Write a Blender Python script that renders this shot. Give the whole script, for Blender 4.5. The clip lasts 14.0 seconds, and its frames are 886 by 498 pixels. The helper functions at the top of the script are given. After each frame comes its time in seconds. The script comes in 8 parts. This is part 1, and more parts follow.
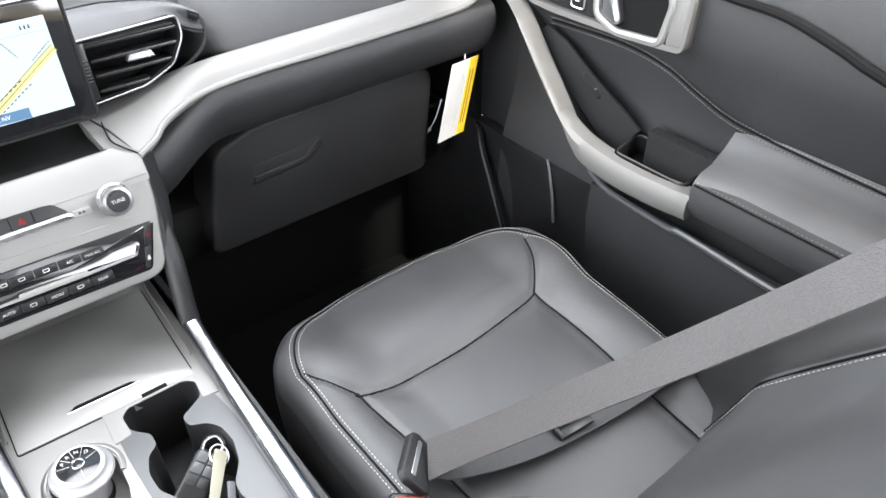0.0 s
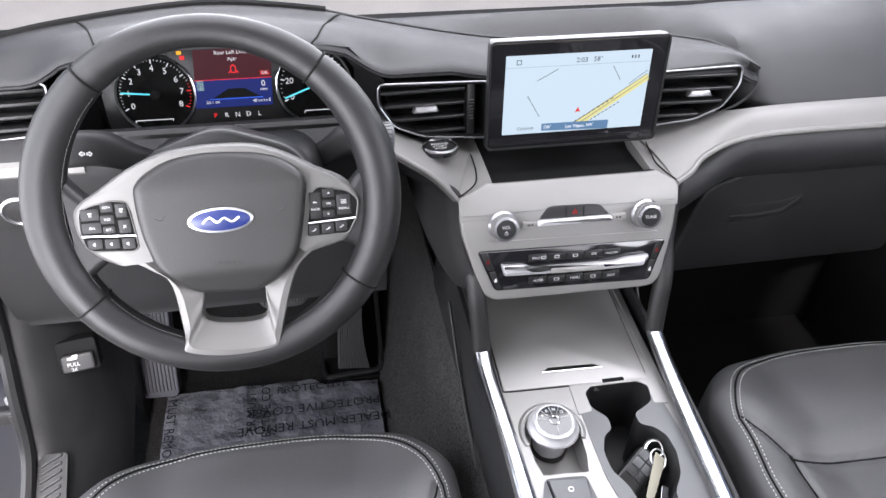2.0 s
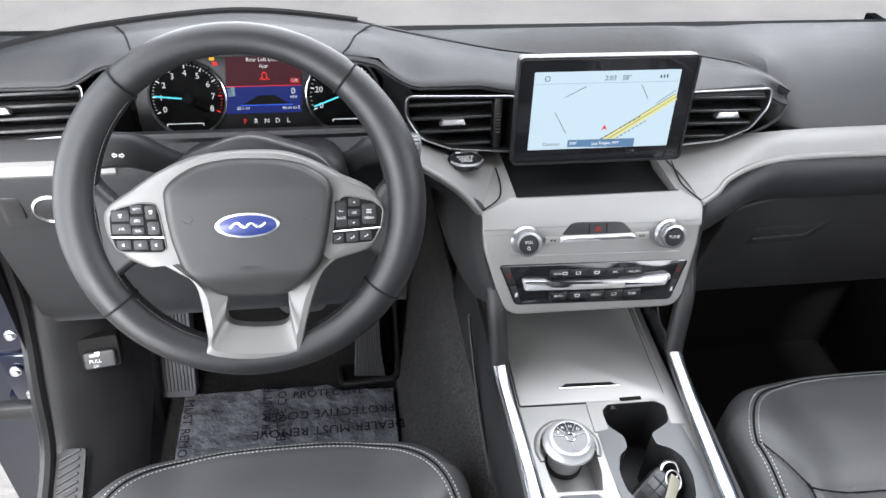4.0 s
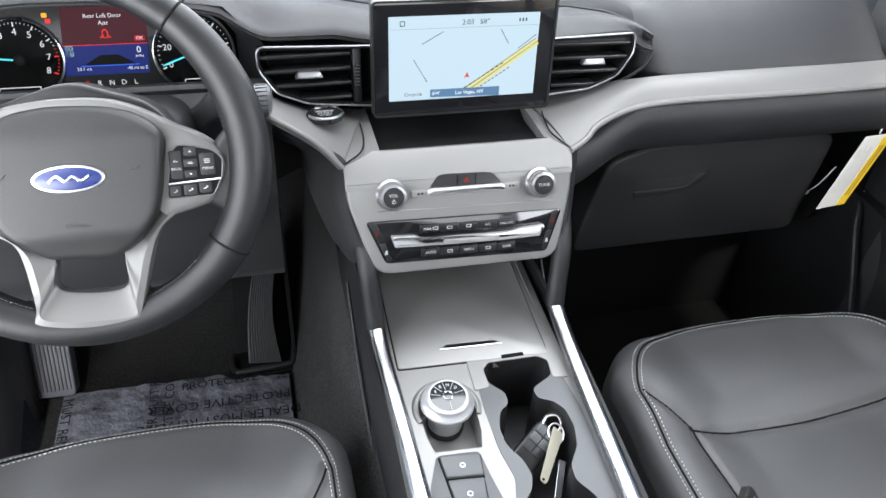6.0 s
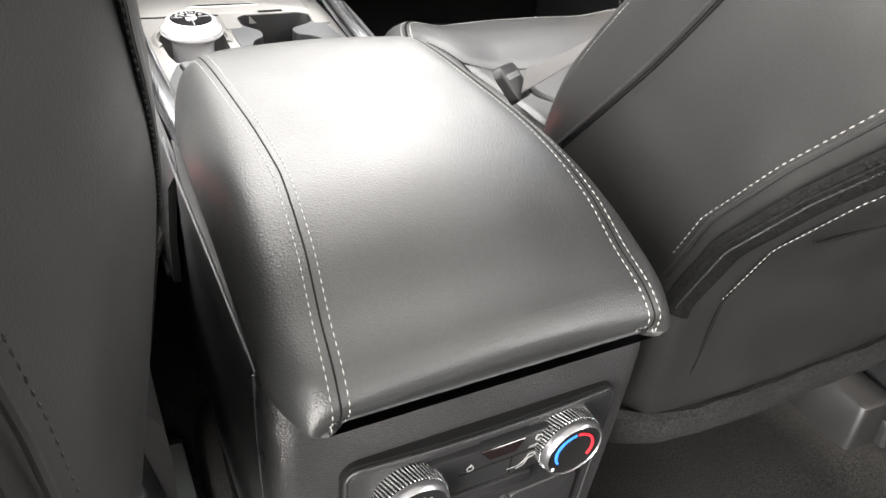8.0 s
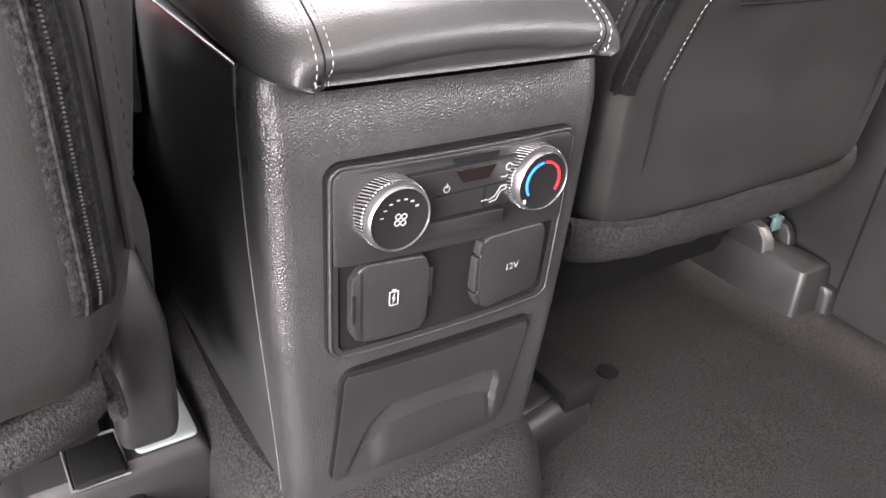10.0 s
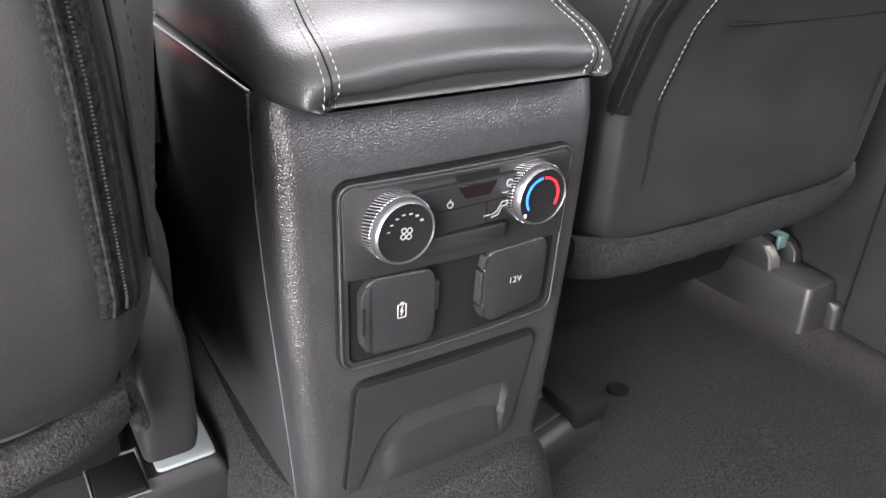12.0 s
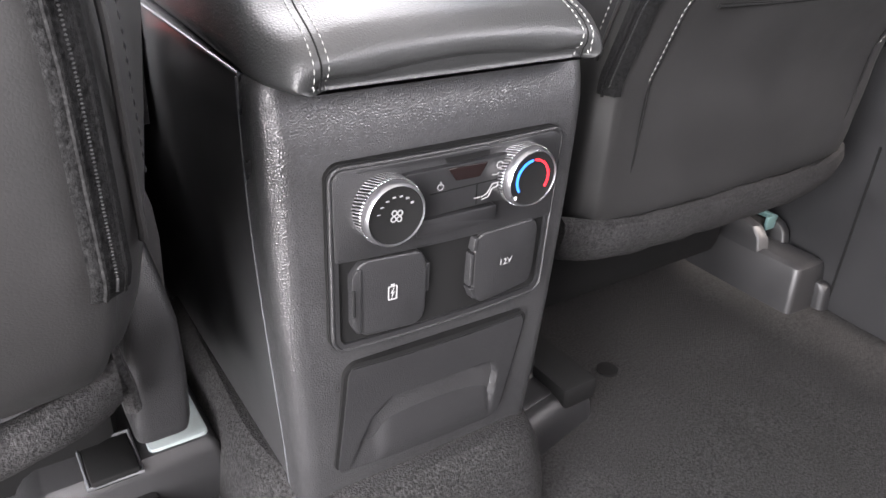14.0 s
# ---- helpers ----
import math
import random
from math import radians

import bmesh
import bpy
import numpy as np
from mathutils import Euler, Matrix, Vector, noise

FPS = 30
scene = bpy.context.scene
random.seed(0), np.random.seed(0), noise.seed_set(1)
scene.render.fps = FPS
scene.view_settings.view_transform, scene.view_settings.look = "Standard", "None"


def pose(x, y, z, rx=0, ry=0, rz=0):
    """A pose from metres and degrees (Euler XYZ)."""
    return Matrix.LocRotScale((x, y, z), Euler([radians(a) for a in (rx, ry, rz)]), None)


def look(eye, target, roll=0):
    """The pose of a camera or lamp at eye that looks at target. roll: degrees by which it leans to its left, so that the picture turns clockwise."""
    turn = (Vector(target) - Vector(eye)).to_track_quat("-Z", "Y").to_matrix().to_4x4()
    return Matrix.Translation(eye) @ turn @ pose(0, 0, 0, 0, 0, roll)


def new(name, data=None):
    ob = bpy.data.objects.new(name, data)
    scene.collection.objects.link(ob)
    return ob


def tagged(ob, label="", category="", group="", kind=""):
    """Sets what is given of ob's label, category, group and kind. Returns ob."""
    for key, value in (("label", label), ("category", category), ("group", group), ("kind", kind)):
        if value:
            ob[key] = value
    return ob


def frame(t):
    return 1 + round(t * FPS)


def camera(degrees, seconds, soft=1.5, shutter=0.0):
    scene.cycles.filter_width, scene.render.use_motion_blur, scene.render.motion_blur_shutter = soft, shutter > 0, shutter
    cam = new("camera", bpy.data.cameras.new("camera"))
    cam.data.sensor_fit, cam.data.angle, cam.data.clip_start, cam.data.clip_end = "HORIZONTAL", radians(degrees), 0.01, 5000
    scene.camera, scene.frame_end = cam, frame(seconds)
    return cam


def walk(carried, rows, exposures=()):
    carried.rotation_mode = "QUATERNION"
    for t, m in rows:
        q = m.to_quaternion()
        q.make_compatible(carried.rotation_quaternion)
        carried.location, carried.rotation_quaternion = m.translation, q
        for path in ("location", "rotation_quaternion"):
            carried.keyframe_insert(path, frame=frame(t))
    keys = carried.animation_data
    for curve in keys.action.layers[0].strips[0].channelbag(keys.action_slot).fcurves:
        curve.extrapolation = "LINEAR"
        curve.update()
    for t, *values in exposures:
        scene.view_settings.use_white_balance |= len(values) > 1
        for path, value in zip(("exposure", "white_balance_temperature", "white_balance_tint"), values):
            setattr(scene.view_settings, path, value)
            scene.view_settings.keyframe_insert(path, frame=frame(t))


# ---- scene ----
cam = camera(61.7, 14.0)
METRES, EYE, TILT, LEAN, TURN = 1.165, 1.109, -38.0, 0.0, -39.3
ROWS = [
    (0.0, 0.0, 0.0, 0.0, 0.0, 0.0, -0.0),
    (0.5, -0.1, -0.0436, 0.0099, 7.92, -0.59, -6.6),
    (1.0, -0.1574, -0.0713, 0.0073, 14.22, -1.99, -12.03),
    (1.5, -0.1917, -0.1043, 0.0046, 19.24, -3.62, -16.08),
    (2.0, -0.2044, -0.1226, 0.0012, 22.48, -4.55, -18.63),
    (2.5, -0.2098, -0.1279, 0.0004, 23.71, -4.87, -20.07),
    (5.0, -0.2023, -0.124, 0.0054, 24.09, -4.01, -20.66),
    (5.5, -0.1871, -0.1094, 0.0045, 22.02, -3.25, -19.52),
    (6.0, -0.1392, -0.0694, -0.023, 18.74, -2.2, -17.92),
    (6.5, -0.079, -0.0225, -0.1029, 15.49, -1.72, -16.34),
    (7.0, -0.0317, -0.0066, -0.1872, 12.59, -0.94, -15.22),
    (7.5, 0.0044, 0.0019, -0.2803, 9.65, 0.66, -13.77),
    (8.0, 0.031, 0.0277, -0.3869, 6.78, 3.29, -11.85),
    (8.5, 0.0345, 0.0293, -0.4703, 4.25, 5.63, -9.94),
    (9.0, 0.0432, 0.0368, -0.533, 2.57, 6.84, -8.23),
    (11.5, 0.0394, 0.018, -0.5824, 3.08, 10.32, -6.05),
    (12.0, 0.0502, 0.0126, -0.5807, 3.66, 10.78, -5.9),
    (12.5, 0.0499, 0.0126, -0.5792, 3.81, 10.5, -5.72),
    (13.0, 0.0507, 0.0114, -0.5794, 3.63, 9.92, -5.61),
    (13.5, 0.0509, 0.0114, -0.5793, 3.33, 9.62, -5.54),
    (14.0, 0.0507, 0.0107, -0.5798, 3.0, 9.31, -5.71),
]
EXPOSURES = [(0.0, 1.0, 6500, 11), (0.5, 0.6, 6560, 16), (1.0, 0.45, 6500, 17), (2.5, 0.45, 6460, 16), (5.0, 0.45, 6350, 10), (6.0, 0.45, 6350, 10), (6.5, 0.88, 6480, 10), (7.0, 1.05, 6700, 11), (7.5, 1.36, 7000, 12), (8.0, 1.55, 7150, 12), (9.0, 1.8, 7200, 22), (11.5, 2.15, 6750, 18), (12.0, 1.65, 6750, 18), (12.5, 2.0, 6750, 18), (13.0, 1.92, 6750, 18), (14.0, 1.85, 6750, 18)]
walk(cam, [(t, pose(-0.060, -0.029, EYE, TILT, LEAN, TURN) @ pose(METRES * x, METRES * y, METRES * z, 90 + pitch, roll, yaw)) for t, x, y, z, yaw, pitch, roll in ROWS],
     exposures=EXPOSURES)

# ---- world, sun, exposure ----
world = bpy.data.worlds.new("world")
scene.world = world
world.use_nodes = True
wn = world.node_tree
sky = wn.nodes.new("ShaderNodeTexSky")
sky.sky_type, sky.sun_disc = "NISHITA", False
sky.sun_elevation, sky.sun_rotation = radians(50), radians(180)
sky.air_density, sky.dust_density = 1.0, 3.0
wn.links.new(sky.outputs[0], wn.nodes["Background"].inputs[0])
wn.nodes["Background"].inputs[1].default_value = 0.15
sun = new("sun", bpy.data.lights.new("sun", "SUN"))
sun.data.energy, sun.data.angle, sun.data.color = 3.0, radians(3), (1.0, 0.96, 0.9)
sun.matrix_world = look((0, -7.5, 9), (0, 0, 0))


def window_lamp(name, eye, target, w, h, watts):
    """Sky light standing in a window's opening."""
    lamp = new(name, bpy.data.lights.new(name, "AREA"))
    lamp.data.shape, lamp.data.size, lamp.data.size_y, lamp.data.energy = "RECTANGLE", w, h, watts
    lamp.data.color = (0.95, 0.98, 1.0)
    lamp.matrix_world = look(eye, target)
    return lamp


window_lamp("windshield_light", (0.0, 0.93, 1.17), (0.0, 0.28, 0.47), 1.35, 0.82, 23)
window_lamp("driver_door_light", (-0.98, 0.45, 0.80), (-0.25, 0.62, 0.30), 0.9, 1.15, 23)
window_lamp("rear_door_light", (-1.0, -0.50, 0.58), (-0.05, 0.04, 0.38), 0.75, 1.0, 42)
window_lamp("passenger_window_light", (0.86, 0.0, 1.18), (-0.1, 0.1, 0.6), 0.9, 0.4, 11)
window_lamp("passenger_rear_window_light", (0.86, -0.8, 1.15), (-0.1, -0.2, 0.6), 0.8, 0.4, 8)
window_lamp("rear_window_light", (0.0, -1.5, 1.15), (0.0, 0.0, 0.75), 1.0, 0.4, 3)


# ---- materials ----
def mat(name, color, rough=0.5, metal=0.0, grain=0.0, grain_size=0.001, cells=False, vary=0.12, vary_size=0.08, coat=0.0, rough_vary=0.06, stretch=None, glow=0.0, spec=0.5, speck=0.0):
    """A surface with grain (bump of about grain_size metres) and slow variation of colour and gloss."""
    m = bpy.data.materials.new(name)
    m.use_nodes = True
    n, l = m.node_tree.nodes, m.node_tree.links
    b = n["Principled BSDF"]
    b.inputs["Metallic"].default_value = metal
    b.inputs["Coat Weight"].default_value = coat
    b.inputs["Coat Roughness"].default_value = 0.06
    b.inputs["Specular IOR Level"].default_value = spec
    tc = n.new("ShaderNodeTexCoord")
    mp = n.new("ShaderNodeMapping")
    l.new(tc.outputs["Object"], mp.inputs[0])
    if stretch:
        mp.inputs["Scale"].default_value = stretch
    slow = n.new("ShaderNodeTexNoise")
    slow.inputs["Scale"].default_value = 1 / vary_size
    slow.inputs["Detail"].default_value = 4
    l.new(tc.outputs["Object"], slow.inputs[0])
    ramp = n.new("ShaderNodeMapRange")
    ramp.inputs[1].default_value, ramp.inputs[2].default_value = 0.3, 0.7
    ramp.inputs[3].default_value, ramp.inputs[4].default_value = 1 - vary, 1 + vary
    l.new(slow.outputs[0], ramp.inputs[0])
    mul = n.new("ShaderNodeVectorMath")
    mul.operation = "SCALE"
    mul.inputs[0].default_value = color
    l.new(ramp.outputs[0], mul.inputs[3])
    tint = mul.outputs[0]
    if speck:
        fine = n.new("ShaderNodeTexNoise")
        fine.inputs["Scale"].default_value = 0.8 / grain_size
        fine.inputs["Detail"].default_value = 5
        l.new(mp.outputs[0], fine.inputs[0])
        fr = n.new("ShaderNodeMapRange")
        fr.inputs[1].default_value, fr.inputs[2].default_value = 0.3, 0.7
        fr.inputs[3].default_value, fr.inputs[4].default_value = 1 - speck, 1 + speck
        l.new(fine.outputs[0], fr.inputs[0])
        mul2 = n.new("ShaderNodeVectorMath")
        mul2.operation = "SCALE"
        l.new(tint, mul2.inputs[0])
        l.new(fr.outputs[0], mul2.inputs[3])
        tint = mul2.outputs[0]
    l.new(tint, b.inputs["Base Color"])
    rr = n.new("ShaderNodeMapRange")
    rr.inputs[1].default_value, rr.inputs[2].default_value = 0.3, 0.7
    rr.inputs[3].default_value, rr.inputs[4].default_value = max(rough - rough_vary, 0.02), min(rough + rough_vary, 1)
    l.new(slow.outputs[0], rr.inputs[0])
    l.new(rr.outputs[0], b.inputs["Roughness"])
    if grain:
        if cells:
            tex = n.new("ShaderNodeTexVoronoi")
            tex.feature = "DISTANCE_TO_EDGE"
        else:
            tex = n.new("ShaderNodeTexNoise")
            tex.inputs["Detail"].default_value = 3
        tex.inputs["Scale"].default_value = 1 / grain_size
        l.new(mp.outputs[0], tex.inputs[0])
        bp = n.new("ShaderNodeBump")
        bp.inputs["Strength"].default_value = grain
        bp.inputs["Distance"].default_value = grain_size * 0.8
        l.new(tex.outputs[0], bp.inputs["Height"])
        l.new(bp.outputs[0], b.inputs["Normal"])
    if glow:
        b.inputs["Emission Color"].default_value = (*color, 1)
        b.inputs["Emission Strength"].default_value = glow
    return m


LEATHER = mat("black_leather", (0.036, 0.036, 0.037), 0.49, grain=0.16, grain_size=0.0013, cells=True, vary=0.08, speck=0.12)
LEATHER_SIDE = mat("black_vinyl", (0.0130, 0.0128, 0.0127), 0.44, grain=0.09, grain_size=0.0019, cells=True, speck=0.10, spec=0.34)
DASH = mat("dark_grained_dash_plastic", (0.0145, 0.0147, 0.0157), 0.52, grain=0.5, grain_size=0.0016, cells=True, vary=0.08, speck=0.15, spec=0.4)
HARD = mat("black_hard_plastic", (0.0115, 0.0115, 0.012), 0.42, grain=0.4, grain_size=0.0014, cells=True, spec=0.36)
CONSOLE_REAR = mat("black_grained_console_plastic", (0.019, 0.019, 0.0195), 0.33, grain=0.42, grain_size=0.0020, cells=True, speck=0.3, spec=0.6)
SMOOTH = mat("black_smooth_plastic", (0.011, 0.011, 0.0115), 0.32, grain=0.12, grain_size=0.0009, spec=0.3)
GREY_SATIN = mat("dark_grey_satin_plastic", (0.055, 0.057, 0.06), 0.40, grain=0.1, grain_size=0.0006)
SILVER = mat("satin_silver_paint", (0.235, 0.230, 0.223), 0.46, metal=0.60, grain=0.06, grain_size=0.0004, vary=0.03)
# The deck's silver, darkened in colour against the glare on the stack.
STACK_SILVER = mat("satin_silver_stack_dimmed", (0.178, 0.175, 0.169), 0.50, metal=0.45, grain=0.06, grain_size=0.0004, vary=0.03)
SPOKE = mat("satin_silver_spoke_paint", (0.094, 0.092, 0.089), 0.46, metal=0.35, grain=0.05, grain_size=0.0004, vary=0.03)
# Same silver again, darkened for faces turned up to the windscreen light.
SILVER_TRIM = mat("warm_silver_trim_dimmed", (0.118, 0.115, 0.110), 0.55, metal=0.25, grain=0.12, grain_size=0.0004, vary=0.03)
CHROME = mat("satin_chrome", (0.66, 0.67, 0.69), 0.30, metal=1.0, vary=0.02, rough_vary=0.04)
SHIFT_METAL = mat("satin_selector_metal", (0.40, 0.40, 0.41), 0.38, metal=0.5, vary=0.03)
VENT_TRIM = mat("dim_chrome_vent_trim", (0.24, 0.24, 0.25), 0.30, metal=0.9, vary=0.03)
PIANO = mat("piano_black", (0.006, 0.006, 0.007), 0.07, coat=0.6, vary=0.05, rough_vary=0.02)
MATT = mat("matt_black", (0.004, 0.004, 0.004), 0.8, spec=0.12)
CARPET = mat("charcoal_carpet", (0.0120, 0.0117, 0.0117), 0.95, grain=1.0, grain_size=0.0021, vary=0.18, vary_size=0.05, speck=0.8, spec=0.15)
# Paler copy of the carpet: light on the tunnel side put into its colour.
TUNNEL_CARPET = mat("lightened_tunnel_carpet", (0.027, 0.0261, 0.0261), 0.95, grain=1.0, grain_size=0.0024, vary=0.25, vary_size=0.03, speck=0.9, spec=0.15)
BELT = mat("grey_belt_webbing", (0.030, 0.027, 0.0265), 0.55, grain=0.9, grain_size=0.0016, stretch=(1, 1, 0.3), vary=0.05, speck=0.3)
THREAD = mat("light_grey_thread", (0.32, 0.32, 0.31), 0.7)
CONSOLE_SIDE = mat("satin_black_console_side", (0.019, 0.019, 0.0195), 0.34, grain=0.05, grain_size=0.0012, rough_vary=0.04)
KNURL = mat("dark_knurled_metal", (0.62, 0.62, 0.63), 0.22, metal=0.95, vary=0.05)
HOOD = mat("soft_black_dash_top", (0.011, 0.011, 0.012), 0.58, grain=0.5, grain_size=0.0016, cells=True, speck=0.15, spec=0.35)
LID_LEATHER = mat("black_armrest_leather", (0.018, 0.0185, 0.0185), 0.44, grain=0.18, grain_size=0.0022, cells=True, vary=0.08, speck=0.10)
LID_THREAD = mat("grey_armrest_thread", (0.21, 0.21, 0.2), 0.7)
RIM_LEATHER = mat("black_rim_leather", (0.0075, 0.0075, 0.008), 0.42, grain=0.14, grain_size=0.0018, cells=True, speck=0.15, spec=0.30)
STALK = mat("matt_black_stalk_plastic", (0.0075, 0.0075, 0.008), 0.55, grain=0.2, grain_size=0.001, spec=0.3)
CLUSTER_BLACK = mat("black_cluster_surround", (0.0065, 0.0065, 0.007), 0.42, grain=0.15, grain_size=0.001, spec=0.3)
RAIL = mat("brushed_chrome_rail", (0.40, 0.41, 0.43), 0.22, metal=1.0, grain=0.04, grain_size=0.0005, vary=0.04)
# Interior plastic darkened in colour for the shade on the lower panels.
SHADED_PLASTIC = mat("shaded_lower_plastic", (0.0110, 0.0110, 0.0116), 0.58, grain=0.45, grain_size=0.0016, cells=True, spec=0.28)
TRACK = mat("dull_black_cover_plastic", (0.0065, 0.0065, 0.007), 0.5, grain=0.2, grain_size=0.0014)
RED = mat("red_plastic", (0.62, 0.028, 0.02), 0.35)
RUBBER = mat("pedal_rubber", (0.022, 0.022, 0.024), 0.6, grain=0.3)
FILM_BLUE = mat("clear_blue_grey_protective_film", (0.072, 0.074, 0.085), 0.24, grain=0.6, grain_size=0.022, vary=0.3, vary_size=0.05, coat=0.5, rough_vary=0.14)
WHITE = mat("white_print", (0.75, 0.75, 0.75), 0.5, vary=0.02)
GREY_PRINT = mat("grey_print", (0.35, 0.35, 0.35), 0.5, vary=0.02)
YELLOW = mat("yellow_card", (0.75, 0.52, 0.03), 0.5, vary=0.03)
BLUE = mat("blue_enamel", (0.006, 0.014, 0.085), 0.3, coat=0.0, vary=0.05)
PAPER = mat("white_card", (0.48, 0.48, 0.465), 0.55, vary=0.04)
PAINT = mat("dark_blue_car_paint", (0.003, 0.0045, 0.012), 0.14, coat=0.5, metal=0.2)
CONCRETE = mat("pale_concrete", (0.34, 0.332, 0.31), 0.85, grain=0.5, grain_size=0.02, vary=0.12, vary_size=0.6)
HEADLINER = mat("light_grey_headliner", (0.48, 0.47, 0.45), 0.9, grain=0.4, grain_size=0.002)
BLUE_LINE = mat("blue_paint", (0.02, 0.15, 0.62), 0.4)
RED_LINE = mat("red_paint", (0.65, 0.02, 0.03), 0.4)


def glow(name, color, strength):
    m = mat(name, (0.004, 0.004, 0.004), 0.5, vary=0.0, spec=0.1)
    b = m.node_tree.nodes["Principled BSDF"]
    b.inputs["Emission Color"].default_value = (*color, 1)
    b.inputs["Emission Strength"].default_value = strength
    return m


# ---- shapes ----
def join(*shapes):
    V, F = [], []
    for v, f in shapes:
        k = len(V)
        V += list(v)
        F += [tuple(i + k for i in q) for q in f]
    return V, F


def xf(shape, m):
    return [tuple(m @ Vector(v)) for v in shape[0]], shape[1]


def plane_m(origin, right, up):
    """The pose whose x is right, y is up and z faces the viewer."""
    r, u = Vector(right).normalized(), Vector(up).normalized()
    n = r.cross(u).normalized()
    u = n.cross(r)
    m = Matrix((r, u, n)).transposed().to_4x4()
    return Matrix.Translation(origin) @ m


def loft(rings, cap=True, closed=True):
    n = len(rings[0])
    V = [tuple(p) for r in rings for p in r]
    F = []
    for i in range(len(rings) - 1):
        for j in range(n if closed else n - 1):
            k = (j + 1) % n
            F.append((i * n + j, i * n + k, (i + 1) * n + k, (i + 1) * n + j))
    if cap and closed:
        F.append(tuple(reversed(range(n))))
        F.append(tuple(range((len(rings) - 1) * n, len(rings) * n)))
    return V, F


def spline(pts, n=8, closed=False):
    """A smooth line through pts, with n steps between neighbours."""
    p = [Vector(q) for q in pts]
    m = len(p)
    out = []
    for i in range(m if closed else m - 1):
        a, b, c, d = [p[(i + k) % m] if closed else p[min(max(i + k, 0), m - 1)] for k in (-1, 0, 1, 2)]
        for s in range(n):
            t = s / n
            out.append(0.5 * (2 * b + (c - a) * t + (2 * a - 5 * b + 4 * c - d) * t * t + (3 * b - a - 3 * c + d) * t ** 3))
    if not closed:
        out.append(p[-1])
    return out


def rounded(pts, r, n=5):
    """An outline with its corners rounded; r is a radius or one for each corner."""
    out, m = [], len(pts)
    rs = r if isinstance(r, (list, tuple)) else [r] * m
    for i in range(m):
        a, b, c = Vector(pts[i - 1]), Vector(pts[i]), Vector(pts[(i + 1) % m])
        u, v = (a - b), (c - b)
        d = min(rs[i], u.length * 0.48, v.length * 0.48)
        p, q = b + u.normalized() * d, b + v.normalized() * d
        for s in range(n + 1):
            t = s / n
            out.append((1 - t) ** 2 * p + 2 * t * (1 - t) * b + t * t * q)
    return [tuple(o) for o in out]


def rrect(w, h, r, n=4, x=0, y=0):
    return rounded([(x - w / 2, y - h / 2), (x + w / 2, y - h / 2), (x + w / 2, y + h / 2), (x - w / 2, y + h / 2)], r, n)


def inset(pts, d):
    m = len(pts)
    out = []
    area = sum(pts[i - 1][0] * pts[i][1] - pts[i][0] * pts[i - 1][1] for i in range(m))
    s = 1 if area > 0 else -1
    for i in range(m):
        a, b, c = pts[i - 1], pts[i], pts[(i + 1) % m]
        e = Vector((c[0] - a[0], c[1] - a[1]))
        if e.length < 1e-9:
            out.append(b)
            continue
        e.normalize()
        out.append((b[0] - e.y * d * s, b[1] + e.x * d * s))
    return out


def prism(pts, z0, z1, bevel=0.001, steps=2):
    """The outline raised from z0 to z1, with a rounded rim at z1."""
    rings = [[(x, y, z0) for x, y in pts]]
    for k in range(steps + 1):
        a = k / steps * math.pi / 2
        q = inset(pts, bevel * (1 - math.cos(a))) if k else pts
        rings.append([(x, y, z1 - bevel + bevel * math.sin(a)) for x, y in q])
    return loft(rings)


def ring_plate(outer, inner, z0, z1):
    """A flat frame between two outlines of equal length."""
    n = len(outer)
    rings = [[(x, y, z0) for x, y in outer], [(x, y, z1) for x, y in outer], [(x, y, z1) for x, y in inner], [(x, y, z0) for x, y in inner]]
    V, F = loft(rings, cap=False)
    return V, F


def lathe(profile, n=32):
    rings = [[(r * math.cos(2 * math.pi * k / n), r * math.sin(2 * math.pi * k / n), z) for k in range(n)] for r, z in profile]
    return loft(rings)


def tube(pts, r, n=8, closed=False, flat=1.0, up=None):
    """A round (or flattened) bar along a line."""
    p = [Vector(q) for q in pts]
    m = len(p)
    rings = []
    last = Vector(up) if up else None
    for i in range(m):
        a, b = (p[i - 1], p[(i + 1) % m]) if closed else (p[max(i - 1, 0)], p[min(i + 1, m - 1)])
        t = (b - a).normalized()
        if last is None:
            last = t.orthogonal()
        s = t.cross(last).normalized()
        w = s.cross(t).normalized()
        if not up:
            last = w
        rr = r[i] if isinstance(r, (list, tuple)) else r
        rings.append([tuple(p[i] + s * rr * math.cos(2 * math.pi * k / n) + w * rr * flat * math.sin(2 * math.pi * k / n)) for k in range(n)])
    if closed:
        rings.append(rings[0])
    return loft(rings, cap=not closed)


def rbox(w, d, h, r=0.003, seg=2, at=(0, 0, 0), m=None):
    bm = bmesh.new()
    bmesh.ops.create_cube(bm, size=1)
    bmesh.ops.scale(bm, vec=(w, d, h), verts=bm.verts)
    bmesh.ops.bevel(bm, geom=list(bm.edges), offset=min(r, w * 0.45, d * 0.45, h * 0.45), segments=seg, affect="EDGES", profile=0.5)
    V = [tuple(v.co + Vector(at)) for v in bm.verts]
    F = [tuple(v.index for v in f.verts) for f in bm.faces]
    bm.free()
    return xf((V, F), m) if m else (V, F)


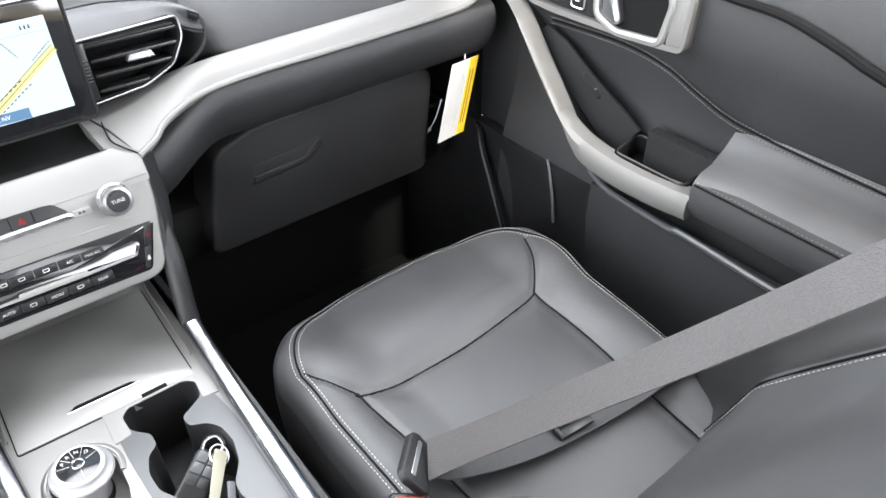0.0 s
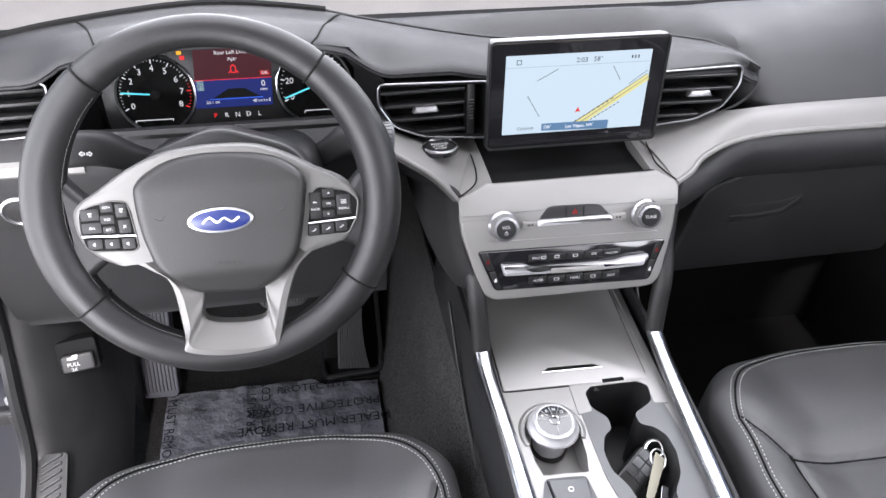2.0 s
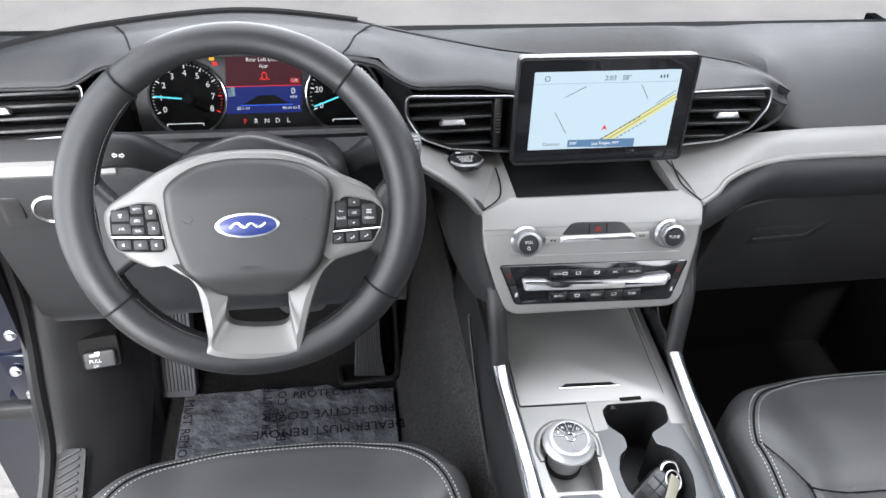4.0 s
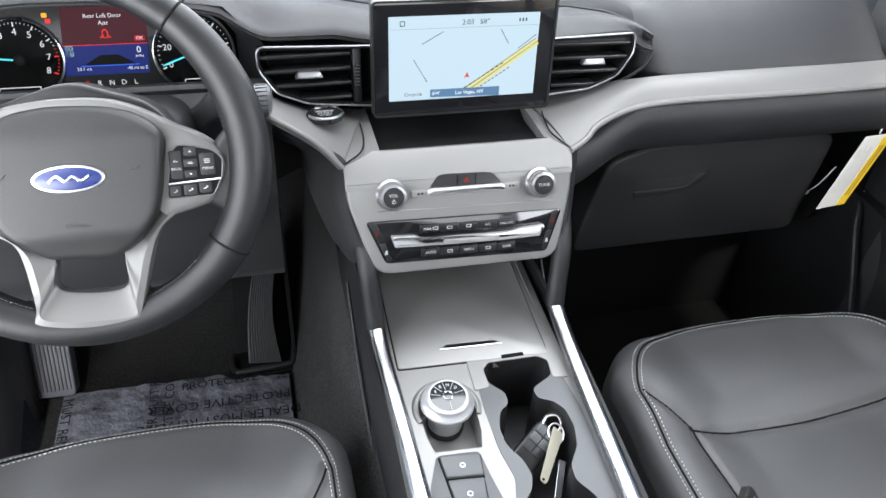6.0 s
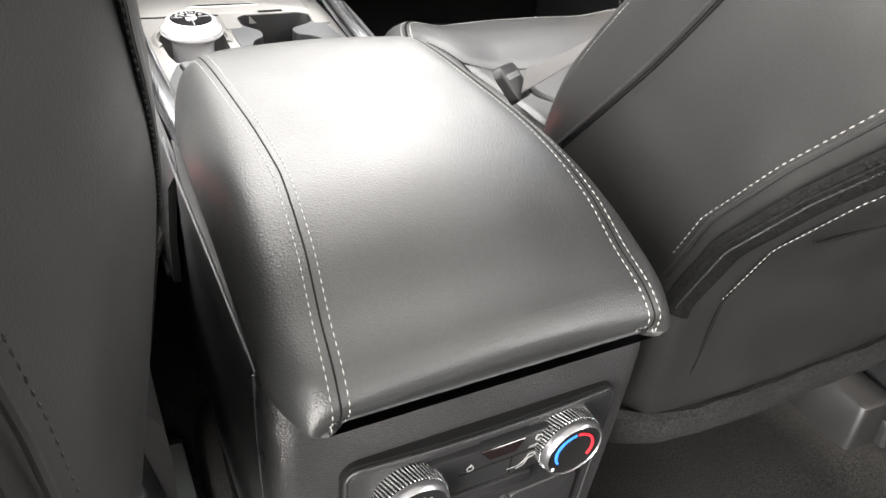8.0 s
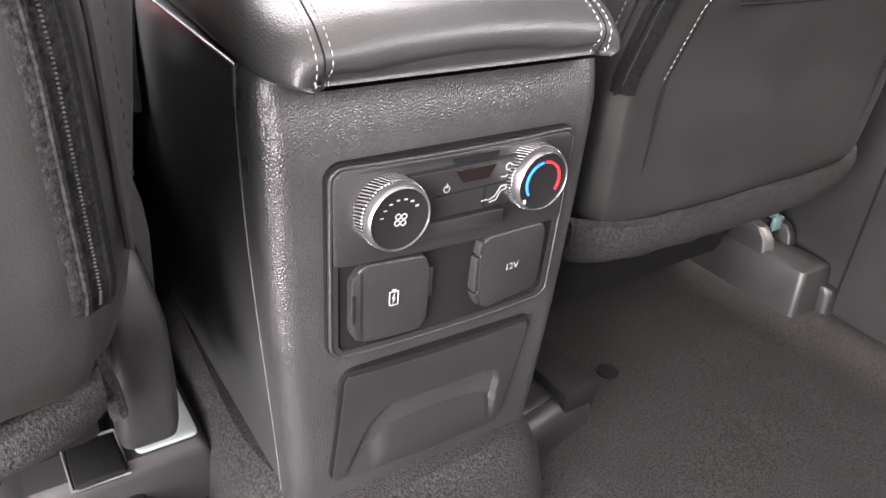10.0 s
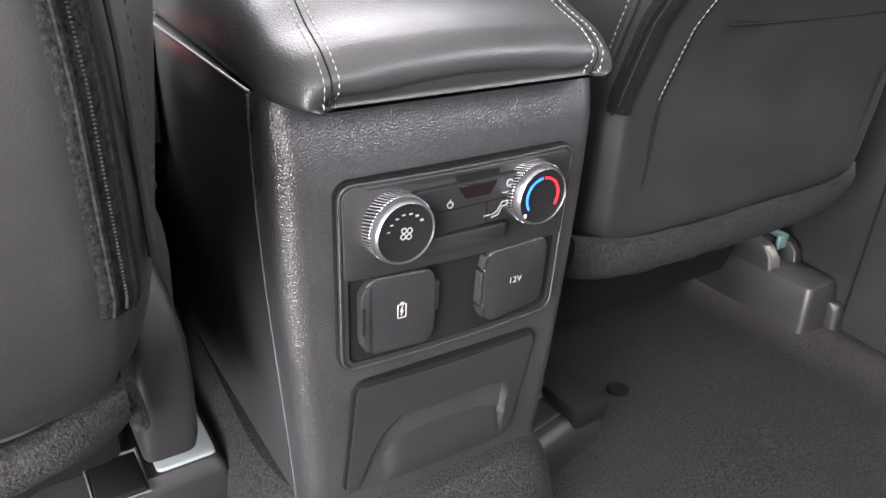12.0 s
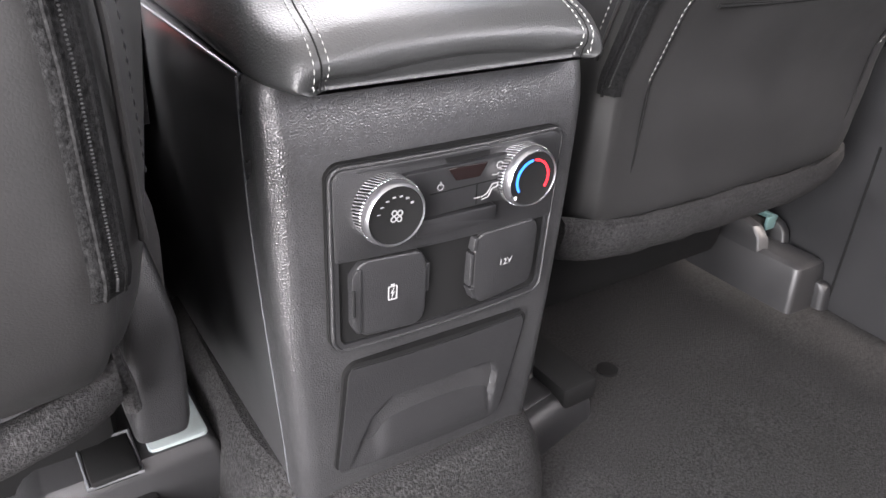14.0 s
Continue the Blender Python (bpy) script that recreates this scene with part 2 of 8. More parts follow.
def sheet(rows, thick=0.0, n=None):
    """A surface over rows of points; thick gives it a back, along n."""
    V, F = loft(rows, cap=False, closed=False)
    if thick:
        n = Vector(n)
        k = len(V)
        back = [tuple(Vector(v) + n * thick) for v in V]
        c = len(rows[0])
        r = len(rows)
        F2 = [tuple(reversed([i + k for i in f])) for f in F]
        edge = [j for j in range(c)] + [i * c + c - 1 for i in range(1, r)] + [(r - 1) * c + j for j in range(c - 2, -1, -1)] + [i * c for i in range(r - 2, 0, -1)]
        side = [(edge[i], edge[(i + 1) % len(edge)], edge[(i + 1) % len(edge)] + k, edge[i] + k) for i in range(len(edge))]
        return V + back, F + F2 + side
    return V, F


def stitches(pts, step=0.006, length=0.004, r=0.0006):
    """A row of short thread stitches along a line."""
    p = [Vector(q) for q in pts]
    acc, out, want = 0.0, [], 0.0
    for a, b in zip(p, p[1:]):
        d = (b - a).length
        if d < 1e-9:
            continue
        while want <= acc + d:
            q = a + (b - a) * ((want - acc) / d)
            t = (b - a).normalized()
            s = t.orthogonal().normalized() * r
            w = t.cross(s).normalized() * r
            e = t * length / 2
            out.append(([tuple(q - e), tuple(q + s), tuple(q + w), tuple(q - s), tuple(q - w), tuple(q + e)],
                        [(0, 2, 1), (0, 3, 2), (0, 4, 3), (0, 1, 4), (5, 1, 2), (5, 2, 3), (5, 3, 4), (5, 4, 1)]))
            want += step
        acc += d
    return join(*out)


def thing(name, at, label, category, group="", kind=""):
    ob = new(name)
    ob.location = at
    ob.empty_display_size = 0.05
    return tagged(ob, label, category, group, kind)


def part(name, shape, material, parent=None, label="", angle=35):
    me = bpy.data.meshes.new(name)
    me.from_pydata([tuple(v) for v in shape[0]], [], shape[1])
    bm = bmesh.new()
    bm.from_mesh(me)
    bmesh.ops.recalc_face_normals(bm, faces=bm.faces)
    bm.to_mesh(me)
    bm.free()
    me.materials.append(material)
    me.shade_smooth()
    me.set_sharp_from_angle(angle=radians(angle))
    ob = new(name, me)
    if parent:
        ob.parent = parent
        ob.matrix_parent_inverse = Matrix.Translation(-Vector(parent.location))
    if label:
        ob["label"] = label
    return ob


def words(text, size, m, material, parent, name="lettering", align="CENTER"):
    """Raised lettering on the plane m."""
    cu = bpy.data.curves.new("lettering", "FONT")
    cu.body, cu.size, cu.align_x, cu.align_y, cu.extrude, cu.resolution_u = text, size, align, "CENTER", 0.00012, 2
    tmp = bpy.data.objects.new("lettering", cu)
    me = bpy.data.meshes.new_from_object(tmp)
    bpy.data.objects.remove(tmp)
    sh = [tuple(m @ v.co) for v in me.vertices], [tuple(p.vertices) for p in me.polygons]
    bpy.data.meshes.remove(me)
    return part(name, sh, material, parent)


def lerp(x, table):
    """Piecewise linear: table of (x, value)."""
    return float(np.interp(x, [a for a, _ in table], [b for _, b in table]))


def smooth01(t):
    t = min(max(t, 0), 1)
    return t * t * (3 - 2 * t)


def subdiv(pts, step=0.008):
    out = []
    for a, b in zip(pts, pts[1:] + pts[:1]):
        a, b = Vector(a), Vector(b)
        n = max(1, int((b - a).length / step))
        out += [tuple(a.lerp(b, k / n)) for k in range(n)]
    return out



# ---- ground and shell ----
tagged(part("ground", sheet([[(x, y, -0.42) for x in (-600, -20, -1.5, 0, 20, 600)] for y in (-600, -20, 0, 20, 600)]), CONCRETE), "pale concrete parking ground outside the car", "ground", kind="structure")

# front and rear floor with the tunnel under the console
def floor_z(x, y):
    tun = 0.10 * smooth01((0.24 - abs(x)) / 0.10)
    toe = 0.42 * smooth01((y - 1.12) / 0.45)
    dip = 0.04 * smooth01((y - 0.25) / 0.3)
    return tun * smooth01((y - 0.05) / 0.15) * 0.55 + toe + dip


ys = [-1.4 + 0.05 * k for k in range(60)]
xs = [-0.74 + 0.037 * k for k in range(41)]
tagged(part("floor", sheet([[(x, y, floor_z(x, y) + 0.002 * noise.noise((x * 9, y * 9, 0))) for x in xs] for y in ys], 0.03, (0, 0, -1)), CARPET, angle=60), "charcoal carpeted car floor with a raised tunnel", "floor", kind="structure")

# roof, pillars and the closed passenger side, mostly out of view
roof = part("ceiling", sheet([[(x, y, 1.46 - 0.10 * (x / 0.62) ** 2 - 0.05 * max(y, 0)) for x in np.linspace(-0.62, 0.62, 13)] for y in np.linspace(-1.6, 0.55, 13)], 0.02, (0, 0, 1)), HEADLINER)
tagged(roof, "light grey fabric headliner", "ceiling", kind="structure")
tagged(part("wall_rear", rbox(1.5, 0.05, 1.2, 0.02, at=(0, -1.65, 0.3)), LEATHER_SIDE), "dark upholstered rear end of the cabin", "wall", kind="structure")
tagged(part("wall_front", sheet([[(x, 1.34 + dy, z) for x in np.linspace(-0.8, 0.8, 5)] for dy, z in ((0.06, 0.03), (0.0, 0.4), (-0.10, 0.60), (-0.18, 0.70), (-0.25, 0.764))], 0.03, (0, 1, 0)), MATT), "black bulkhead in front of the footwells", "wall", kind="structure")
for sx in (-1, 1):
    tagged(part("trim", tube(spline([(sx * 0.76, 1.30, 0.80), (sx * 0.70, 0.95, 1.10), (sx * 0.60, 0.55, 1.40)]), 0.035, 10), HEADLINER), "light grey windscreen pillar trim", "trim", kind="structure")

# ---- dashboard ----
dash = thing("dashboard", (0, 0.95, 0.6), "dark grey grained dashboard with satin silver trim band", "dashboard")


EDGE = [(-0.76, 0.795), (-0.707, 0.811), (-0.6, 0.833), (-0.436, 0.85), (-0.30, 0.838), (-0.235, 0.823), (-0.076, 0.791), (0.06, 0.782), (0.192, 0.780), (0.234, 0.780), (0.262, 0.780), (0.275, 0.774)]


EDGE = [(p.x, p.y) for p in spline([(a, b, 0) for a, b in EDGE], 8)]


def pad_rows(x0, x1, n, profile):
    rows = []
    for x in np.linspace(x0, x1, n):
        rows.append([(x, p[1], p[2]) for p in spline([(0, a, b) for a, b in profile(x)], 4)])
    return rows


EDGE_Y = [(0.19, 0.955), (0.234, 0.932), (0.262, 0.90), (0.272, 0.872), (0.276, 0.866)]


def pad_profile(x):
    """Behind the hood the pad drops away; on the passenger's side it rolls down to the trim band."""
    e, y1 = lerp(x, EDGE), lerp(x, EDGE_Y)
    k = smooth01((x - 0.16) / 0.11)
    zf = (e - 0.028) * (1 - k) + 0.797 * k
    drop = [(1.01, zf), (y1 + 0.055, zf - 0.008), (y1 + 0.035, zf - 0.022), (y1 + 0.024, zf - 0.042), (y1 + 0.02, zf - 0.06), (y1 + 0.02, zf - 0.08), (y1 + 0.02, zf - 0.10)]
    roll = [(1.01, 0.802), (0.95, 0.796), (0.905, 0.778), (0.872, 0.755), (0.85, 0.735), (0.842, 0.720), (0.86, 0.705)]
    c = smooth01((x - 0.262) / 0.05)
    return [(1.075, 0.757), (1.062, 0.772), (1.045, 0.787)] + [(p[0] * (1 - c) + q[0] * c, p[1] * (1 - c) + q[1] * c) for p, q in zip(drop, roll)]


part("top_pad", sheet(pad_rows(-0.77, 0.78, 120, pad_profile), 0.012, (0, 0.4, -1)), DASH, dash)

# raised hood layer: over the gauges and the centre vents


def hood_profile(x):
    e = lerp(x, EDGE)
    c = smooth01((x + 0.625) / 0.08) * smooth01((-0.215 - x) / 0.09)
    fr = smooth01((x - 0.20) / 0.08)
    ly = 0.852 + 0.004 * c
    lz = 0.800 + 0.012 * smooth01((-0.52 - x) / 0.06) * (1 - c) + (0.846 - 0.800) * c - 0.035 * fr - 0.004 * smooth01(x / 0.1)
    lz = min(lz, e - 0.003)
    y1 = lerp(x, EDGE_Y)
    return [(y1 + 0.035, e - 0.05), (y1 + 0.007, e - 0.012), (y1, e), (y1 + (ly - y1) * 0.1, e + 0.001), (y1 + (ly - y1) * 0.25, e - 0.002 + 0.004 * (1 - c)), ((ly + y1 - 0.015) / 2, (lz + e) / 2 + 0.006 + 0.003 * (1 - c)), (ly + 0.012, lz + 0.005), (ly, lz), (ly + 0.002, lz - 0.006), (ly + 0.05, lz - 0.010 + 0.0 * c)]


rows = []
for x in np.linspace(-0.76, 0.275, 100):
    rows.append([(x, p[1], p[2]) for p in spline([(0, a, b) for a, b in hood_profile(x)], 4)])
part("hood", sheet(rows, 0.004, (0, 0.2, -1)), HOOD, dash)
for x, dx in ((-0.585, 0.055), (-0.262, -0.05)):
    part("hood_seam", tube([(p[0], p[1] - 0.0004, p[2] + 0.0006) for p in [(x + dx * k / 12, *[lerp(k / 12 * 0.62 + 0.2, [(i / 9, q[j]) for i, q in enumerate(hood_profile(x + dx * k / 12))]) for j in (0, 1)]) for k in range(13)]], 0.0012, 6), MATT, dash)
part("hood_edge", tube(spline([(x, lerp(x, EDGE_Y) + 0.002, lerp(x, EDGE) + 0.001) for x in np.linspace(-0.75, -0.285, 20)], 4), 0.0055, 8), MATT, dash)
part("hood_edge", tube(spline([(x, lerp(x, EDGE_Y) + 0.002, lerp(x, EDGE) + 0.001) for x in np.linspace(-0.285, 0.274, 20)] + [(0.279, 0.858, 0.758), (0.273, 0.853, 0.738), (0.252, 0.851, 0.722), (0.222, 0.849, 0.711)], 4), 0.0022, 8), HOOD, dash)

# satin silver band: from the left vent over the centre to the passenger's vent
BAND = [((-0.236, 0.785, 0.738), (-0.246, 0.85, 0.742)), ((-0.205, 0.768, 0.726), (-0.205, 0.868, 0.708)), ((-0.177, 0.758, 0.708), (-0.160, 0.872, 0.694)), ((-0.150, 0.7500, 0.6790), (-0.106, 0.872, 0.686))]
BAND_R = [((0.134, 0.7500, 0.6780), (0.112, 0.872, 0.686)), ((0.160, 0.765, 0.683), (0.155, 0.870, 0.694)), ((0.182, 0.782, 0.692), (0.205, 0.862, 0.708)), ((0.228, 0.795, 0.704), (0.25, 0.838, 0.724)), ((0.30, 0.80, 0.709), (0.32, 0.842, 0.725)), ((0.45, 0.80, 0.709), (0.45, 0.842, 0.726)), ((0.60, 0.80, 0.711), (0.60, 0.838, 0.729)), ((0.67, 0.80, 0.717), (0.68, 0.835, 0.735)), ((0.70, 0.806, 0.735), (0.70, 0.83, 0.745))]


def band(pairs, bulge=0.006):
    a = spline([p for p, _ in pairs], 6)
    b = spline([q for _, q in pairs], 6)
    rows = []
    for p, q in zip(a, b):
        rows.append([tuple(p.lerp(q, t) + Vector((0, -0.3, 1)) * bulge * math.sin(math.pi * t)) for t in np.linspace(0, 1, 9)])
    return sheet(rows, 0.012, (0, 0.3, -1)), a


sh, line_l = band(BAND)
part("trim_band", sh, SILVER_TRIM, dash)
part("chrome_strip", tube([p + Vector((0, -0.002, -0.001)) for p in line_l], 0.003, 8), SILVER_TRIM, dash)
sh, line_r = band(BAND_R)
part("trim_band", sh, SILVER_TRIM, dash)
part("chrome_strip", tube([p + Vector((0, -0.002, -0.001)) for p in line_r], 0.004, 8), SILVER_TRIM, dash)
bridge = []
for a in np.linspace(radians(70.5), radians(39), 22):
    q = (0.7354 + 0.0812 * (math.sin(radians(70.5)) - math.sin(a)), 0.6529 + 0.0812 * (math.cos(a) - math.cos(radians(70.5))))
    e = 0.036 * min(max((q[1] - 0.6785) / 0.0105, 0), 1) ** 0.8
    bridge.append([(x, *q) for x in np.linspace(-0.1490 + e, 0.1345 - 0.7 * e, 12)])
bridge += [[(x, *q) for x, _, _ in bridge[-1]] for q in ((0.7622, 0.6888), (0.7626, 0.676))]
part("trim_bridge", sheet(bridge, 0.003, (0, 0.9, -0.4)), STACK_SILVER, dash, angle=60)
# black tray under the screen
part("phone_tray", join(sheet([[(x, y, z) for x in np.linspace(-0.106, 0.106, 4)] for y, z in ((0.758, 0.684), (0.766, 0.676), (0.84, 0.672), (0.875, 0.684), (0.876, 0.74))]), sheet([[(x, 0.7605, 0.690), (x, 0.7625, 0.690)] for x in (-0.105, 0.105)])), MATT, dash, "matt black storage tray below the screen")

for sx in (-1, 1):
    x0 = 0.150 if sx < 0 else 0.134
    part("trim_wedge", sheet([[(sx * x0, 0.7505, 0.6790), (sx * 0.104, 0.7590, 0.6872)], [(sx * (x0 + 0.109) / 2, 0.81, 0.6862), (sx * 0.104, 0.812, 0.688)], [(sx * 0.110, 0.873, 0.6865), (sx * 0.104, 0.874, 0.687)]], 0.02, (0, 0, -1)), SILVER_TRIM, dash)
for pts in ([(-0.150, 0.7495, 0.6800), (-0.127, 0.764, 0.6868), (-0.119, 0.79, 0.6886), (-0.117, 0.83, 0.6886)], [(0.134, 0.7495, 0.6795), (0.117, 0.774, 0.6876), (0.118, 0.80, 0.6886), (0.123, 0.83, 0.6886)]):
    part("trim_joint", tube(spline(pts, 6), 0.0011, 6), MATT, dash)
# Unseen black box, added so that no light crosses under the dash.
part("tunnel_light_block", rbox(0.25, 0.50, 0.56, 0.03, 3, at=(0, 1.11, 0.36)), MATT, dash)
# centre stack face
SM = plane_m((0, 0.747, 0.685), (1, 0, 0), (0, 0.333, 0.943))
FACE = rounded([(-0.1490, -0.0265), (-0.147, -0.052), (-0.119, -0.143), (0.116, -0.146), (0.133, -0.058), (0.1345, -0.0265)], [0.001, 0.016, 0.022, 0.022, 0.016, 0.001], 6)
stack = part("stack_face", xf(prism(FACE, -0.035, 0.0, 0.004, 3), SM), STACK_SILVER, dash, "satin silver centre stack face")
part("stack_core", xf(prism(inset(FACE, 0.012), -0.12, -0.03, 0.001), SM), DASH, dash)

# lower dash, passenger side: padded roll, glove box
def low_profile(x):
    k = smooth01((x - 0.14) / 0.13)
    y0 = 0.775 + 0.028 * k
    z0 = 0.664 + 0.044 * k
    return [(y0 + 0.01, z0), (y0 - 0.004, z0 - 0.008), (y0 - 0.010, z0 - 0.03), (y0 + 0.000, z0 - 0.060), (y0 + 0.024, z0 - 0.088), (y0 + 0.058, z0 - 0.104), (y0 + 0.09, z0 - 0.106)]


rows = []
for x in np.linspace(0.155, 0.72, 40):
    rows.append([(x, p[1], p[2]) for p in spline([(0, a, b) for a, b in low_profile(x)], 4)])
part("knee_roll", sheet(rows, 0.02, (0, 1, 0.2)), DASH, dash)
GM = plane_m((0.462, 0.873, 0.515), (1, 0, 0), (0, -0.06, 1))
glove = part("glove_box", xf(prism(rounded([(-0.232, -0.112), (0.178, -0.112), (0.186, 0.075), (0.15, 0.090), (-0.14, 0.085), (-0.205, 0.06)], 0.02, 5), -0.06, 0.006, 0.006, 3), GM), SHADED_PLASTIC, dash, "dark grey glove box door")
part("handle_recess", xf(prism(rounded([(-0.155, -0.012), (-0.06, -0.006), (-0.028, 0.018), (-0.034, 0.036), (-0.06, 0.026), (-0.150, 0.022)], 0.004, 3), 0.004, 0.0066, 0.0006), GM), HARD, glove)
part("handle", xf(prism(rounded([(-0.150, 0.004), (-0.062, 0.008), (-0.040, 0.030), (-0.033, 0.031), (-0.030, 0.020), (-0.056, -0.003), (-0.148, -0.008)], 0.003, 3), 0.003, 0.0085, 0.002), GM), HARD, glove)
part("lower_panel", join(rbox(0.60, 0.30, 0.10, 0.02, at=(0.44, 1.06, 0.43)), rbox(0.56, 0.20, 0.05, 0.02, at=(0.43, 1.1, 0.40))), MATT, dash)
# Added black blocks that stand in for the shade in the passenger footwell.
part("footwell_dark_block", join(rbox(0.57, 0.30, 0.42, 0.03, 3, at=(0.455, 1.20, 0.22)), rbox(0.50, 0.46, 0.035, 0.012, 3, at=(0.455, 0.90, 0.052))), MATT, dash)
# side cheeks of the centre stack
for s, pts in ((-1, [(-0.228, 0.795, 0.715), (-0.177, 0.766, 0.698), (-0.150, 0.752, 0.68), (-0.147, 0.735, 0.63), (-0.135, 0.715, 0.585), (-0.120, 0.706, 0.552)]), (1, [(0.20, 0.80, 0.668), (0.165, 0.776, 0.668), (0.140, 0.752, 0.678), (0.135, 0.733, 0.63), (0.128, 0.713, 0.585), (0.117, 0.705, 0.55)])):
    a = spline(pts, 5)
    rows = []
    for k, p in enumerate(a):
        t = k / (len(a) - 1)
        out = Vector((p.x + s * (0.05 - 0.02 * t), p.y + 0.10, p.z - 0.03))
        far = Vector((s * (0.23 - 0.07 * t), p.y + 0.32, p.z - 0.06 * (1 - t)))
        rows.append([tuple(q) for q in spline([p, p.lerp(out, 0.25) + Vector((s * 0.008, 0, 0)), out, far], 5)])
    part("side_cheek", sheet(rows, 0.006, (-s, 0.2, 0)), SHADED_PLASTIC, dash)

# driver side lower dash
rows = []
for x in np.linspace(-0.75, -0.225, 30):
    k = smooth01((x + 0.30) / 0.08)
    rows.append([(x, p[1], p[2]) for p in spline([(0, 0.845, 0.745), (0, 0.815 - 0.03 * k, 0.728), (0, 0.812 - 0.03 * k, 0.70), (0, 0.825 - 0.03 * k, 0.64), (0, 0.842, 0.58), (0, 0.862, 0.50), (0, 0.880, 0.435), (0, 0.905, 0.418), (0, 1.1, 0.425)], 4)])
part("driver_knee_panel", sheet(rows, 0.01, (0, 1, 0)), SHADED_PLASTIC, dash)
for x0, x1 in ((-0.76, -0.575), (-0.285, -0.238)):
    part("driver_trim_band", sheet([[(x, y, z) for x in np.linspace(x0, x1, 8)] for y, z in ((0.845, 0.736), (0.826, 0.734), (0.811, 0.728), (0.808, 0.718), (0.811, 0.714))], 0.006, (0, 1, 0)), SILVER_TRIM, dash)
part("column_panel", sheet([[(x, y, z) for x in np.linspace(-0.58, -0.28, 8)] for y, z in ((0.842, 0.748), (0.83, 0.735), (0.825, 0.70), (0.83, 0.65))], 0.006, (0, 1, 0)), HARD, dash)

# ---- screen ----
screen = thing("touch_screen", (0.006, 0.83, 0.70), "upright tablet-like touch screen showing a street map", "screen")
TM = plane_m((0.007, 0.812, 0.777), (1, 0, 0), (0, 0.10, 1))
part("housing", xf(prism(rrect(0.222, 0.136, 0.007, 5), -0.014, 0.0, 0.002, 3), TM), PIANO, screen)
part("rim", xf(ring_plate(rrect(0.224, 0.138, 0.008, 5), rrect(0.219, 0.133, 0.006, 5), -0.010, 0.0012), TM), SMOOTH, screen)
part("stalk", rbox(0.12, 0.05, 0.04, 0.008, at=(0.0, 0.85, 0.73)), MATT, screen)
MAP = glow("map_display", (0.60, 0.76, 0.86), 0.78)
DM = TM @ Matrix.Translation((-0.001, 0.001, 0.0))
disp = part("display", xf(prism(rrect(0.182, 0.1, 0.001, 2), 0.0, 0.0006, 0.0002, 1), DM), MAP, screen, "lit display with a pale blue map")


def flat(pts, z=0.0008, h=0.0003):
    return prism(pts, z, z + h, 0.00005, 1)


def stripe(a, b, w):
    a, b = Vector(a), Vector(b)
    n = (b - a).normalized()
    n = Vector((-n.y, n.x)) * w / 2
    return [tuple(a - n), tuple(b - n), tuple(b + n), tuple(a + n)]


MAP_BAR = glow("map_status_bar", (0.50, 0.63, 0.75), 0.6)
MAP_TAG = glow("map_city_bar", (0.16, 0.33, 0.56), 0.55)
MAP_ROAD = glow("map_main_road", (0.80, 0.78, 0.34), 0.75)
MAP_ROAD_EDGE = glow("map_road_edge", (0.52, 0.50, 0.30), 0.5)
MAP_INK = glow("map_ink", (0.16, 0.20, 0.26), 0.35)
MAP_RED = glow("map_arrow", (0.85, 0.06, 0.05), 0.7)
MAP_WHITE = glow("map_white", (0.9, 0.95, 1.0), 0.9)
part("status_line", xf(flat([(-0.089, 0.0352), (0.089, 0.0352), (0.089, 0.0358), (-0.089, 0.0358)]), DM), MAP_BAR, disp)
part("map_road", xf(flat(stripe((0.000, -0.044), (0.0905, 0.016), 0.0085)), DM), MAP_ROAD_EDGE, disp)
for off in (-0.002, 0.0022):
    part("map_lane", xf(flat(stripe((0.002 + off * 0.5, -0.0435 - off), (0.0903 + off * 0.3, 0.0155 - off), 0.0032), 0.0011), DM), MAP_ROAD, disp)
for a, b in (((-0.052, 0.018), (-0.026, 0.032)), ((-0.062, 0.0), (-0.045, -0.028)), ((0.043, 0.032), (0.054, 0.014)), ((0.066, 0.008), (0.088, 0.024)), ((0.0, -0.038), (0.05, -0.008)), ((0.016, -0.040), (0.058, -0.014))):
    steps = 9
    for k in range(steps):
        p, q = Vector(a).lerp(Vector(b), (k + 0.15) / steps), Vector(a).lerp(Vector(b), (k + 0.75) / steps)
        part("street_label", xf(flat(stripe(p, q, 0.0011), 0.0015), DM), MAP_INK, disp)
part("arrow", xf(flat([(0.004, -0.018), (0.0005, -0.0255), (0.004, -0.0235), (0.0075, -0.0255)][::-1], 0.0014), DM), MAP_RED, disp)
part("city_bar", xf(flat([(-0.041, -0.047), (0.046, -0.0495), (0.046, -0.038), (-0.041, -0.0375)], 0.0012), DM), MAP_TAG, disp)
TEXT_Z = Matrix.Translation((0, 0, 0.0016))
words("2:03   58°", 0.0085, DM @ TEXT_Z @ Matrix.Translation((0.012, 0.0415, 0)), MAP_INK, disp)
words("Controls", 0.006, DM @ TEXT_Z @ Matrix.Translation((-0.062, -0.0425, 0)), MAP_INK, disp)
words("SW", 0.0062, DM @ TEXT_Z @ Matrix.Translation((-0.034, -0.0425, 0)), MAP_WHITE, disp)
words("Las Vegas, NV", 0.0062, DM @ TEXT_Z @ Matrix.Translation((0.008, -0.0432, 0)), MAP_WHITE, disp)
part("home_icon", xf(ring_plate(rrect(0.006, 0.006, 0.001, 2), rrect(0.0044, 0.0044, 0.0006, 2), 0.0008, 0.0012), DM @ Matrix.Translation((-0.075, 0.042, 0))), MAP_INK, disp)
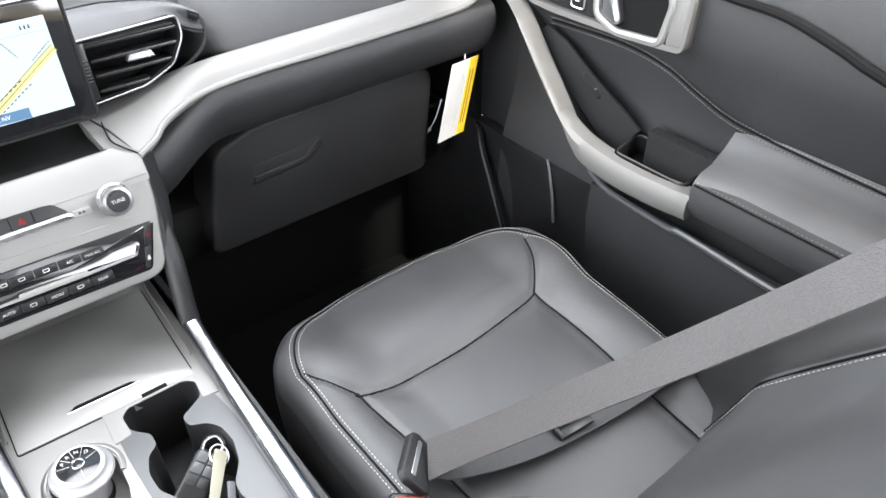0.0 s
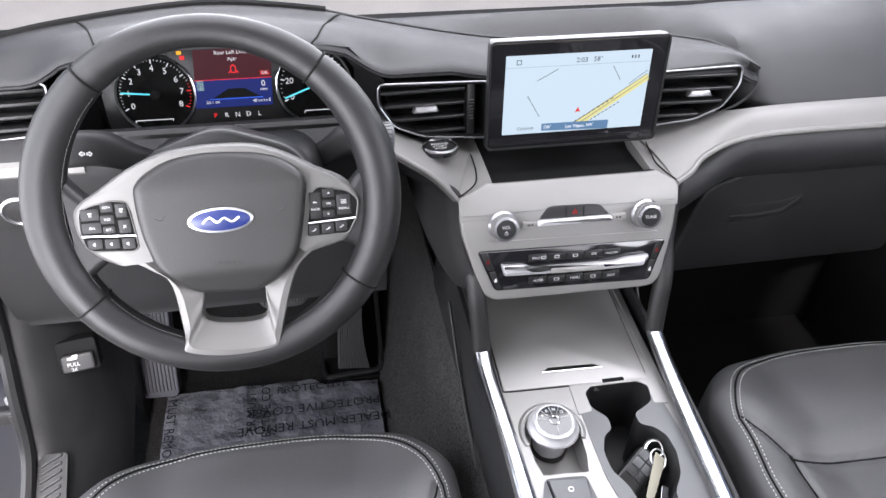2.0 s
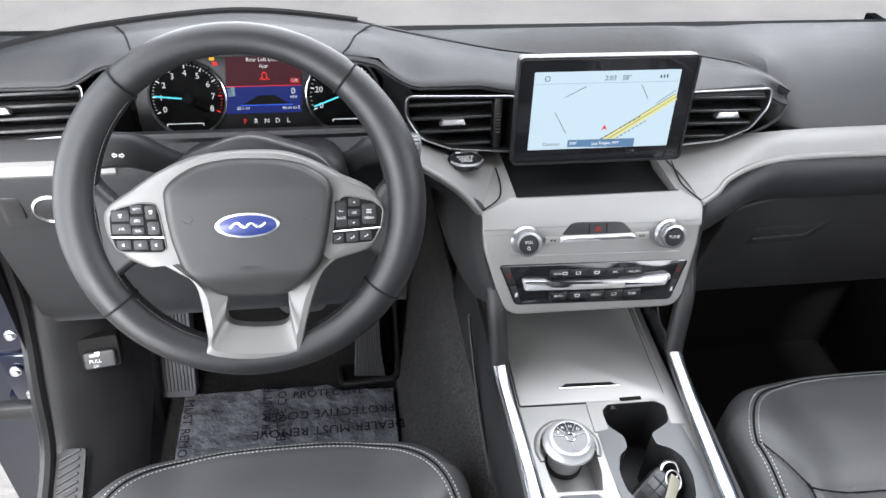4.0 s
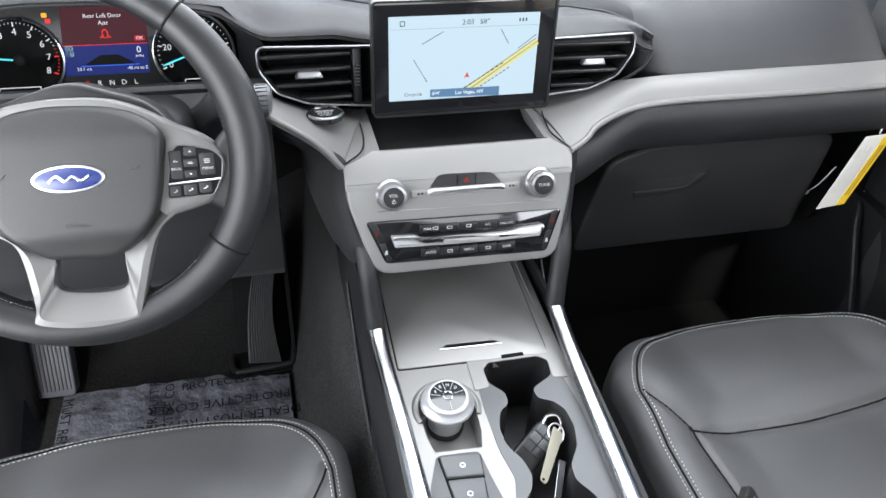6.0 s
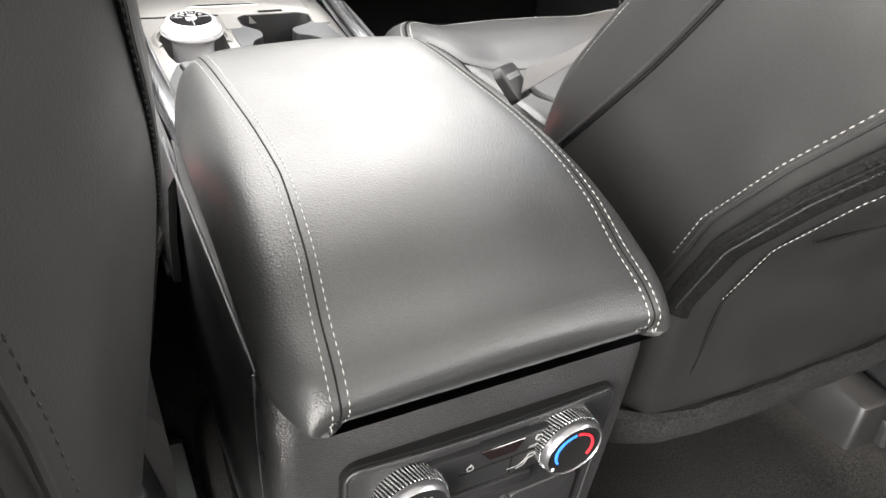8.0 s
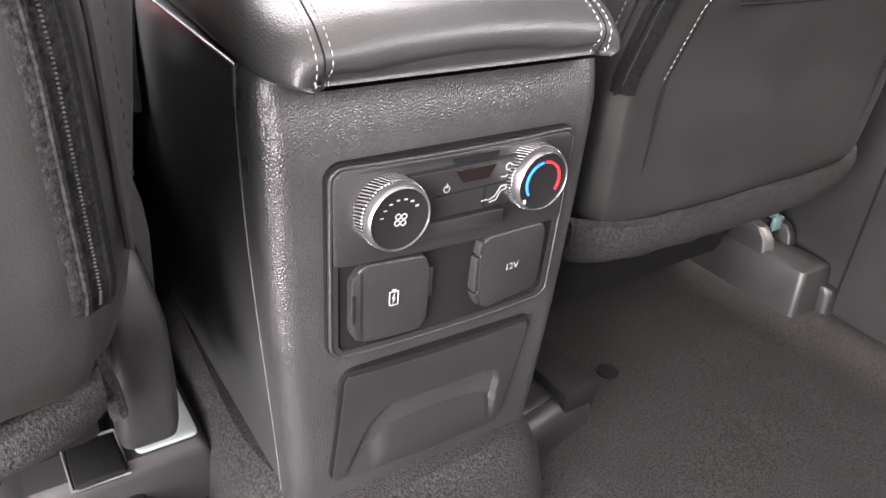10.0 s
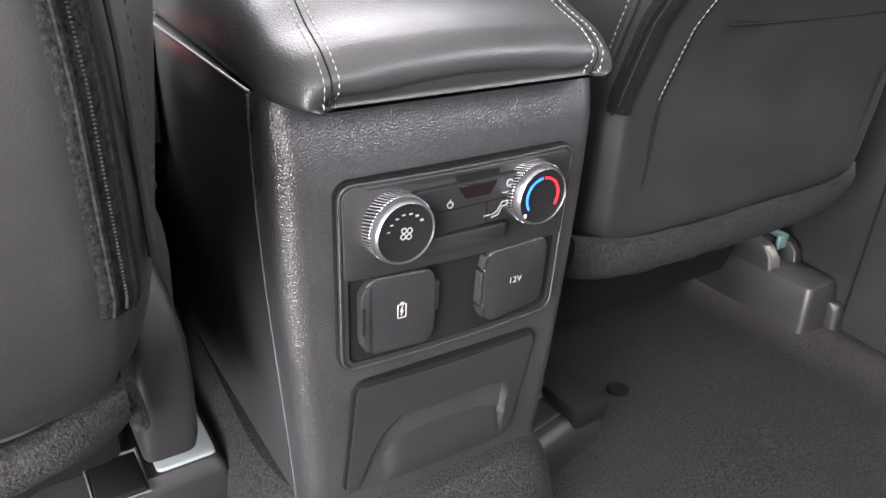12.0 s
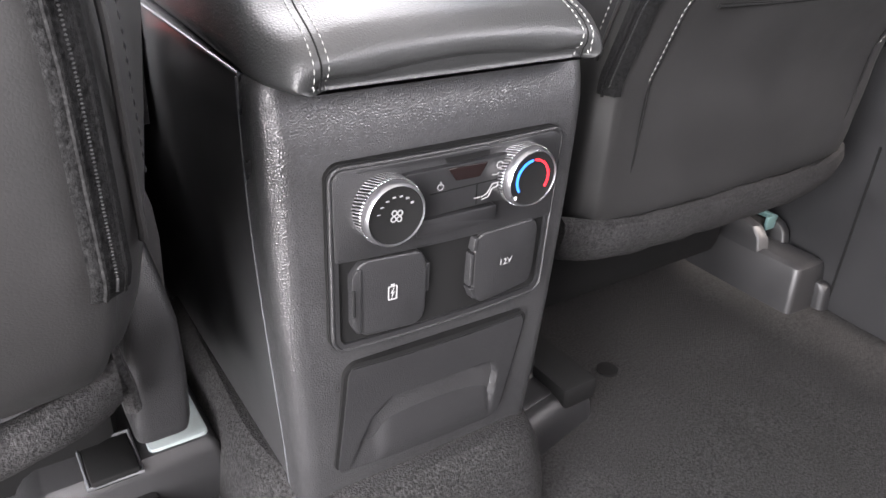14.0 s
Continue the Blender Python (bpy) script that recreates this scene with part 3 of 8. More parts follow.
for dx in (0.066, 0.070, 0.074):
    part("signal_icon", xf(flat(rrect(0.0018, 0.004, 0.0004, 2)), DM @ Matrix.Translation((dx, 0.042, 0))), MAP_INK, disp)

# ---- steering wheel ----
wheel = thing("steering_wheel", (-0.419, 0.70, 0.74), "black leather steering wheel with silver spokes", "steering wheel")
A = radians(24)
WM = plane_m((-0.414, 0.669, 0.757), (1, 0, 0), (0, math.sin(A), math.cos(A)))


def rim_at(a):
    """Radius of the rim's middle line and of its section at the angle a."""
    up = max(0, math.sin(a)) ** 2
    return 0.1635 + 0.003 * up, 0.0190 + 0.0022 * math.cos(a) ** 2 - 0.0036 * up


ring_pts, rad = [], []
for k in range(128):
    a = 2 * math.pi * k / 128
    big, r = rim_at(a)
    ring_pts.append((big * math.cos(a), big * math.sin(a), -0.004))
    rad.append(r - 0.0022 * sum(math.exp(-((a - b) / 0.012) ** 2) for b in (radians(50), radians(130), radians(215), radians(325))))
rim = part("rim", xf(tube(ring_pts, rad, 20, True), WM), RIM_LEATHER, wheel)
for a0, a1 in ((130, 215), (215, 325), (325, 410)):
    line = [((rim_at(a)[0] - 0.914 * rim_at(a)[1]) * math.cos(a), (rim_at(a)[0] - 0.914 * rim_at(a)[1]) * math.sin(a), -0.004 + 0.406 * rim_at(a)[1]) for a in np.radians(np.linspace(a0 + 3, a1 - 3, 40))]
    part("stitching", xf(stitches(line, 0.0045, 0.0042, 0.0009), WM), SMOOTH, rim)
for a in (50, 130, 215, 325):
    q = radians(a)
    c, t = Vector((math.cos(q), math.sin(q), 0)), Vector((-math.sin(q), math.cos(q), 0))
    big, r = rim_at(q)
    r += 0.0002
    part("rim_seam", xf(tube([c * (big + r * math.cos(b)) + Vector((0, 0, -0.004 + r * math.sin(b))) for b in np.linspace(0, 2 * math.pi, 25)[:-1]], 0.0012, 6, True), WM), MATT, rim)
HUB = subdiv(rounded([(-0.0763, 0.006), (-0.0757, 0.026), (-0.0653, 0.0356), (-0.0452, 0.0475), (-0.0162, 0.0528), (0.0093, 0.0533), (0.0381, 0.0513), (0.0604, 0.0454), (0.0794, 0.0329), (0.0886, 0.0206), (0.0857, -0.0016), (0.0807, -0.0293), (0.0741, -0.0538), (0.052, -0.0813), (0.0308, -0.0926), (-0.0294, -0.0897), (-0.0449, -0.0786), (-0.0654, -0.0561), (-0.0733, -0.0245)], 0.010, 4), 0.004)


def hub_z(y):
    """The cover is flat in the middle and falls away above and below two creases."""
    return 0.0242 - 0.011 * smooth01((y - 0.020) / 0.034) - 0.009 * smooth01((-0.060 - y) / 0.03)


hub_rings = [[(x, y, -0.03) for x, y in HUB]]
for k in range(6):
    hub_rings.append([(x, y, hub_z(y) - 0.010 + 0.010 * math.sin(k * math.pi / 10)) for x, y in inset(HUB, 0.007 * (1 - math.cos(k * math.pi / 10)))])
for f in (0.95, 0.9, 0.85, 0.8, 0.72, 0.64, 0.56, 0.48, 0.4, 0.32, 0.24, 0.16, 0.08):
    hub_rings.append([(0.006 + f * (x - 0.006), -0.017 + f * (y + 0.017), hub_z(-0.017 + f * (y + 0.017))) for x, y, z in hub_rings[6]])
hub = part("hub", xf(loft(hub_rings), WM), LEATHER_SIDE, wheel, "grained black airbag cover")
part("hub_base", xf(prism(rounded([(-0.10, 0.0), (-0.07, 0.05), (0.005, 0.075), (0.08, 0.05), (0.11, 0.0), (0.06, -0.08), (-0.05, -0.08)][::-1], 0.02, 5), -0.06, -0.012, 0.006, 3), WM), CLUSTER_BLACK, wheel)
for s in (-1, 1):
    bridge = rounded([(s * x + 0.005, y) for x, y in ((0.158, 0.052), (0.140, 0.024), (0.124, 0.008), (0.112, -0.020), (0.104, -0.046), (0.122, -0.054), (0.136, -0.066), (0.150, -0.085))][::-s], 0.010, 4)
    part("rim_bridge", xf(prism(subdiv(bridge), -0.020, 0.0045, 0.008, 4), WM), RIM_LEATHER, rim)
# silver spokes: upper bow, two pods, lower fork
SURROUND = [(-0.102, -0.0545), (-0.1216, -0.044), (-0.1352, -0.0261), (-0.1388, -0.0055), (-0.134, 0.0077), (-0.112, 0.0217), (-0.085, 0.0387), (-0.0554, 0.0512), (-0.0232, 0.0572), (0.0089, 0.0585), (0.0411, 0.0558), (0.07, 0.0454), (0.0958, 0.0300), (0.1222, 0.0168), (0.1386, 0.0), (0.1405, -0.0196), (0.13, -0.0406), (0.1192, -0.0495), (0.0824, -0.0585)]
INNER = [(0.0741, -0.050), (0.0807, -0.0293), (0.0857, -0.0016), (0.0880, 0.018), (0.0775, 0.0322), (0.0595, 0.0438), (0.0375, 0.0497), (0.009, 0.0520), (-0.016, 0.0515), (-0.0445, 0.0462), (-0.0640, 0.0345), (-0.0745, 0.024), (-0.0755, 0.006), (-0.0725, -0.0245), (-0.0680, -0.052)]
so, si = spline([(x, y, 0) for x, y in SURROUND], 6), spline([(x, y, 0) for x, y in INNER[::-1]], 8)
rows = []
for k in range(97):
    a, b = so[round(k / 96 * (len(so) - 1))], si[round(k / 96 * (len(si) - 1))]
    rows.append([(*a.xy, -0.016), (*a.xy, 0.002), (*a.lerp(b, 0.06).xy, 0.0062), (*a.lerp(b, 0.16).xy, 0.0080), (*a.lerp(b, 0.5).xy, 0.0088), (*a.lerp(b, 1.0).xy, 0.0088), (*b.xy, -0.014)])
part("spoke_surround", xf(sheet(rows), WM), SPOKE, wheel, "satin silver spoke surround", angle=50)
PADL = [(-0.1302, 0.0012), (-0.1226, 0.0075), (-0.1001, 0.0125), (-0.0862, 0.0108), (-0.083, 0.0023), (-0.0795, -0.0355), (-0.0838, -0.0394), (-0.1218, -0.0366), (-0.1276, -0.0328), (-0.1306, -0.019)]
PADR = [(0.0917, 0.0043), (0.0981, 0.0102), (0.1048, 0.0099), (0.1284, 0.0043), (0.1383, -0.0049), (0.1358, -0.0225), (0.1264, -0.0399), (0.0834, -0.0404), (0.0852, -0.027)]


def key_mark(kind, x, y):
    """Small printed signs of the wheel's keys."""
    if kind == "speaker":
        return flat([(x - 0.0022, y - 0.0007), (x, y - 0.0018), (x, y + 0.0018), (x - 0.0022, y + 0.0007)], 0.0106)
    if kind == "lane":
        return join(flat(stripe((x - 0.0026, y - 0.0014), (x - 0.0012, y + 0.0014), 0.0006), 0.0106), flat(stripe((x + 0.0026, y - 0.0014), (x + 0.0012, y + 0.0014), 0.0006), 0.0106), flat(rrect(0.0014, 0.0014, 0.0004, 1, x, y - 0.0003), 0.0106))
    if kind == "car":
        return join(flat(rrect(0.0036, 0.0014, 0.0004, 1, x, y + 0.0012), 0.0106), *[flat(rrect(0.0030 - 0.0007 * k, 0.0005, 0.0001, 1, x, y - 0.0006 - 0.001 * k), 0.0106) for k in range(2)])
    if kind == "phone":
        return join(flat(stripe((x - 0.002, y - 0.0014), (x + 0.0014, y - 0.0002), 0.0008), 0.0106), flat(stripe((x + 0.0006, y + 0.0014), (x + 0.0022, y + 0.0002), 0.0008), 0.0106))
    if kind == "lines":
        return join(*[flat(rrect(0.0056, 0.0006, 0.0001, 1, x, y + 0.0026 - 0.0016 * k), 0.0106) for k in range(3)])
    if kind == "up" or kind == "down":
        s_ = 1 if kind == "up" else -1
        return flat([(x - 0.0014, y - 0.0008 * s_), (x + 0.0014, y - 0.0008 * s_), (x, y + 0.0012 * s_)][::s_], 0.0106)
    return join(flat(stripe((x - 0.0014, y - 0.0014), (x + 0.0014, y + 0.0014), 0.0005), 0.0106), flat(stripe((x - 0.0014, y + 0.0014), (x + 0.0014, y - 0.0014), 0.0005), 0.0106))


for pad, keys, a, b in (
        (PADL, [((-0.1195, 0.0002), 0.0185, 0.0125, "car"), ((-0.1035, 0.0063), 0.0128, 0.010, "SET+"), ((-0.0905, 0.0025), 0.0118, 0.015, "car"), ((-0.1195, -0.0128), 0.0195, 0.0118, "lane"), ((-0.1042, -0.0055), 0.0142, 0.0098, "RES"), ((-0.1040, -0.0158), 0.0128, 0.0082, "SET-"), ((-0.0892, -0.0135), 0.0128, 0.0145, "cross"), ((-0.1190, -0.0292), 0.0148, 0.0110, "speaker"), ((-0.1032, -0.0300), 0.0150, 0.0112, "speaker"), ((-0.0880, -0.0308), 0.0135, 0.0125, "speaker")], (-0.1300, -0.0205), (-0.0805, -0.0235)),
        (PADR, [((0.0950, -0.0085), 0.0125, 0.028, "BACK"), ((0.1090, 0.0035), 0.0128, 0.0098, "up"), ((0.1085, -0.0075), 0.0140, 0.0085, "OK"), ((0.1075, -0.0180), 0.0128, 0.0082, "down"), ((0.1235, -0.0095), 0.0150, 0.022, "MENU"), ((0.0915, -0.0335), 0.0118, 0.0118, "phone"), ((0.1055, -0.0330), 0.0135, 0.0122, "phone"), ((0.1195, -0.0318), 0.0128, 0.0118, "phone")], (0.0862, -0.0265), (0.1345, -0.0245))):
    o = rounded(pad, 0.004, 3)
    sp = part("button_pad", xf(prism(o if pad[0][0] > 0 else o[::-1], 0.004, 0.0096, 0.0006, 2), WM), MATT, wheel, "black button pad on the spoke")
    part("pad_rim", xf(tube([(x, y, 0.0094) for x, y in o], 0.0007, 6, True), WM), SPOKE, sp)
    for (bx, by), bw, bh, mark in keys:
        key = part("button", xf(prism(rrect(bw - 0.0010, bh - 0.0010, 0.0016, 2, bx, by), 0.008, 0.0106, 0.0007, 2), WM), STALK, sp)
        if mark.isupper() or "SET" in mark:
            words(mark, 0.0036, WM @ Matrix.Translation((bx, by - (0.004 if mark in ("BACK", "MENU") else 0), 0.0108)), GREY_PRINT, sp)
            if mark == "MENU":
                part("symbol", xf(key_mark("lines", bx, by + 0.002), WM), GREY_PRINT, sp)
            if mark == "BACK":
                part("symbol", xf(join(flat(stripe((bx - 0.002, by + 0.003), (bx + 0.002, by + 0.003), 0.0006), 0.0106), flat(stripe((bx - 0.002, by + 0.003), (bx - 0.0006, by + 0.0046), 0.0006), 0.0106)), WM), GREY_PRINT, sp)
        else:
            part("symbol", xf(key_mark(mark, bx, by), WM), GREY_PRINT, sp)
    part("divider", xf(tube([(*a, 0.0105), (*b, 0.0105)], 0.0010, 6), WM), CHROME, sp)
FORK_OUT = [(-0.085, -0.054), (-0.0706, -0.0629), (-0.0585, -0.0725), (-0.0537, -0.0908), (-0.0497, -0.1351), (-0.0449, -0.1580), (0.036, -0.1640), (0.0445, -0.1536), (0.0609, -0.0984), (0.073, -0.0699), (0.092, -0.0535)]
FORK_IN = [(-0.062, -0.045), (-0.056, -0.062), (-0.045, -0.076), (-0.0285, -0.0880), (-0.0262, -0.0963), (-0.0250, -0.1221), (0.0300, -0.1261), (0.0355, -0.0967), (0.0375, -0.0880), (0.055, -0.074), (0.076, -0.046)]
fo, fi = spline([(x, y, 0) for x, y in FORK_OUT], 8), spline([(x, y, 0) for x, y in FORK_IN], 8)
rows = []
for a, b in zip(fo, fi):
    lift = 0.006 * smooth01((-0.122 - a.y) / 0.03)
    rows.append([(*a.xy, -0.020), (*a.xy, 0.004 + lift), (*a.lerp(b, 0.06).xy, 0.0078 + lift), (*a.lerp(b, 0.30).xy, 0.0086 + lift), (*a.lerp(b, 0.34).xy, 0.0078 + lift), (*a.lerp(b, 0.92).xy, 0.0030 + lift * 0.3), (*b.xy, 0.0015), (*b.xy, -0.014)])
part("lower_spoke", xf(sheet(rows), WM), SPOKE, wheel, "forked satin silver lower spoke", angle=28)
part("badge", xf(prism([(0.003 + 0.0315 * math.cos(a), -0.012 + 0.0128 * math.sin(a)) for a in np.linspace(0, 2 * math.pi, 41)[:-1]], 0.02, 0.0262, 0.0015, 2), WM), CHROME, hub)
part("badge_field", xf(prism([(0.003 + 0.0285 * math.cos(a), -0.012 + 0.0105 * math.sin(a)) for a in np.linspace(0, 2 * math.pi, 41)[:-1]], 0.02, 0.0268, 0.0006, 2), WM), BLUE, hub, "blue oval badge")
part("badge_mark", xf(tube(spline([(0.003 + x, -0.012 + y, 0.0269) for x, y in ((-0.017, -0.002), (-0.010, 0.003), (-0.003, -0.002), (0.004, 0.002), (0.011, -0.002), (0.018, 0.002))], 6), 0.0013, 6), WM), CHROME, hub)
words("AIRBAG", 0.0065, WM @ Matrix.Translation((0.003, -0.056, 0.0245)), SMOOTH, hub)
for dx in (-0.053, 0.060):
    part("horn_mark", xf(tube(spline([(dx - 0.005, -0.006, 0.0242), (dx, -0.0085, 0.0242), (dx + 0.005, -0.004, 0.0242)], 5), 0.0006, 6), WM), SMOOTH, hub)

# column shroud and stalks
column = thing("steering_column", (-0.419, 0.82, 0.70), "black steering column shroud with control stalks", "column")
rings = []
for d, w, h, dz in ((0.02, 0.075, 0.05, 0.0), (0.05, 0.095, 0.058, 0.0), (0.10, 0.10, 0.06, 0.004), (0.20, 0.10, 0.06, 0.008)):
    rings.append([(p[0], p[1] - 0.012 + dz, -0.03 - d) for p in rrect(2 * w, 2 * h, 0.045, 8, 0.008, 0.0)])
part("shroud", xf(loft(rings), WM), CLUSTER_BLACK, column)
for s, path in ((-1, [((-0.490, 0.815, 0.716), 0.014, 0.012), ((-0.512, 0.800, 0.735), 0.016, 0.013), ((-0.532, 0.788, 0.755), 0.019, 0.014), ((-0.552, 0.782, 0.764), 0.019, 0.014), ((-0.586, 0.776, 0.766), 0.018, 0.013), ((-0.604, 0.774, 0.765), 0.013, 0.009)]), (1, [((-0.330, 0.815, 0.706), 0.014, 0.012), ((-0.305, 0.800, 0.724), 0.016, 0.012), ((-0.286, 0.788, 0.746), 0.017, 0.013), ((-0.262, 0.780, 0.754), 0.016, 0.013), ((-0.240, 0.776, 0.756), 0.015, 0.012)])):
    rings = []
    for (x, y, z), h, d in path:
        rings.append([(x, y + q[0] * 0.85 + q[1] * 0.35, z + q[1] * 0.93 - q[0] * 0.3) for q in rrect(2 * d, 2 * h, min(h, d) * 0.7, 5)])
    st = part("stalk", loft([[c[i] for c in [spline([r[j] for r in rings], 4) for j in range(len(rings[0]))]] for i in range(4 * (len(rings) - 1) + 1)]), STALK, column, "black control stalk with printed symbols")
    fm = plane_m((-0.566, 0.7655, 0.768), (1, -0.18, 0.02), (0, 0.35, 0.93)) if s < 0 else plane_m((-0.262, 0.7665, 0.757), (1, -0.18, 0.05), (0, 0.35, 0.93))
    if s < 0:
        for k in (-1, 1):
            part("symbol", xf(ring_plate([(0.013 + k * p, q) for p, q in ((0.001, -0.0014), (0.004, -0.0014), (0.004, -0.003), (0.0072, 0), (0.004, 0.003), (0.004, 0.0014), (0.001, 0.0014))], [(0.013 + k * p, q) for p, q in ((0.0018, -0.0006), (0.0047, -0.0006), (0.0047, -0.0014), (0.0060, 0), (0.0047, 0.0014), (0.0047, 0.0006), (0.0018, 0.0006))], 0.0002, 0.0007), fm), GREY_PRINT, st)
        part("symbol", xf(join(ring_plate(rrect(0.006, 0.0062, 0.0025, 3, -0.006, 0), rrect(0.0046, 0.0048, 0.002, 3, -0.006, 0), 0.0002, 0.0007), *[flat(rrect(0.0036, 0.0007, 0.0002, 1, -0.0115, 0.002 - 0.002 * k), 0.0002) for k in range(3)]), fm), GREY_PRINT, st)
    else:
        part("symbol", xf(join(*[flat(rrect(0.0042, 0.0009, 0.0002, 1, -0.010, 0.005 - 0.004 * k), 0.0002) for k in range(3)]), fm), GREY_PRINT, st)
        collar = part("twist_collar", tube([(-0.248, 0.7765, 0.7555), (-0.2405, 0.7755, 0.756)], 0.0172, 20, flat=0.9, up=(0, -0.5, 1)), HARD, st)
        part("end_cap", tube([(-0.239, 0.7755, 0.756), (-0.226, 0.774, 0.7565), (-0.223, 0.7735, 0.7565)], [0.0182, 0.0178, 0.014], 20, flat=0.95, up=(0, -0.5, 1)), GREY_SATIN, st)
        part("grip", join(*[rbox(0.012, 0.0016, 0.0016, 0.0004, 1, at=(-0.2325, 0.775 + 0.0176 * math.cos(a), 0.756 + 0.0172 * math.sin(a))) for a in np.linspace(0, 2 * math.pi, 22)[:-1]]), SMOOTH, st)

# ---- instrument cluster ----
cluster = thing("instrument_cluster", (-0.415, 0.92, 0.70), "lit instrument cluster with round gauges and red warning", "gauge")
CM = plane_m((-0.415, 0.925, 0.735), (1, 0, 0), (0, 0.30, 0.95))
part("panel", xf(prism(rounded([(-0.150, -0.035), (0.150, -0.035), (0.155, 0.03), (0.12, 0.085), (-0.12, 0.085), (-0.155, 0.03)], 0.02, 5), -0.01, 0.0, 0.001), CM), SMOOTH, cluster)
part("hood_liner", sheet([[(-0.415 + x, y, z) for x, y, z in ((-0.20, 0.855, 0.715), (-0.19, 0.85, 0.79), (-0.15, 0.856, 0.834), (-0.06, 0.858, 0.843), (0.06, 0.858, 0.843), (0.15, 0.856, 0.832), (0.19, 0.85, 0.79), (0.20, 0.855, 0.715))], [(-0.415 + x, y, z) for x, y, z in ((-0.16, 0.925, 0.69), (-0.16, 0.93, 0.77), (-0.13, 0.95, 0.805), (-0.05, 0.955, 0.815), (0.05, 0.955, 0.815), (0.13, 0.95, 0.805), (0.16, 0.93, 0.77), (0.16, 0.925, 0.69))]]), CLUSTER_BLACK, cluster)
part("lower_ledge", sheet([[(x, y, z) for x in np.linspace(-0.62, -0.23, 10)] for y, z in ((0.925, 0.70), (0.90, 0.692), (0.85, 0.694), (0.836, 0.70), (0.832, 0.725), (0.835, 0.745))], 0.004, (0, 0.3, -1)), CLUSTER_BLACK, cluster)
C_WHITE = glow("gauge_white", (0.85, 0.87, 0.9), 0.75)
C_RED = glow("gauge_red", (0.9, 0.03, 0.03), 0.8)
C_CYAN = glow("gauge_needle", (0.10, 0.70, 0.85), 1.0)
C_WINE = glow("warning_panel", (0.055, 0.006, 0.012), 0.8)
C_BLUE = glow("trip_panel", (0.008, 0.02, 0.16), 0.75)
C_AMBER = glow("warning_amber", (0.9, 0.45, 0.02), 0.9)


def gauge(gx, gy, r, a0, a1, numbers, red_from, needle, at0=0):
    g = part("gauge", xf(join(lathe([(r, 0.0), (r + 0.002, 0.003), (r + 0.0005, 0.004), (r - 0.001, 0.001)], 64)), CM @ Matrix.Translation((gx, gy, 0))), CHROME, cluster, "round gauge with chrome ring")
    part("dial", xf(lathe([(r - 0.001, 0.0012), (0.001, 0.0012)], 48), CM @ Matrix.Translation((gx, gy, 0))), MATT, g)
    n = (len(numbers) - 1) * 5
    for k in range(n + 1):
        a = radians(a0 + (a1 - a0) * k / n)
        big = k % 5 == 0
        q0, q1 = r - 0.004, r - (0.009 if big else 0.006)
        part("tick", xf(flat(stripe((q0 * math.cos(a), q0 * math.sin(a)), (q1 * math.cos(a), q1 * math.sin(a)), 0.0014 if big else 0.0006), 0.0014), CM @ Matrix.Translation((gx, gy, 0))), C_RED if k / 5 >= red_from else C_WHITE, g)
    for k, t in enumerate(numbers):
        a = radians(a0 + (a1 - a0) * k / (len(numbers) - 1))
        words(t, 0.0105, CM @ Matrix.Translation((gx + (r - 0.015) * math.cos(a), gy + (r - 0.015) * math.sin(a), 0.0018)), C_WHITE, g)
    a = radians(needle)
    part("needle", xf(flat(stripe((0.003 * math.cos(a), 0.003 * math.sin(a)), ((r - 0.006) * math.cos(a), (r - 0.006) * math.sin(a)), 0.0020), 0.004), CM @ Matrix.Translation((gx, gy, 0))), C_CYAN, g)
    part("hub_cap", xf(lathe([(0.0065, 0.0), (0.0065, 0.005), (0.005, 0.006), (0.001, 0.0062)], 24), CM @ Matrix.Translation((gx, gy, 0))), MATT, g)
    return g


gauge(-0.089, 0.0146, 0.047, 205, -25, [str(k) for k in range(9)], 6.5, 174)
gauge(0.108, 0.0146, 0.047, 205, -25, ["0", "20", "40", "60", "80", "100", "120"], 99, 200)
part("warning_field", xf(flat([(-0.040, 0.029), (0.055, 0.029), (0.059, 0.072), (-0.037, 0.072)]), CM), C_WINE, cluster, "dark red warning message field")
part("trip_field", xf(flat([(-0.043, -0.0065), (0.053, -0.0065), (0.055, 0.028), (-0.040, 0.028)]), CM), C_BLUE, cluster, "blue trip display field")
part("field_edge", xf(flat([(-0.040, 0.0282), (0.055, 0.0282), (0.055, 0.0289), (-0.040, 0.0289)], 0.0013), CM), C_RED, cluster)
ZM = CM @ Matrix.Translation((0, 0, 0.0016))
words("Rear Left Door", 0.0068, ZM @ Matrix.Translation((0.009, 0.0615, 0)), C_WHITE, cluster)
words("Ajar", 0.0068, ZM @ Matrix.Translation((0.009, 0.0535, 0)), C_WHITE, cluster)
part("ok_box", xf(flat(rrect(0.012, 0.0065, 0.001, 2, 0.047, 0.0345)), CM), C_RED, cluster)
words("OK", 0.0055, ZM @ Matrix.Translation((0.047, 0.0345, 0)), C_WHITE, cluster)
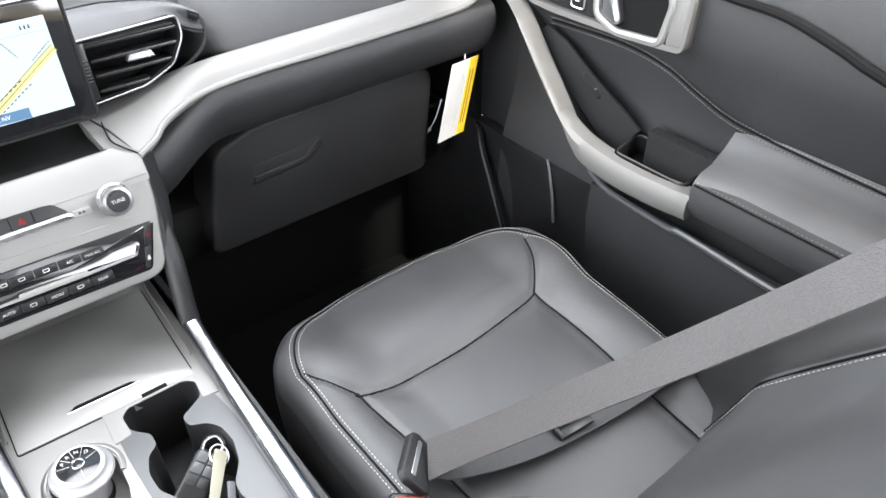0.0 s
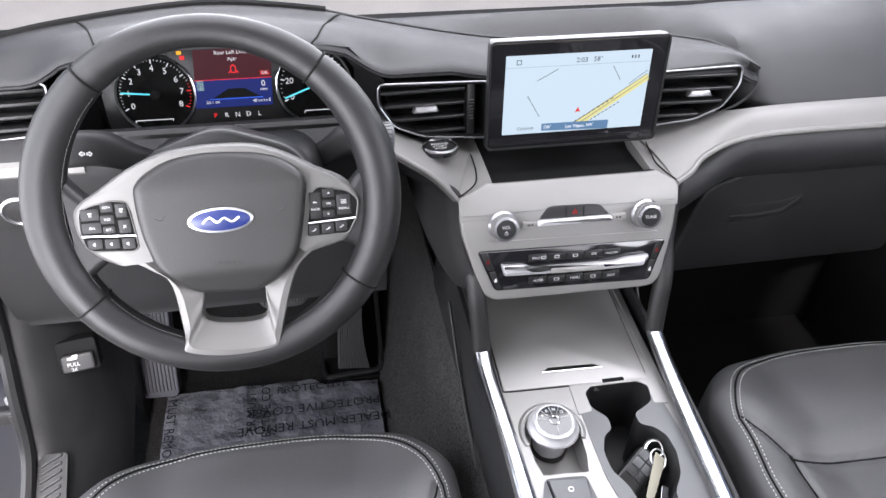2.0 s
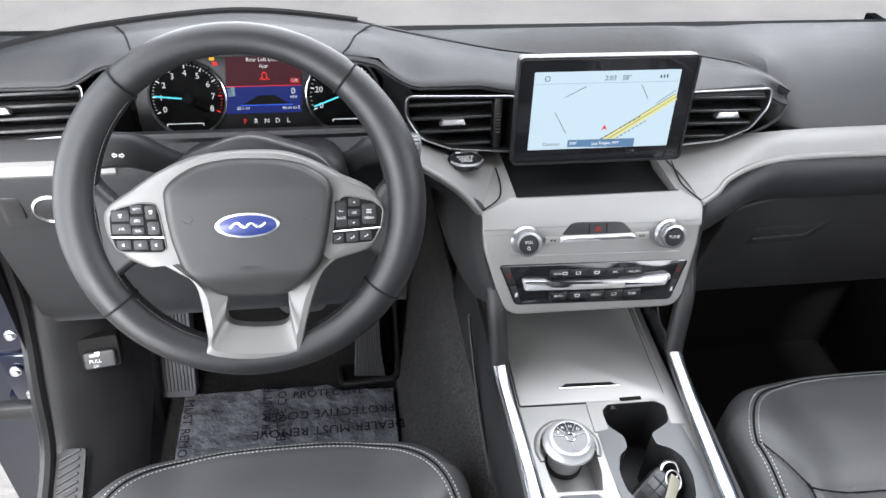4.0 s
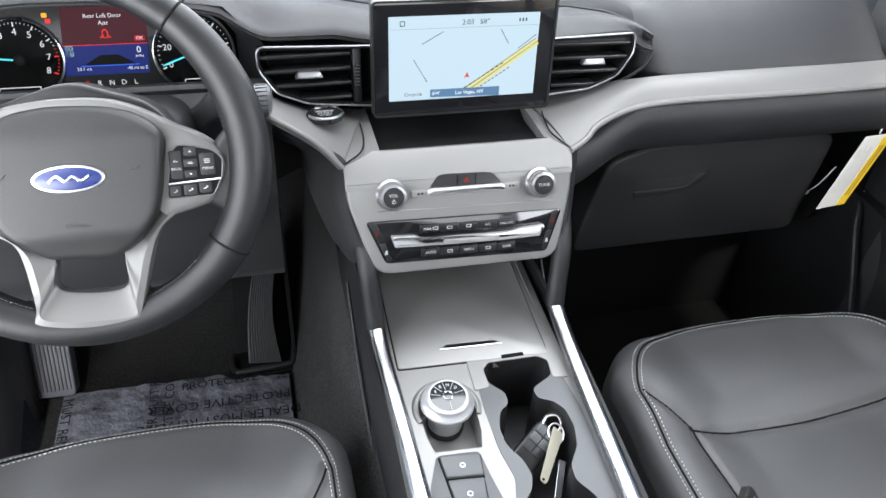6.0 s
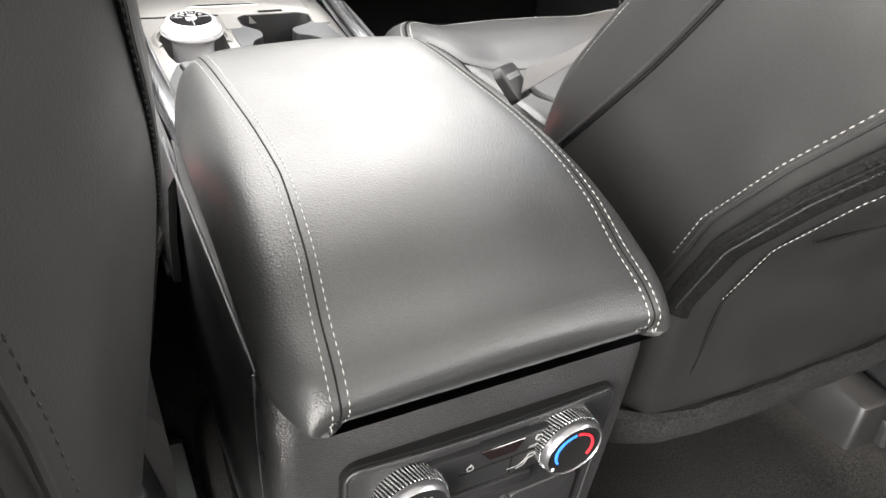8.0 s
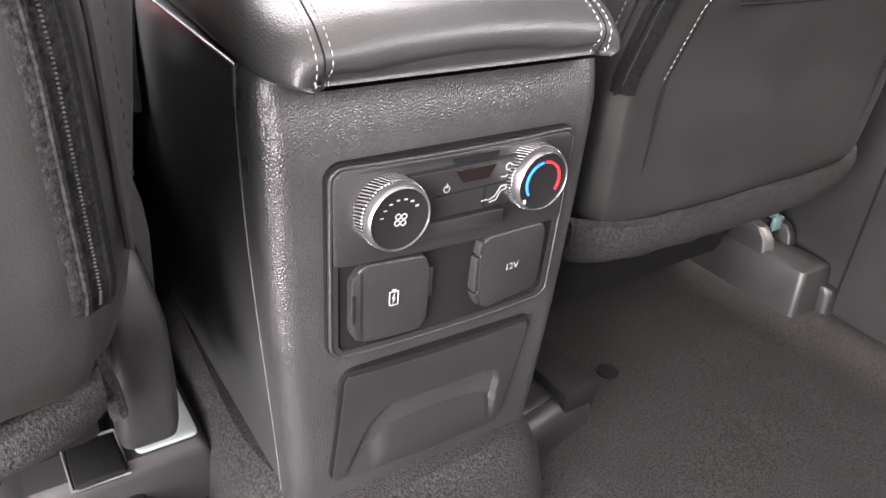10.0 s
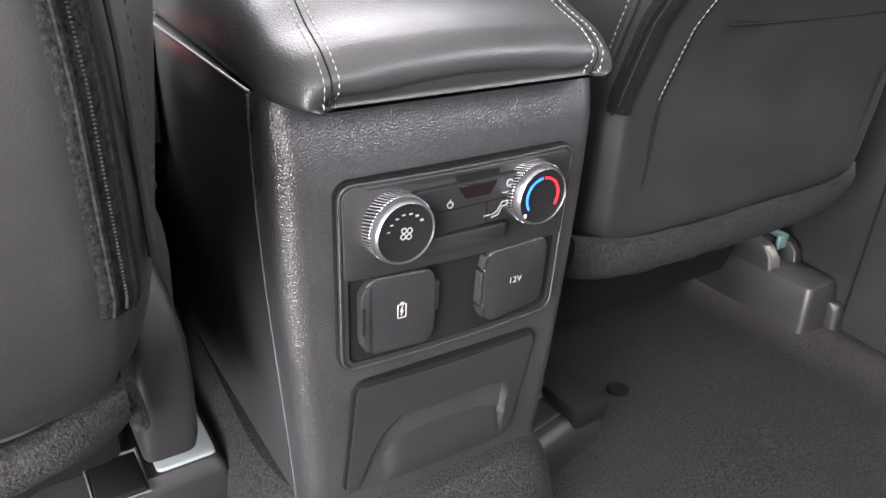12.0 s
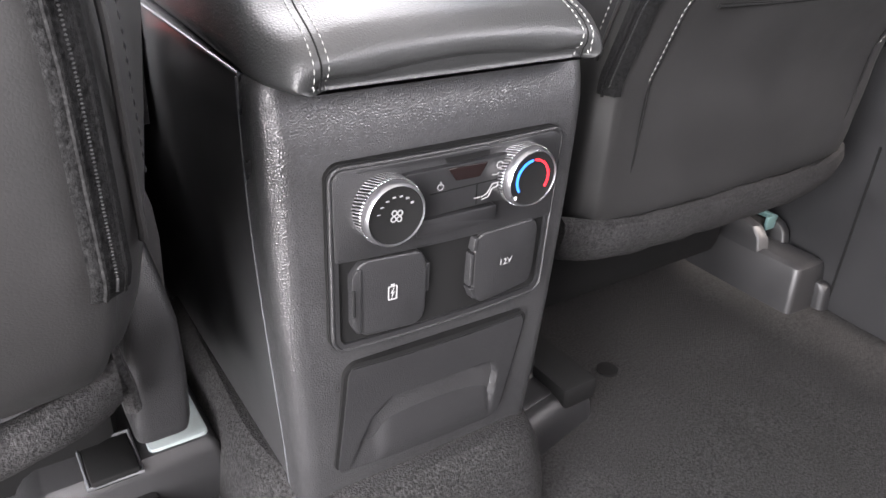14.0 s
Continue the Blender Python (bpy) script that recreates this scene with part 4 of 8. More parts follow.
part("car_icon", xf(join(ring_plate(rounded([(-0.003, -0.005), (0.003, -0.005), (0.0035, 0.003), (0.0, 0.006), (-0.0035, 0.003)], 0.001, 2), rounded([(-0.002, -0.004), (0.002, -0.004), (0.0024, 0.002), (0.0, 0.0045), (-0.0024, 0.002)], 0.001, 2), 0.0012, 0.0016), flat(stripe((-0.003, -0.002), (-0.006, -0.005), 0.0012), 0.0012), flat(stripe((0.003, -0.002), (0.006, -0.005), 0.0012), 0.0012)), CM @ Matrix.Translation((0.009, 0.041, 0))), C_RED, cluster)
words("0", 0.011, ZM @ Matrix.Translation((0.044, 0.021, 0)), C_WHITE, cluster)
words("MPH", 0.0045, ZM @ Matrix.Translation((0.044, 0.0135, 0)), C_WHITE, cluster)
words("20.1 mi", 0.0055, ZM @ Matrix.Translation((-0.021, 0.0005, 0)), C_WHITE, cluster)
words("48 mi to E", 0.0055, ZM @ Matrix.Translation((0.040, -0.0002, 0)), C_WHITE, cluster)
C_ROAD = glow("trip_road", (0.02, 0.08, 0.5), 1.6)
part("road_icon", xf(flat([(-0.022, 0.0045), (0.040, 0.0045), (0.020, 0.0165), (0.0, 0.0165)], 0.0012), CM), MATT, cluster)
part("road_line", xf(flat([(-0.024, 0.0036), (0.042, 0.0036), (0.042, 0.0046), (-0.024, 0.0046)], 0.0013), CM), C_ROAD, cluster)
part("sign_icon", xf(flat(rrect(0.009, 0.0125, 0.001, 2, -0.034, 0.022)), CM), glow("sign_icon_face", (0.35, 0.55, 0.55), 0.6), cluster)
for k, t in enumerate("PRNDL"):
    words(t, 0.0085, ZM @ Matrix.Translation((-0.020 + 0.0138 * k, -0.0168, 0)), C_RED if k == 0 else C_WHITE, cluster)
for gx, w in ((-0.095, 0.045), (0.118, 0.05)):
    part("level_line", xf(join(flat(stripe((gx - w / 2, -0.017), (gx + w / 2, -0.017), 0.001)), flat(stripe((gx - w / 2, -0.017), (gx - w / 2, -0.020), 0.001)), flat(stripe((gx + w / 2, -0.017), (gx + w / 2, -0.020), 0.001))), ZM), C_WHITE, cluster)
for k, c in ((0, C_AMBER), (1, C_RED)):
    part("warning_lamp", xf(flat(rrect(0.006, 0.005, 0.001, 2, -0.054 + 0.003 * k, 0.064 - 0.0065 * k)), CM), c, cluster)

# ---- air vents ----
def vent(name, outline, m, label, slats=4, handle_x=0.0, wheel_x=None):
    v = thing(name, m.translation, label, "air vent", "air vents")
    out = rounded(outline, 0.008, 4)
    part("duct", xf(join(ring_plate(out, inset(out, 0.0035), -0.045, 0.0), prism(out, -0.05, -0.045, 0.001, 1)), m), MATT, v)
    part("chrome_frame", xf(tube([(x, y, 0.0008) for x, y in out], 0.0013, 8, True), m), VENT_TRIM, v)
    ys_ = [p[1] for p in outline]
    lo, hi = min(ys_), max(ys_)
    for k in range(slats):
        y = lo + (hi - lo) * (k + 0.75) / (slats + 0.5)
        xs_ = []
        for a, b in zip(out, out[1:] + out[:1]):
            if (a[1] - y) * (b[1] - y) < 0:
                xs_.append(a[0] + (b[0] - a[0]) * (y - a[1]) / (b[1] - a[1]))
        if len(xs_) < 2:
            continue
        x0, x1 = min(xs_) + 0.003, max(xs_) - 0.003
        if wheel_x is not None:
            x0, x1 = (x0, wheel_x - 0.007) if wheel_x > 0 else (wheel_x + 0.007, x1)
        part("slat", xf(rbox(x1 - x0, 0.0045, 0.022, 0.0015, 2, at=((x0 + x1) / 2, y, -0.013)), m), SMOOTH, v)
    ym = (lo + hi) / 2 + 0.004
    part("tab", xf(prism(rounded([(handle_x - 0.017, ym - 0.004), (handle_x + 0.017, ym - 0.004), (handle_x + 0.013, ym + 0.005), (handle_x - 0.013, ym + 0.005)], 0.002, 3), -0.006, 0.004, 0.002, 2), m), VENT_TRIM, v)
    if wheel_x is not None:
        part("divider", xf(rbox(0.010, (hi - lo) * 0.86, 0.02, 0.002, 2, at=(wheel_x, (lo + hi) / 2, -0.010)), m), SMOOTH, v)
        part("thumb_wheel", xf(join(*[rbox(0.006, 0.0022, 0.006, 0.0006, 1, at=(wheel_x, (lo + hi) / 2 - 0.012 + 0.004 * k, 0.0)) for k in range(7)]), m), SMOOTH, v)
    return v


VC = [(-0.066, 0.039), (-0.067, 0.014), (-0.048, -0.016), (-0.01, -0.032), (0.072, -0.040), (0.072, 0.034)]
vent("air_vent", VC, plane_m((-0.167, 0.842, 0.748), (1, 0.03, 0), (0, 0.16, 1)), "black slatted air vent in a chrome frame", 4, -0.008, 0.05)
vent("air_vent", [(-x, y) for x, y in VC][::-1], plane_m((0.178, 0.842, 0.746), (1, -0.03, 0), (0, 0.16, 1)), "black slatted air vent in a chrome frame", 4, 0.012, -0.05)
vent("air_vent", [(-0.09, 0.032), (-0.09, -0.028), (-0.04, -0.034), (0.055, -0.030), (0.062, 0.030)], plane_m((-0.665, 0.852, 0.776), (1, 0.05, 0), (0, 0.16, 1)), "black slatted air vent beside the steering wheel", 4, -0.035)
vent("air_vent", [(-0.062, 0.04), (-0.06, -0.012), (-0.03, -0.036), (0.05, -0.030), (0.064, 0.0), (0.06, 0.04)], plane_m((0.722, 0.815, 0.772), (1, -0.10, 0), (0, 0.16, 1)), "black slatted air vent at the passenger door", 4, 0.0)
part("vent_pod", join(rbox(0.17, 0.08, 0.10, 0.02, 3, at=(0.735, 0.87, 0.775))), DASH, dash)
# engine start button
sb = thing("start_button", (-0.158, 0.835, 0.69), "round black engine start button in a chrome ring", "button")
BMX = plane_m((-0.161, 0.812, 0.7135), (1, 0, 0.02), (0, 0.92, -0.10))
part("ring", xf(lathe([(0.0215, -0.004), (0.0225, 0.002), (0.0205, 0.004), (0.0193, 0.002), (0.0190, -0.003)], 40), BMX), PIANO, sb)
part("crescent", xf(tube([(0.0212 * math.cos(a), 0.0212 * math.sin(a), 0.0035) for a in np.linspace(radians(205), radians(335), 24)], 0.0024, 8, flat=0.6), BMX), CHROME, sb, "chrome crescent below the button")
part("cap", xf(lathe([(0.0192, -0.004), (0.0192, 0.001), (0.014, 0.0022), (0.001, 0.0018)], 40), BMX), MATT, sb)
for k, t in enumerate(("ENGINE", "START", "STOP")):
    words(t, 0.0062, BMX @ Matrix.Translation((0, 0.0065 - 0.0065 * k, 0.0024)), GREY_PRINT, sb)

# ---- centre stack controls ----
def knob(m, parent, text):
    """Round silver knob with a black printed cap."""
    n = 72
    k = part("knob", xf(lathe([(0.0185, 0.0), (0.0188, 0.003), (0.0165, 0.006), (0.0165, 0.016), (0.0155, 0.0185), (0.0125, 0.019), (0.0122, 0.0175)], n), m), VENT_TRIM, parent, "round chrome knob with a black cap")
    part("grip", xf(join(*[rbox(0.0009, 0.0009, 0.008, 0.0003, 1, at=(0.0166 * math.cos(a), 0.0166 * math.sin(a), 0.0115)) for a in np.linspace(0, 2 * math.pi, 60)[:-1]]), m), SILVER, k)
    part("cap", xf(lathe([(0.0122, 0.010), (0.0122, 0.0182), (0.001, 0.0186)], 40), m), SMOOTH, k)
    words(text, 0.0058, m @ Matrix.Translation((0, 0.0025 if len(text) < 4 else 0, 0.0189)), GREY_PRINT, k)
    if text == "VOL":
        part("power_mark", xf(join(ring_plate([(0.0022 * math.cos(a), 0.0022 * math.sin(a)) for a in np.linspace(0, 2 * math.pi, 17)[:-1]], [(0.0016 * math.cos(a), 0.0016 * math.sin(a)) for a in np.linspace(0, 2 * math.pi, 17)[:-1]], 0.0186, 0.0189), flat(rrect(0.0007, 0.003, 0.0002, 1, 0, 0.002), 0.0186)), m @ Matrix.Translation((0, -0.005, 0))), GREY_PRINT, k)
    return k


audio = thing("audio_controls", (0, 0.74, 0.65), "audio knobs and hazard switch strip on silver panel", "controls")
knob(SM @ Matrix.Translation((-0.0955, -0.042, 0.0)), audio, "VOL")
knob(SM @ Matrix.Translation((0.0905, -0.0425, 0.0)), audio, "TUNE")
HZ = rounded([(-0.049, -0.0385), (-0.038, -0.0245), (-0.030, -0.023), (0.020, -0.0245), (0.030, -0.026), (0.043, -0.0395)][::-1], 0.003, 3)
haz = part("switch_strip", xf(prism(HZ, -0.002, 0.002, 0.001, 2), SM), CLUSTER_BLACK, audio)
for a in (-0.0145, 0.0085):
    part("gap", xf(rbox(0.001, 0.0135, 0.002, 0.0003, 1, at=(a, -0.0315, 0.0018)), SM), MATT, haz)
part("hazard_mark", xf(join(*[flat(stripe(p, q, 0.0008), 0.002) for p, q in (((-0.0065, -0.0345), (0.0005, -0.0345)), ((0.0005, -0.0345), (-0.003, -0.0285)), ((-0.003, -0.0285), (-0.0065, -0.0345)), ((-0.005, -0.0335), (-0.001, -0.0335)), ((-0.001, -0.0335), (-0.003, -0.0302)), ((-0.003, -0.0302), (-0.005, -0.0335)))]), SM), glow("hazard_red", (0.8, 0.03, 0.03), 0.35), haz)
part("bar", xf(prism(rounded([(-0.052, -0.0405), (-0.046, -0.0385), (0.042, -0.0395), (0.045, -0.042), (0.045, -0.0475), (0.038, -0.0445), (-0.042, -0.0435), (-0.052, -0.047)][::-1], 0.0015, 3), 0, 0.0075, 0.0025, 3), SM), SHIFT_METAL, audio)
for a, mark in ((-0.0615, -1), (0.0545, 1)):
    b = part("seek_button", xf(prism(rrect(0.0195, 0.0085, 0.001, 2, a, -0.0437), 0, 0.004, 0.001, 2), SM), SILVER, audio)
    for k in (-1, 1):
        part("arrow_mark", xf(flat([(a + k * 0.0022 - mark * 0.0018, -0.0455), (a + k * 0.0022 + mark * 0.0018, -0.0437), (a + k * 0.0022 - mark * 0.0018, -0.0419)][::mark], 0.0041), SM), SMOOTH, b)
part("crease", xf(tube([(-0.113, -0.0625, 0.0), (0.110, -0.0685, 0.0)], 0.0008, 6), SM), SILVER, stack)

hvac = thing("climate_panel", (0, 0.72, 0.58), "glossy black climate panel with chrome temperature bar", "controls")
part("panel", xf(prism(rounded([(-0.1285, -0.0735), (-0.1065, -0.1285), (0.1015, -0.1345), (0.1215, -0.0800)], 0.006, 4), -0.004, 0.0015, 0.0008, 2), SM), PIANO, hvac)
for pts, red in ((((-0.1245, -0.0755), (-0.1155, -0.0757), (-0.1065, -0.100), (-0.1145, -0.100)), True), (((-0.1140, -0.1015), (-0.1060, -0.1015), (-0.0985, -0.1255), (-0.1045, -0.1255)), False), (((0.1090, -0.0815), (0.1175, -0.0815), (0.1095, -0.105), (0.1015, -0.105)), True), (((0.1010, -0.1065), (0.1090, -0.1065), (0.1, -0.1315), (0.0945, -0.1315)), False)):
    b = part("side_key", xf(prism(rounded(pts, 0.001, 2), 0, 0.0022, 0.0005, 2), SM), SMOOTH, hvac)
    c = sum((Vector(p) for p in pts), Vector((0, 0))) / 4
    part("seat_mark", xf(flat(rounded([(c.x - 0.002, c.y - 0.003), (c.x + 0.002, c.y - 0.003), (c.x + 0.0015, c.y + 0.003), (c.x - 0.0005, c.y + 0.0015)], 0.0005, 2), 0.0022), SM), glow("seat_mark_red", (0.6, 0.02, 0.02), 0.25) if red else GREY_PRINT, b)
BAR = rounded([(-0.099, -0.0925), (-0.070, -0.0945), (-0.058, -0.1005), (-0.036, -0.1000), (0.036, -0.1020), (0.052, -0.1015), (0.066, -0.0985), (0.097, -0.0975), (0.090, -0.1115), (0.038, -0.1115), (-0.036, -0.1095), (-0.095, -0.1075)][::-1], 0.002, 3)
part("temperature_bar", xf(prism(BAR, 0, 0.010, 0.004, 4), SM), SHIFT_METAL, hvac, "bright chrome temperature bar")
part("fan_key", xf(prism(rounded([(-0.0355, -0.1015), (0.0355, -0.1035), (0.0355, -0.1105), (-0.0355, -0.1088)][::-1], 0.001, 2), 0.004, 0.0106, 0.001, 2), SM), SILVER, hvac)
for ly, texts in ((-0.0885, ("MAX", "", "", "A/C", "MAX A/C")), (-0.1190, ("AUTO", "", "MENU", "", "REAR"))):
    for k, t in enumerate(texts):
        bx, by = -0.0505 + 0.0245 * k, ly - 0.0012 * k * 0.5
        b = part("key", xf(prism(rrect(0.0238, 0.0098, 0.0012, 2, bx, by), 0, 0.0038, 0.0008, 2), SM), SMOOTH, hvac)
        if t:
            words(t, 0.0046 if len(t) < 6 else 0.0042, SM @ Matrix.Translation((bx - (0.003 if t == "MAX" else 0), by, 0.0041)), GREY_PRINT, b)
        if not t or t == "MAX":
            q = bx + (0.007 if t == "MAX" else 0)
            part("symbol", xf(ring_plate(rounded([(q - 0.0032, by - 0.0018), (q + 0.0032, by - 0.0018), (q + 0.0036, by + 0.002), (q - 0.0036, by + 0.002)], 0.001, 2), rounded([(q - 0.0024, by - 0.0011), (q + 0.0024, by - 0.0011), (q + 0.0027, by + 0.0013), (q - 0.0027, by + 0.0013)], 0.0006, 2), 0.0038, 0.0041), SM), GREY_PRINT, b)

# ---- centre console ----
console = thing("centre_console", (0, 0.35, 0.0), "black centre console with silver deck and chrome rails", "console")


def deck_z(y):
    return lerp(y, [(0.30, 0.430), (0.45, 0.436), (0.62, 0.4445), (0.70, 0.446), (0.86, 0.452)])


def console_ring(z, y0, y1, r, bow):
    w = 0.128 - 0.016 * smooth01((0.40 - z) / 0.36)
    back = y0 + 0.010 * smooth01((0.22 - z) / 0.2)
    o = rounded([(-w, back), (w, back), (w, 0.28), (w - 0.012, y1), (-w + 0.012, y1), (-w, 0.28)], [r, r, 0.06, 0.01, 0.01, 0.06], 8)
    return [(x, y - bow * max(1 - (x / w) ** 2, 0) * (1 if y < 0.06 else 0), z) for x, y in o]


part("side_shell", loft([console_ring(z, 0.045, 0.92, 0.004, 0.0) for z in (0.02, 0.10, 0.18, 0.26, 0.34, 0.40, 0.4405)] + [[(p[0] * 0.985, p[1], 0.4435) for p in console_ring(0.43, 0.045, 0.92, 0.004, 0.0)]], cap=False), CONSOLE_SIDE, console, "smooth black console side")
# Pale tubes drawn for the highlights on the side edge and the cover joint.
for s in (-1, 1):
    part("edge_highlight", tube([(s * (0.1275 - 0.012 * smooth01((y - 0.28) / 0.3)), y, 0.4430) for y in np.linspace(0.048, 0.34, 16)], 0.0014, 8), GREY_SATIN, console, "pale tube drawn as the highlight on the console side edge")
    part("joint_highlight", tube([(s * (0.1290 - 0.016 * smooth01((0.40 - z) / 0.36)), 0.0480, z) for z in np.linspace(0.09, 0.442, 24)], 0.0011, 6), GREY_SATIN, console)


# rear cover of the console
def cover_ring(z, tight=1.0):
    w = 0.1295 - 0.016 * smooth01((0.40 - z) / 0.36)
    back = 0.013 + 0.010 * smooth01((0.22 - z) / 0.2) + 0.010 * smooth01((z - 0.40) / 0.05)
    o = rounded([(-w, 0.0495), (-w, back), (w, back), (w, 0.0495)], [0.001, 0.036, 0.036, 0.001], 10)
    return [(x * tight, y - 0.008 * max(1 - (x / w) ** 2, 0) * (1 if y < 0.045 else 0), z) for x, y in o]


part("rear_cover", loft([cover_ring(z) for z in (0.085, 0.13, 0.18, 0.23, 0.28, 0.33, 0.38, 0.405, 0.420)] + [cover_ring(0.430, 0.996), cover_ring(0.4365, 0.990), cover_ring(0.4420, 0.977), cover_ring(0.4450, 0.955)]), CONSOLE_REAR, console, "grained black rear cover")
RM = plane_m((0.0, 0.0048, 0.325), (1, 0, 0), (0, 0, 1))


def bowed(shape, k=0.008):
    """Bends a flat panel to the bow of the rear cover."""
    return [(x * (1.055 if x > 0 else 1), y + k * (x / 0.13) ** 2 + 0.006 * smooth01((0.235 - z) / 0.13), z) for x, y, z in shape[0]], shape[1]


dim_print = mat("dim_grey_print", (0.17, 0.17, 0.17), 0.5, vary=0.02)
rear = thing("rear_climate_panel", (0, 0.0, 0.33), "black rear climate panel with two knurled knobs", "controls")
PO = rounded([(-0.092, -0.066), (-0.086, -0.0745), (0.084, -0.0765), (0.092, -0.070), (0.0965, 0.058), (0.090, 0.065), (-0.086, 0.066), (-0.092, 0.060)], 0.004, 3)
part("frame_gap", bowed(xf(prism(subdiv(inset(PO, -0.0011)), -0.012, 0.0012, 0.0003, 1), RM)), MATT, rear)
part("frame", bowed(xf(ring_plate(subdiv(PO), inset(subdiv(PO), 0.006), -0.01, 0.0035), RM)), SMOOTH, rear)
part("back_plate", bowed(xf(prism(subdiv(inset(PO, 0.005)), -0.012, -0.0035, 0.0008, 1), RM)), SMOOTH, rear)
UP = rounded([(-0.089, -0.002), (0.093, -0.008), (0.0945, 0.058), (0.088, 0.063), (-0.085, 0.064), (-0.090, 0.058)], 0.004, 3)
part("upper_plate", bowed(xf(prism(subdiv(UP), -0.008, 0.0045, 0.0015, 2), RM)), HARD, rear)
part("rim_line", bowed(xf(tube([(x, y, 0.0033) for x, y in subdiv(inset(PO, 0.001))], 0.0014, 8, True), RM)), HARD, rear)
part("key_strip", bowed(xf(prism(subdiv(rounded([(-0.040, 0.021), (0.050, 0.019), (0.050, 0.054), (-0.040, 0.054)], 0.002, 3)), 0.0, 0.0062, 0.0008, 2), RM)), SMOOTH, rear)
part("lower_key", bowed(xf(prism(subdiv(rounded([(-0.030, 0.006), (0.036, 0.004), (0.036, 0.017), (-0.030, 0.0185)], 0.002, 3)), 0.0, 0.0075, 0.0015, 2), RM)), SMOOTH, rear)
for a, b in (((-0.020, 0.0365), (0.046, 0.0365)), ((0.018, 0.0365), (0.018, 0.021))):
    part("groove", bowed(xf(flat(stripe(a, b, 0.0008), 0.0062), RM)), MATT, rear)
part("display_window", bowed(xf(prism(rounded([(-0.006, 0.0525), (0.001, 0.0425), (0.020, 0.042), (0.026, 0.052)], 0.001, 2), 0.004, 0.0068, 0.0004, 1), RM)), mat("dark_red_window", (0.006, 0.0035, 0.0035), 0.12, coat=0.5), rear)


def circle(r, n=24):
    return [(r * math.cos(2 * math.pi * k / n), r * math.sin(2 * math.pi * k / n)) for k in range(n)]


part("power_mark", xf(join(ring_plate(circle(0.0026), circle(0.0019), 0.0062, 0.0066), flat(rrect(0.0009, 0.0032, 0.0002, 1, 0, 0.0025), 0.0064)), RM @ Matrix.Translation((-0.012, 0.0405, 0))), dim_print, rear)
part("airflow_mark", bowed(xf(join(ring_plate([(x + 0.036, y + 0.0475) for x, y in circle(0.0028)], [(x + 0.036, y + 0.0475) for x, y in circle(0.0020)], 0.0064, 0.0068), *[flat(stripe(p, q, 0.0009), 0.0064) for p, q in (((0.030, 0.041), (0.034, 0.0405)), ((0.034, 0.0405), (0.0375, 0.0425)), ((0.016, 0.026), (0.021, 0.026)), ((0.022, 0.0255), (0.027, 0.0275)), ((0.027, 0.0275), (0.031, 0.034)), ((0.031, 0.034), (0.036, 0.034)), ((0.036, 0.034), (0.035, 0.031)), ((0.035, 0.031), (0.031, 0.0305)), ((0.031, 0.0305), (0.028, 0.0245)), ((0.028, 0.0245), (0.0225, 0.0235)))]), RM)), dim_print, rear)


def rear_knob(x, z, y):
    m = plane_m((x, y, z), (1, 0, 0), (0, 0, 1))
    k = part("knob", xf(lathe([(0.0205, -0.002), (0.0228, 0.0), (0.0228, 0.016), (0.0222, 0.0190), (0.0208, 0.0205), (0.0203, 0.0195), (0.0203, 0.0150)], 64), m), VENT_TRIM, rear, "knurled metal knob with a black face")
    part("knurl", xf(join(*[rbox(0.0013, 0.0012, 0.013, 0.0004, 1, m=Matrix.Rotation(a, 4, "Z") @ Matrix.Translation((0.0230, 0, 0.0080)) @ Matrix.Rotation(radians(18), 4, "X")) for a in np.linspace(0, 2 * math.pi, 61)[:-1]]), m), KNURL, k)
    part("knurl_gap", xf(lathe([(0.0229, 0.0015), (0.02305, 0.0020), (0.02305, 0.0140), (0.0229, 0.0145)], 48), m), MATT, k)
    part("face", xf(lathe([(0.0203, 0.010), (0.0203, 0.0194), (0.0196, 0.0190), (0.0003, 0.0196)], 48), m), MATT, k)
    return k, m


k, m = rear_knob(-0.0535, 0.359, 0.0055)
part("fan_mark", xf(join(*[ring_plate([(0.0022 * c + dx, 0.0022 * s_ + dy) for c, s_ in [(math.cos(a), math.sin(a)) for a in np.linspace(0, 2 * math.pi, 13)[:-1]]], [(0.0014 * c + dx, 0.0014 * s_ + dy) for c, s_ in [(math.cos(a), math.sin(a)) for a in np.linspace(0, 2 * math.pi, 13)[:-1]]], 0.0199, 0.0203) for dx, dy in ((0.0024, 0.0018), (-0.0018, 0.0024), (-0.0024, -0.0018), (0.0018, -0.0024))]), m), dim_print, k)
for j in range(7):
    a = radians(165 - 22 * j)
    part("speed_mark", xf(flat(stripe((0.0135 * math.cos(a) - 0.0012, 0.0135 * math.sin(a)), (0.0135 * math.cos(a) + 0.0012, 0.0135 * math.sin(a)), 0.0005 + 0.00016 * j), 0.0198), m), dim_print, k)
k, m = rear_knob(0.0605, 0.3615, 0.0075)
for a0, a1, c in ((95, 215, BLUE_LINE), (88, -35, RED_LINE)):
    o = [(0.0150 * math.cos(radians(a)), 0.0150 * math.sin(radians(a))) for a in np.linspace(a0, a1, 20)]
    i = [(0.0134 * math.cos(radians(a)), 0.0134 * math.sin(radians(a))) for a in np.linspace(a1, a0, 20)]
    part("heat_arc", xf(loft([[(x, y, 0.0190) for x, y in o + i], [(x, y, 0.0201) for x, y in o + i]]), m), c, k)
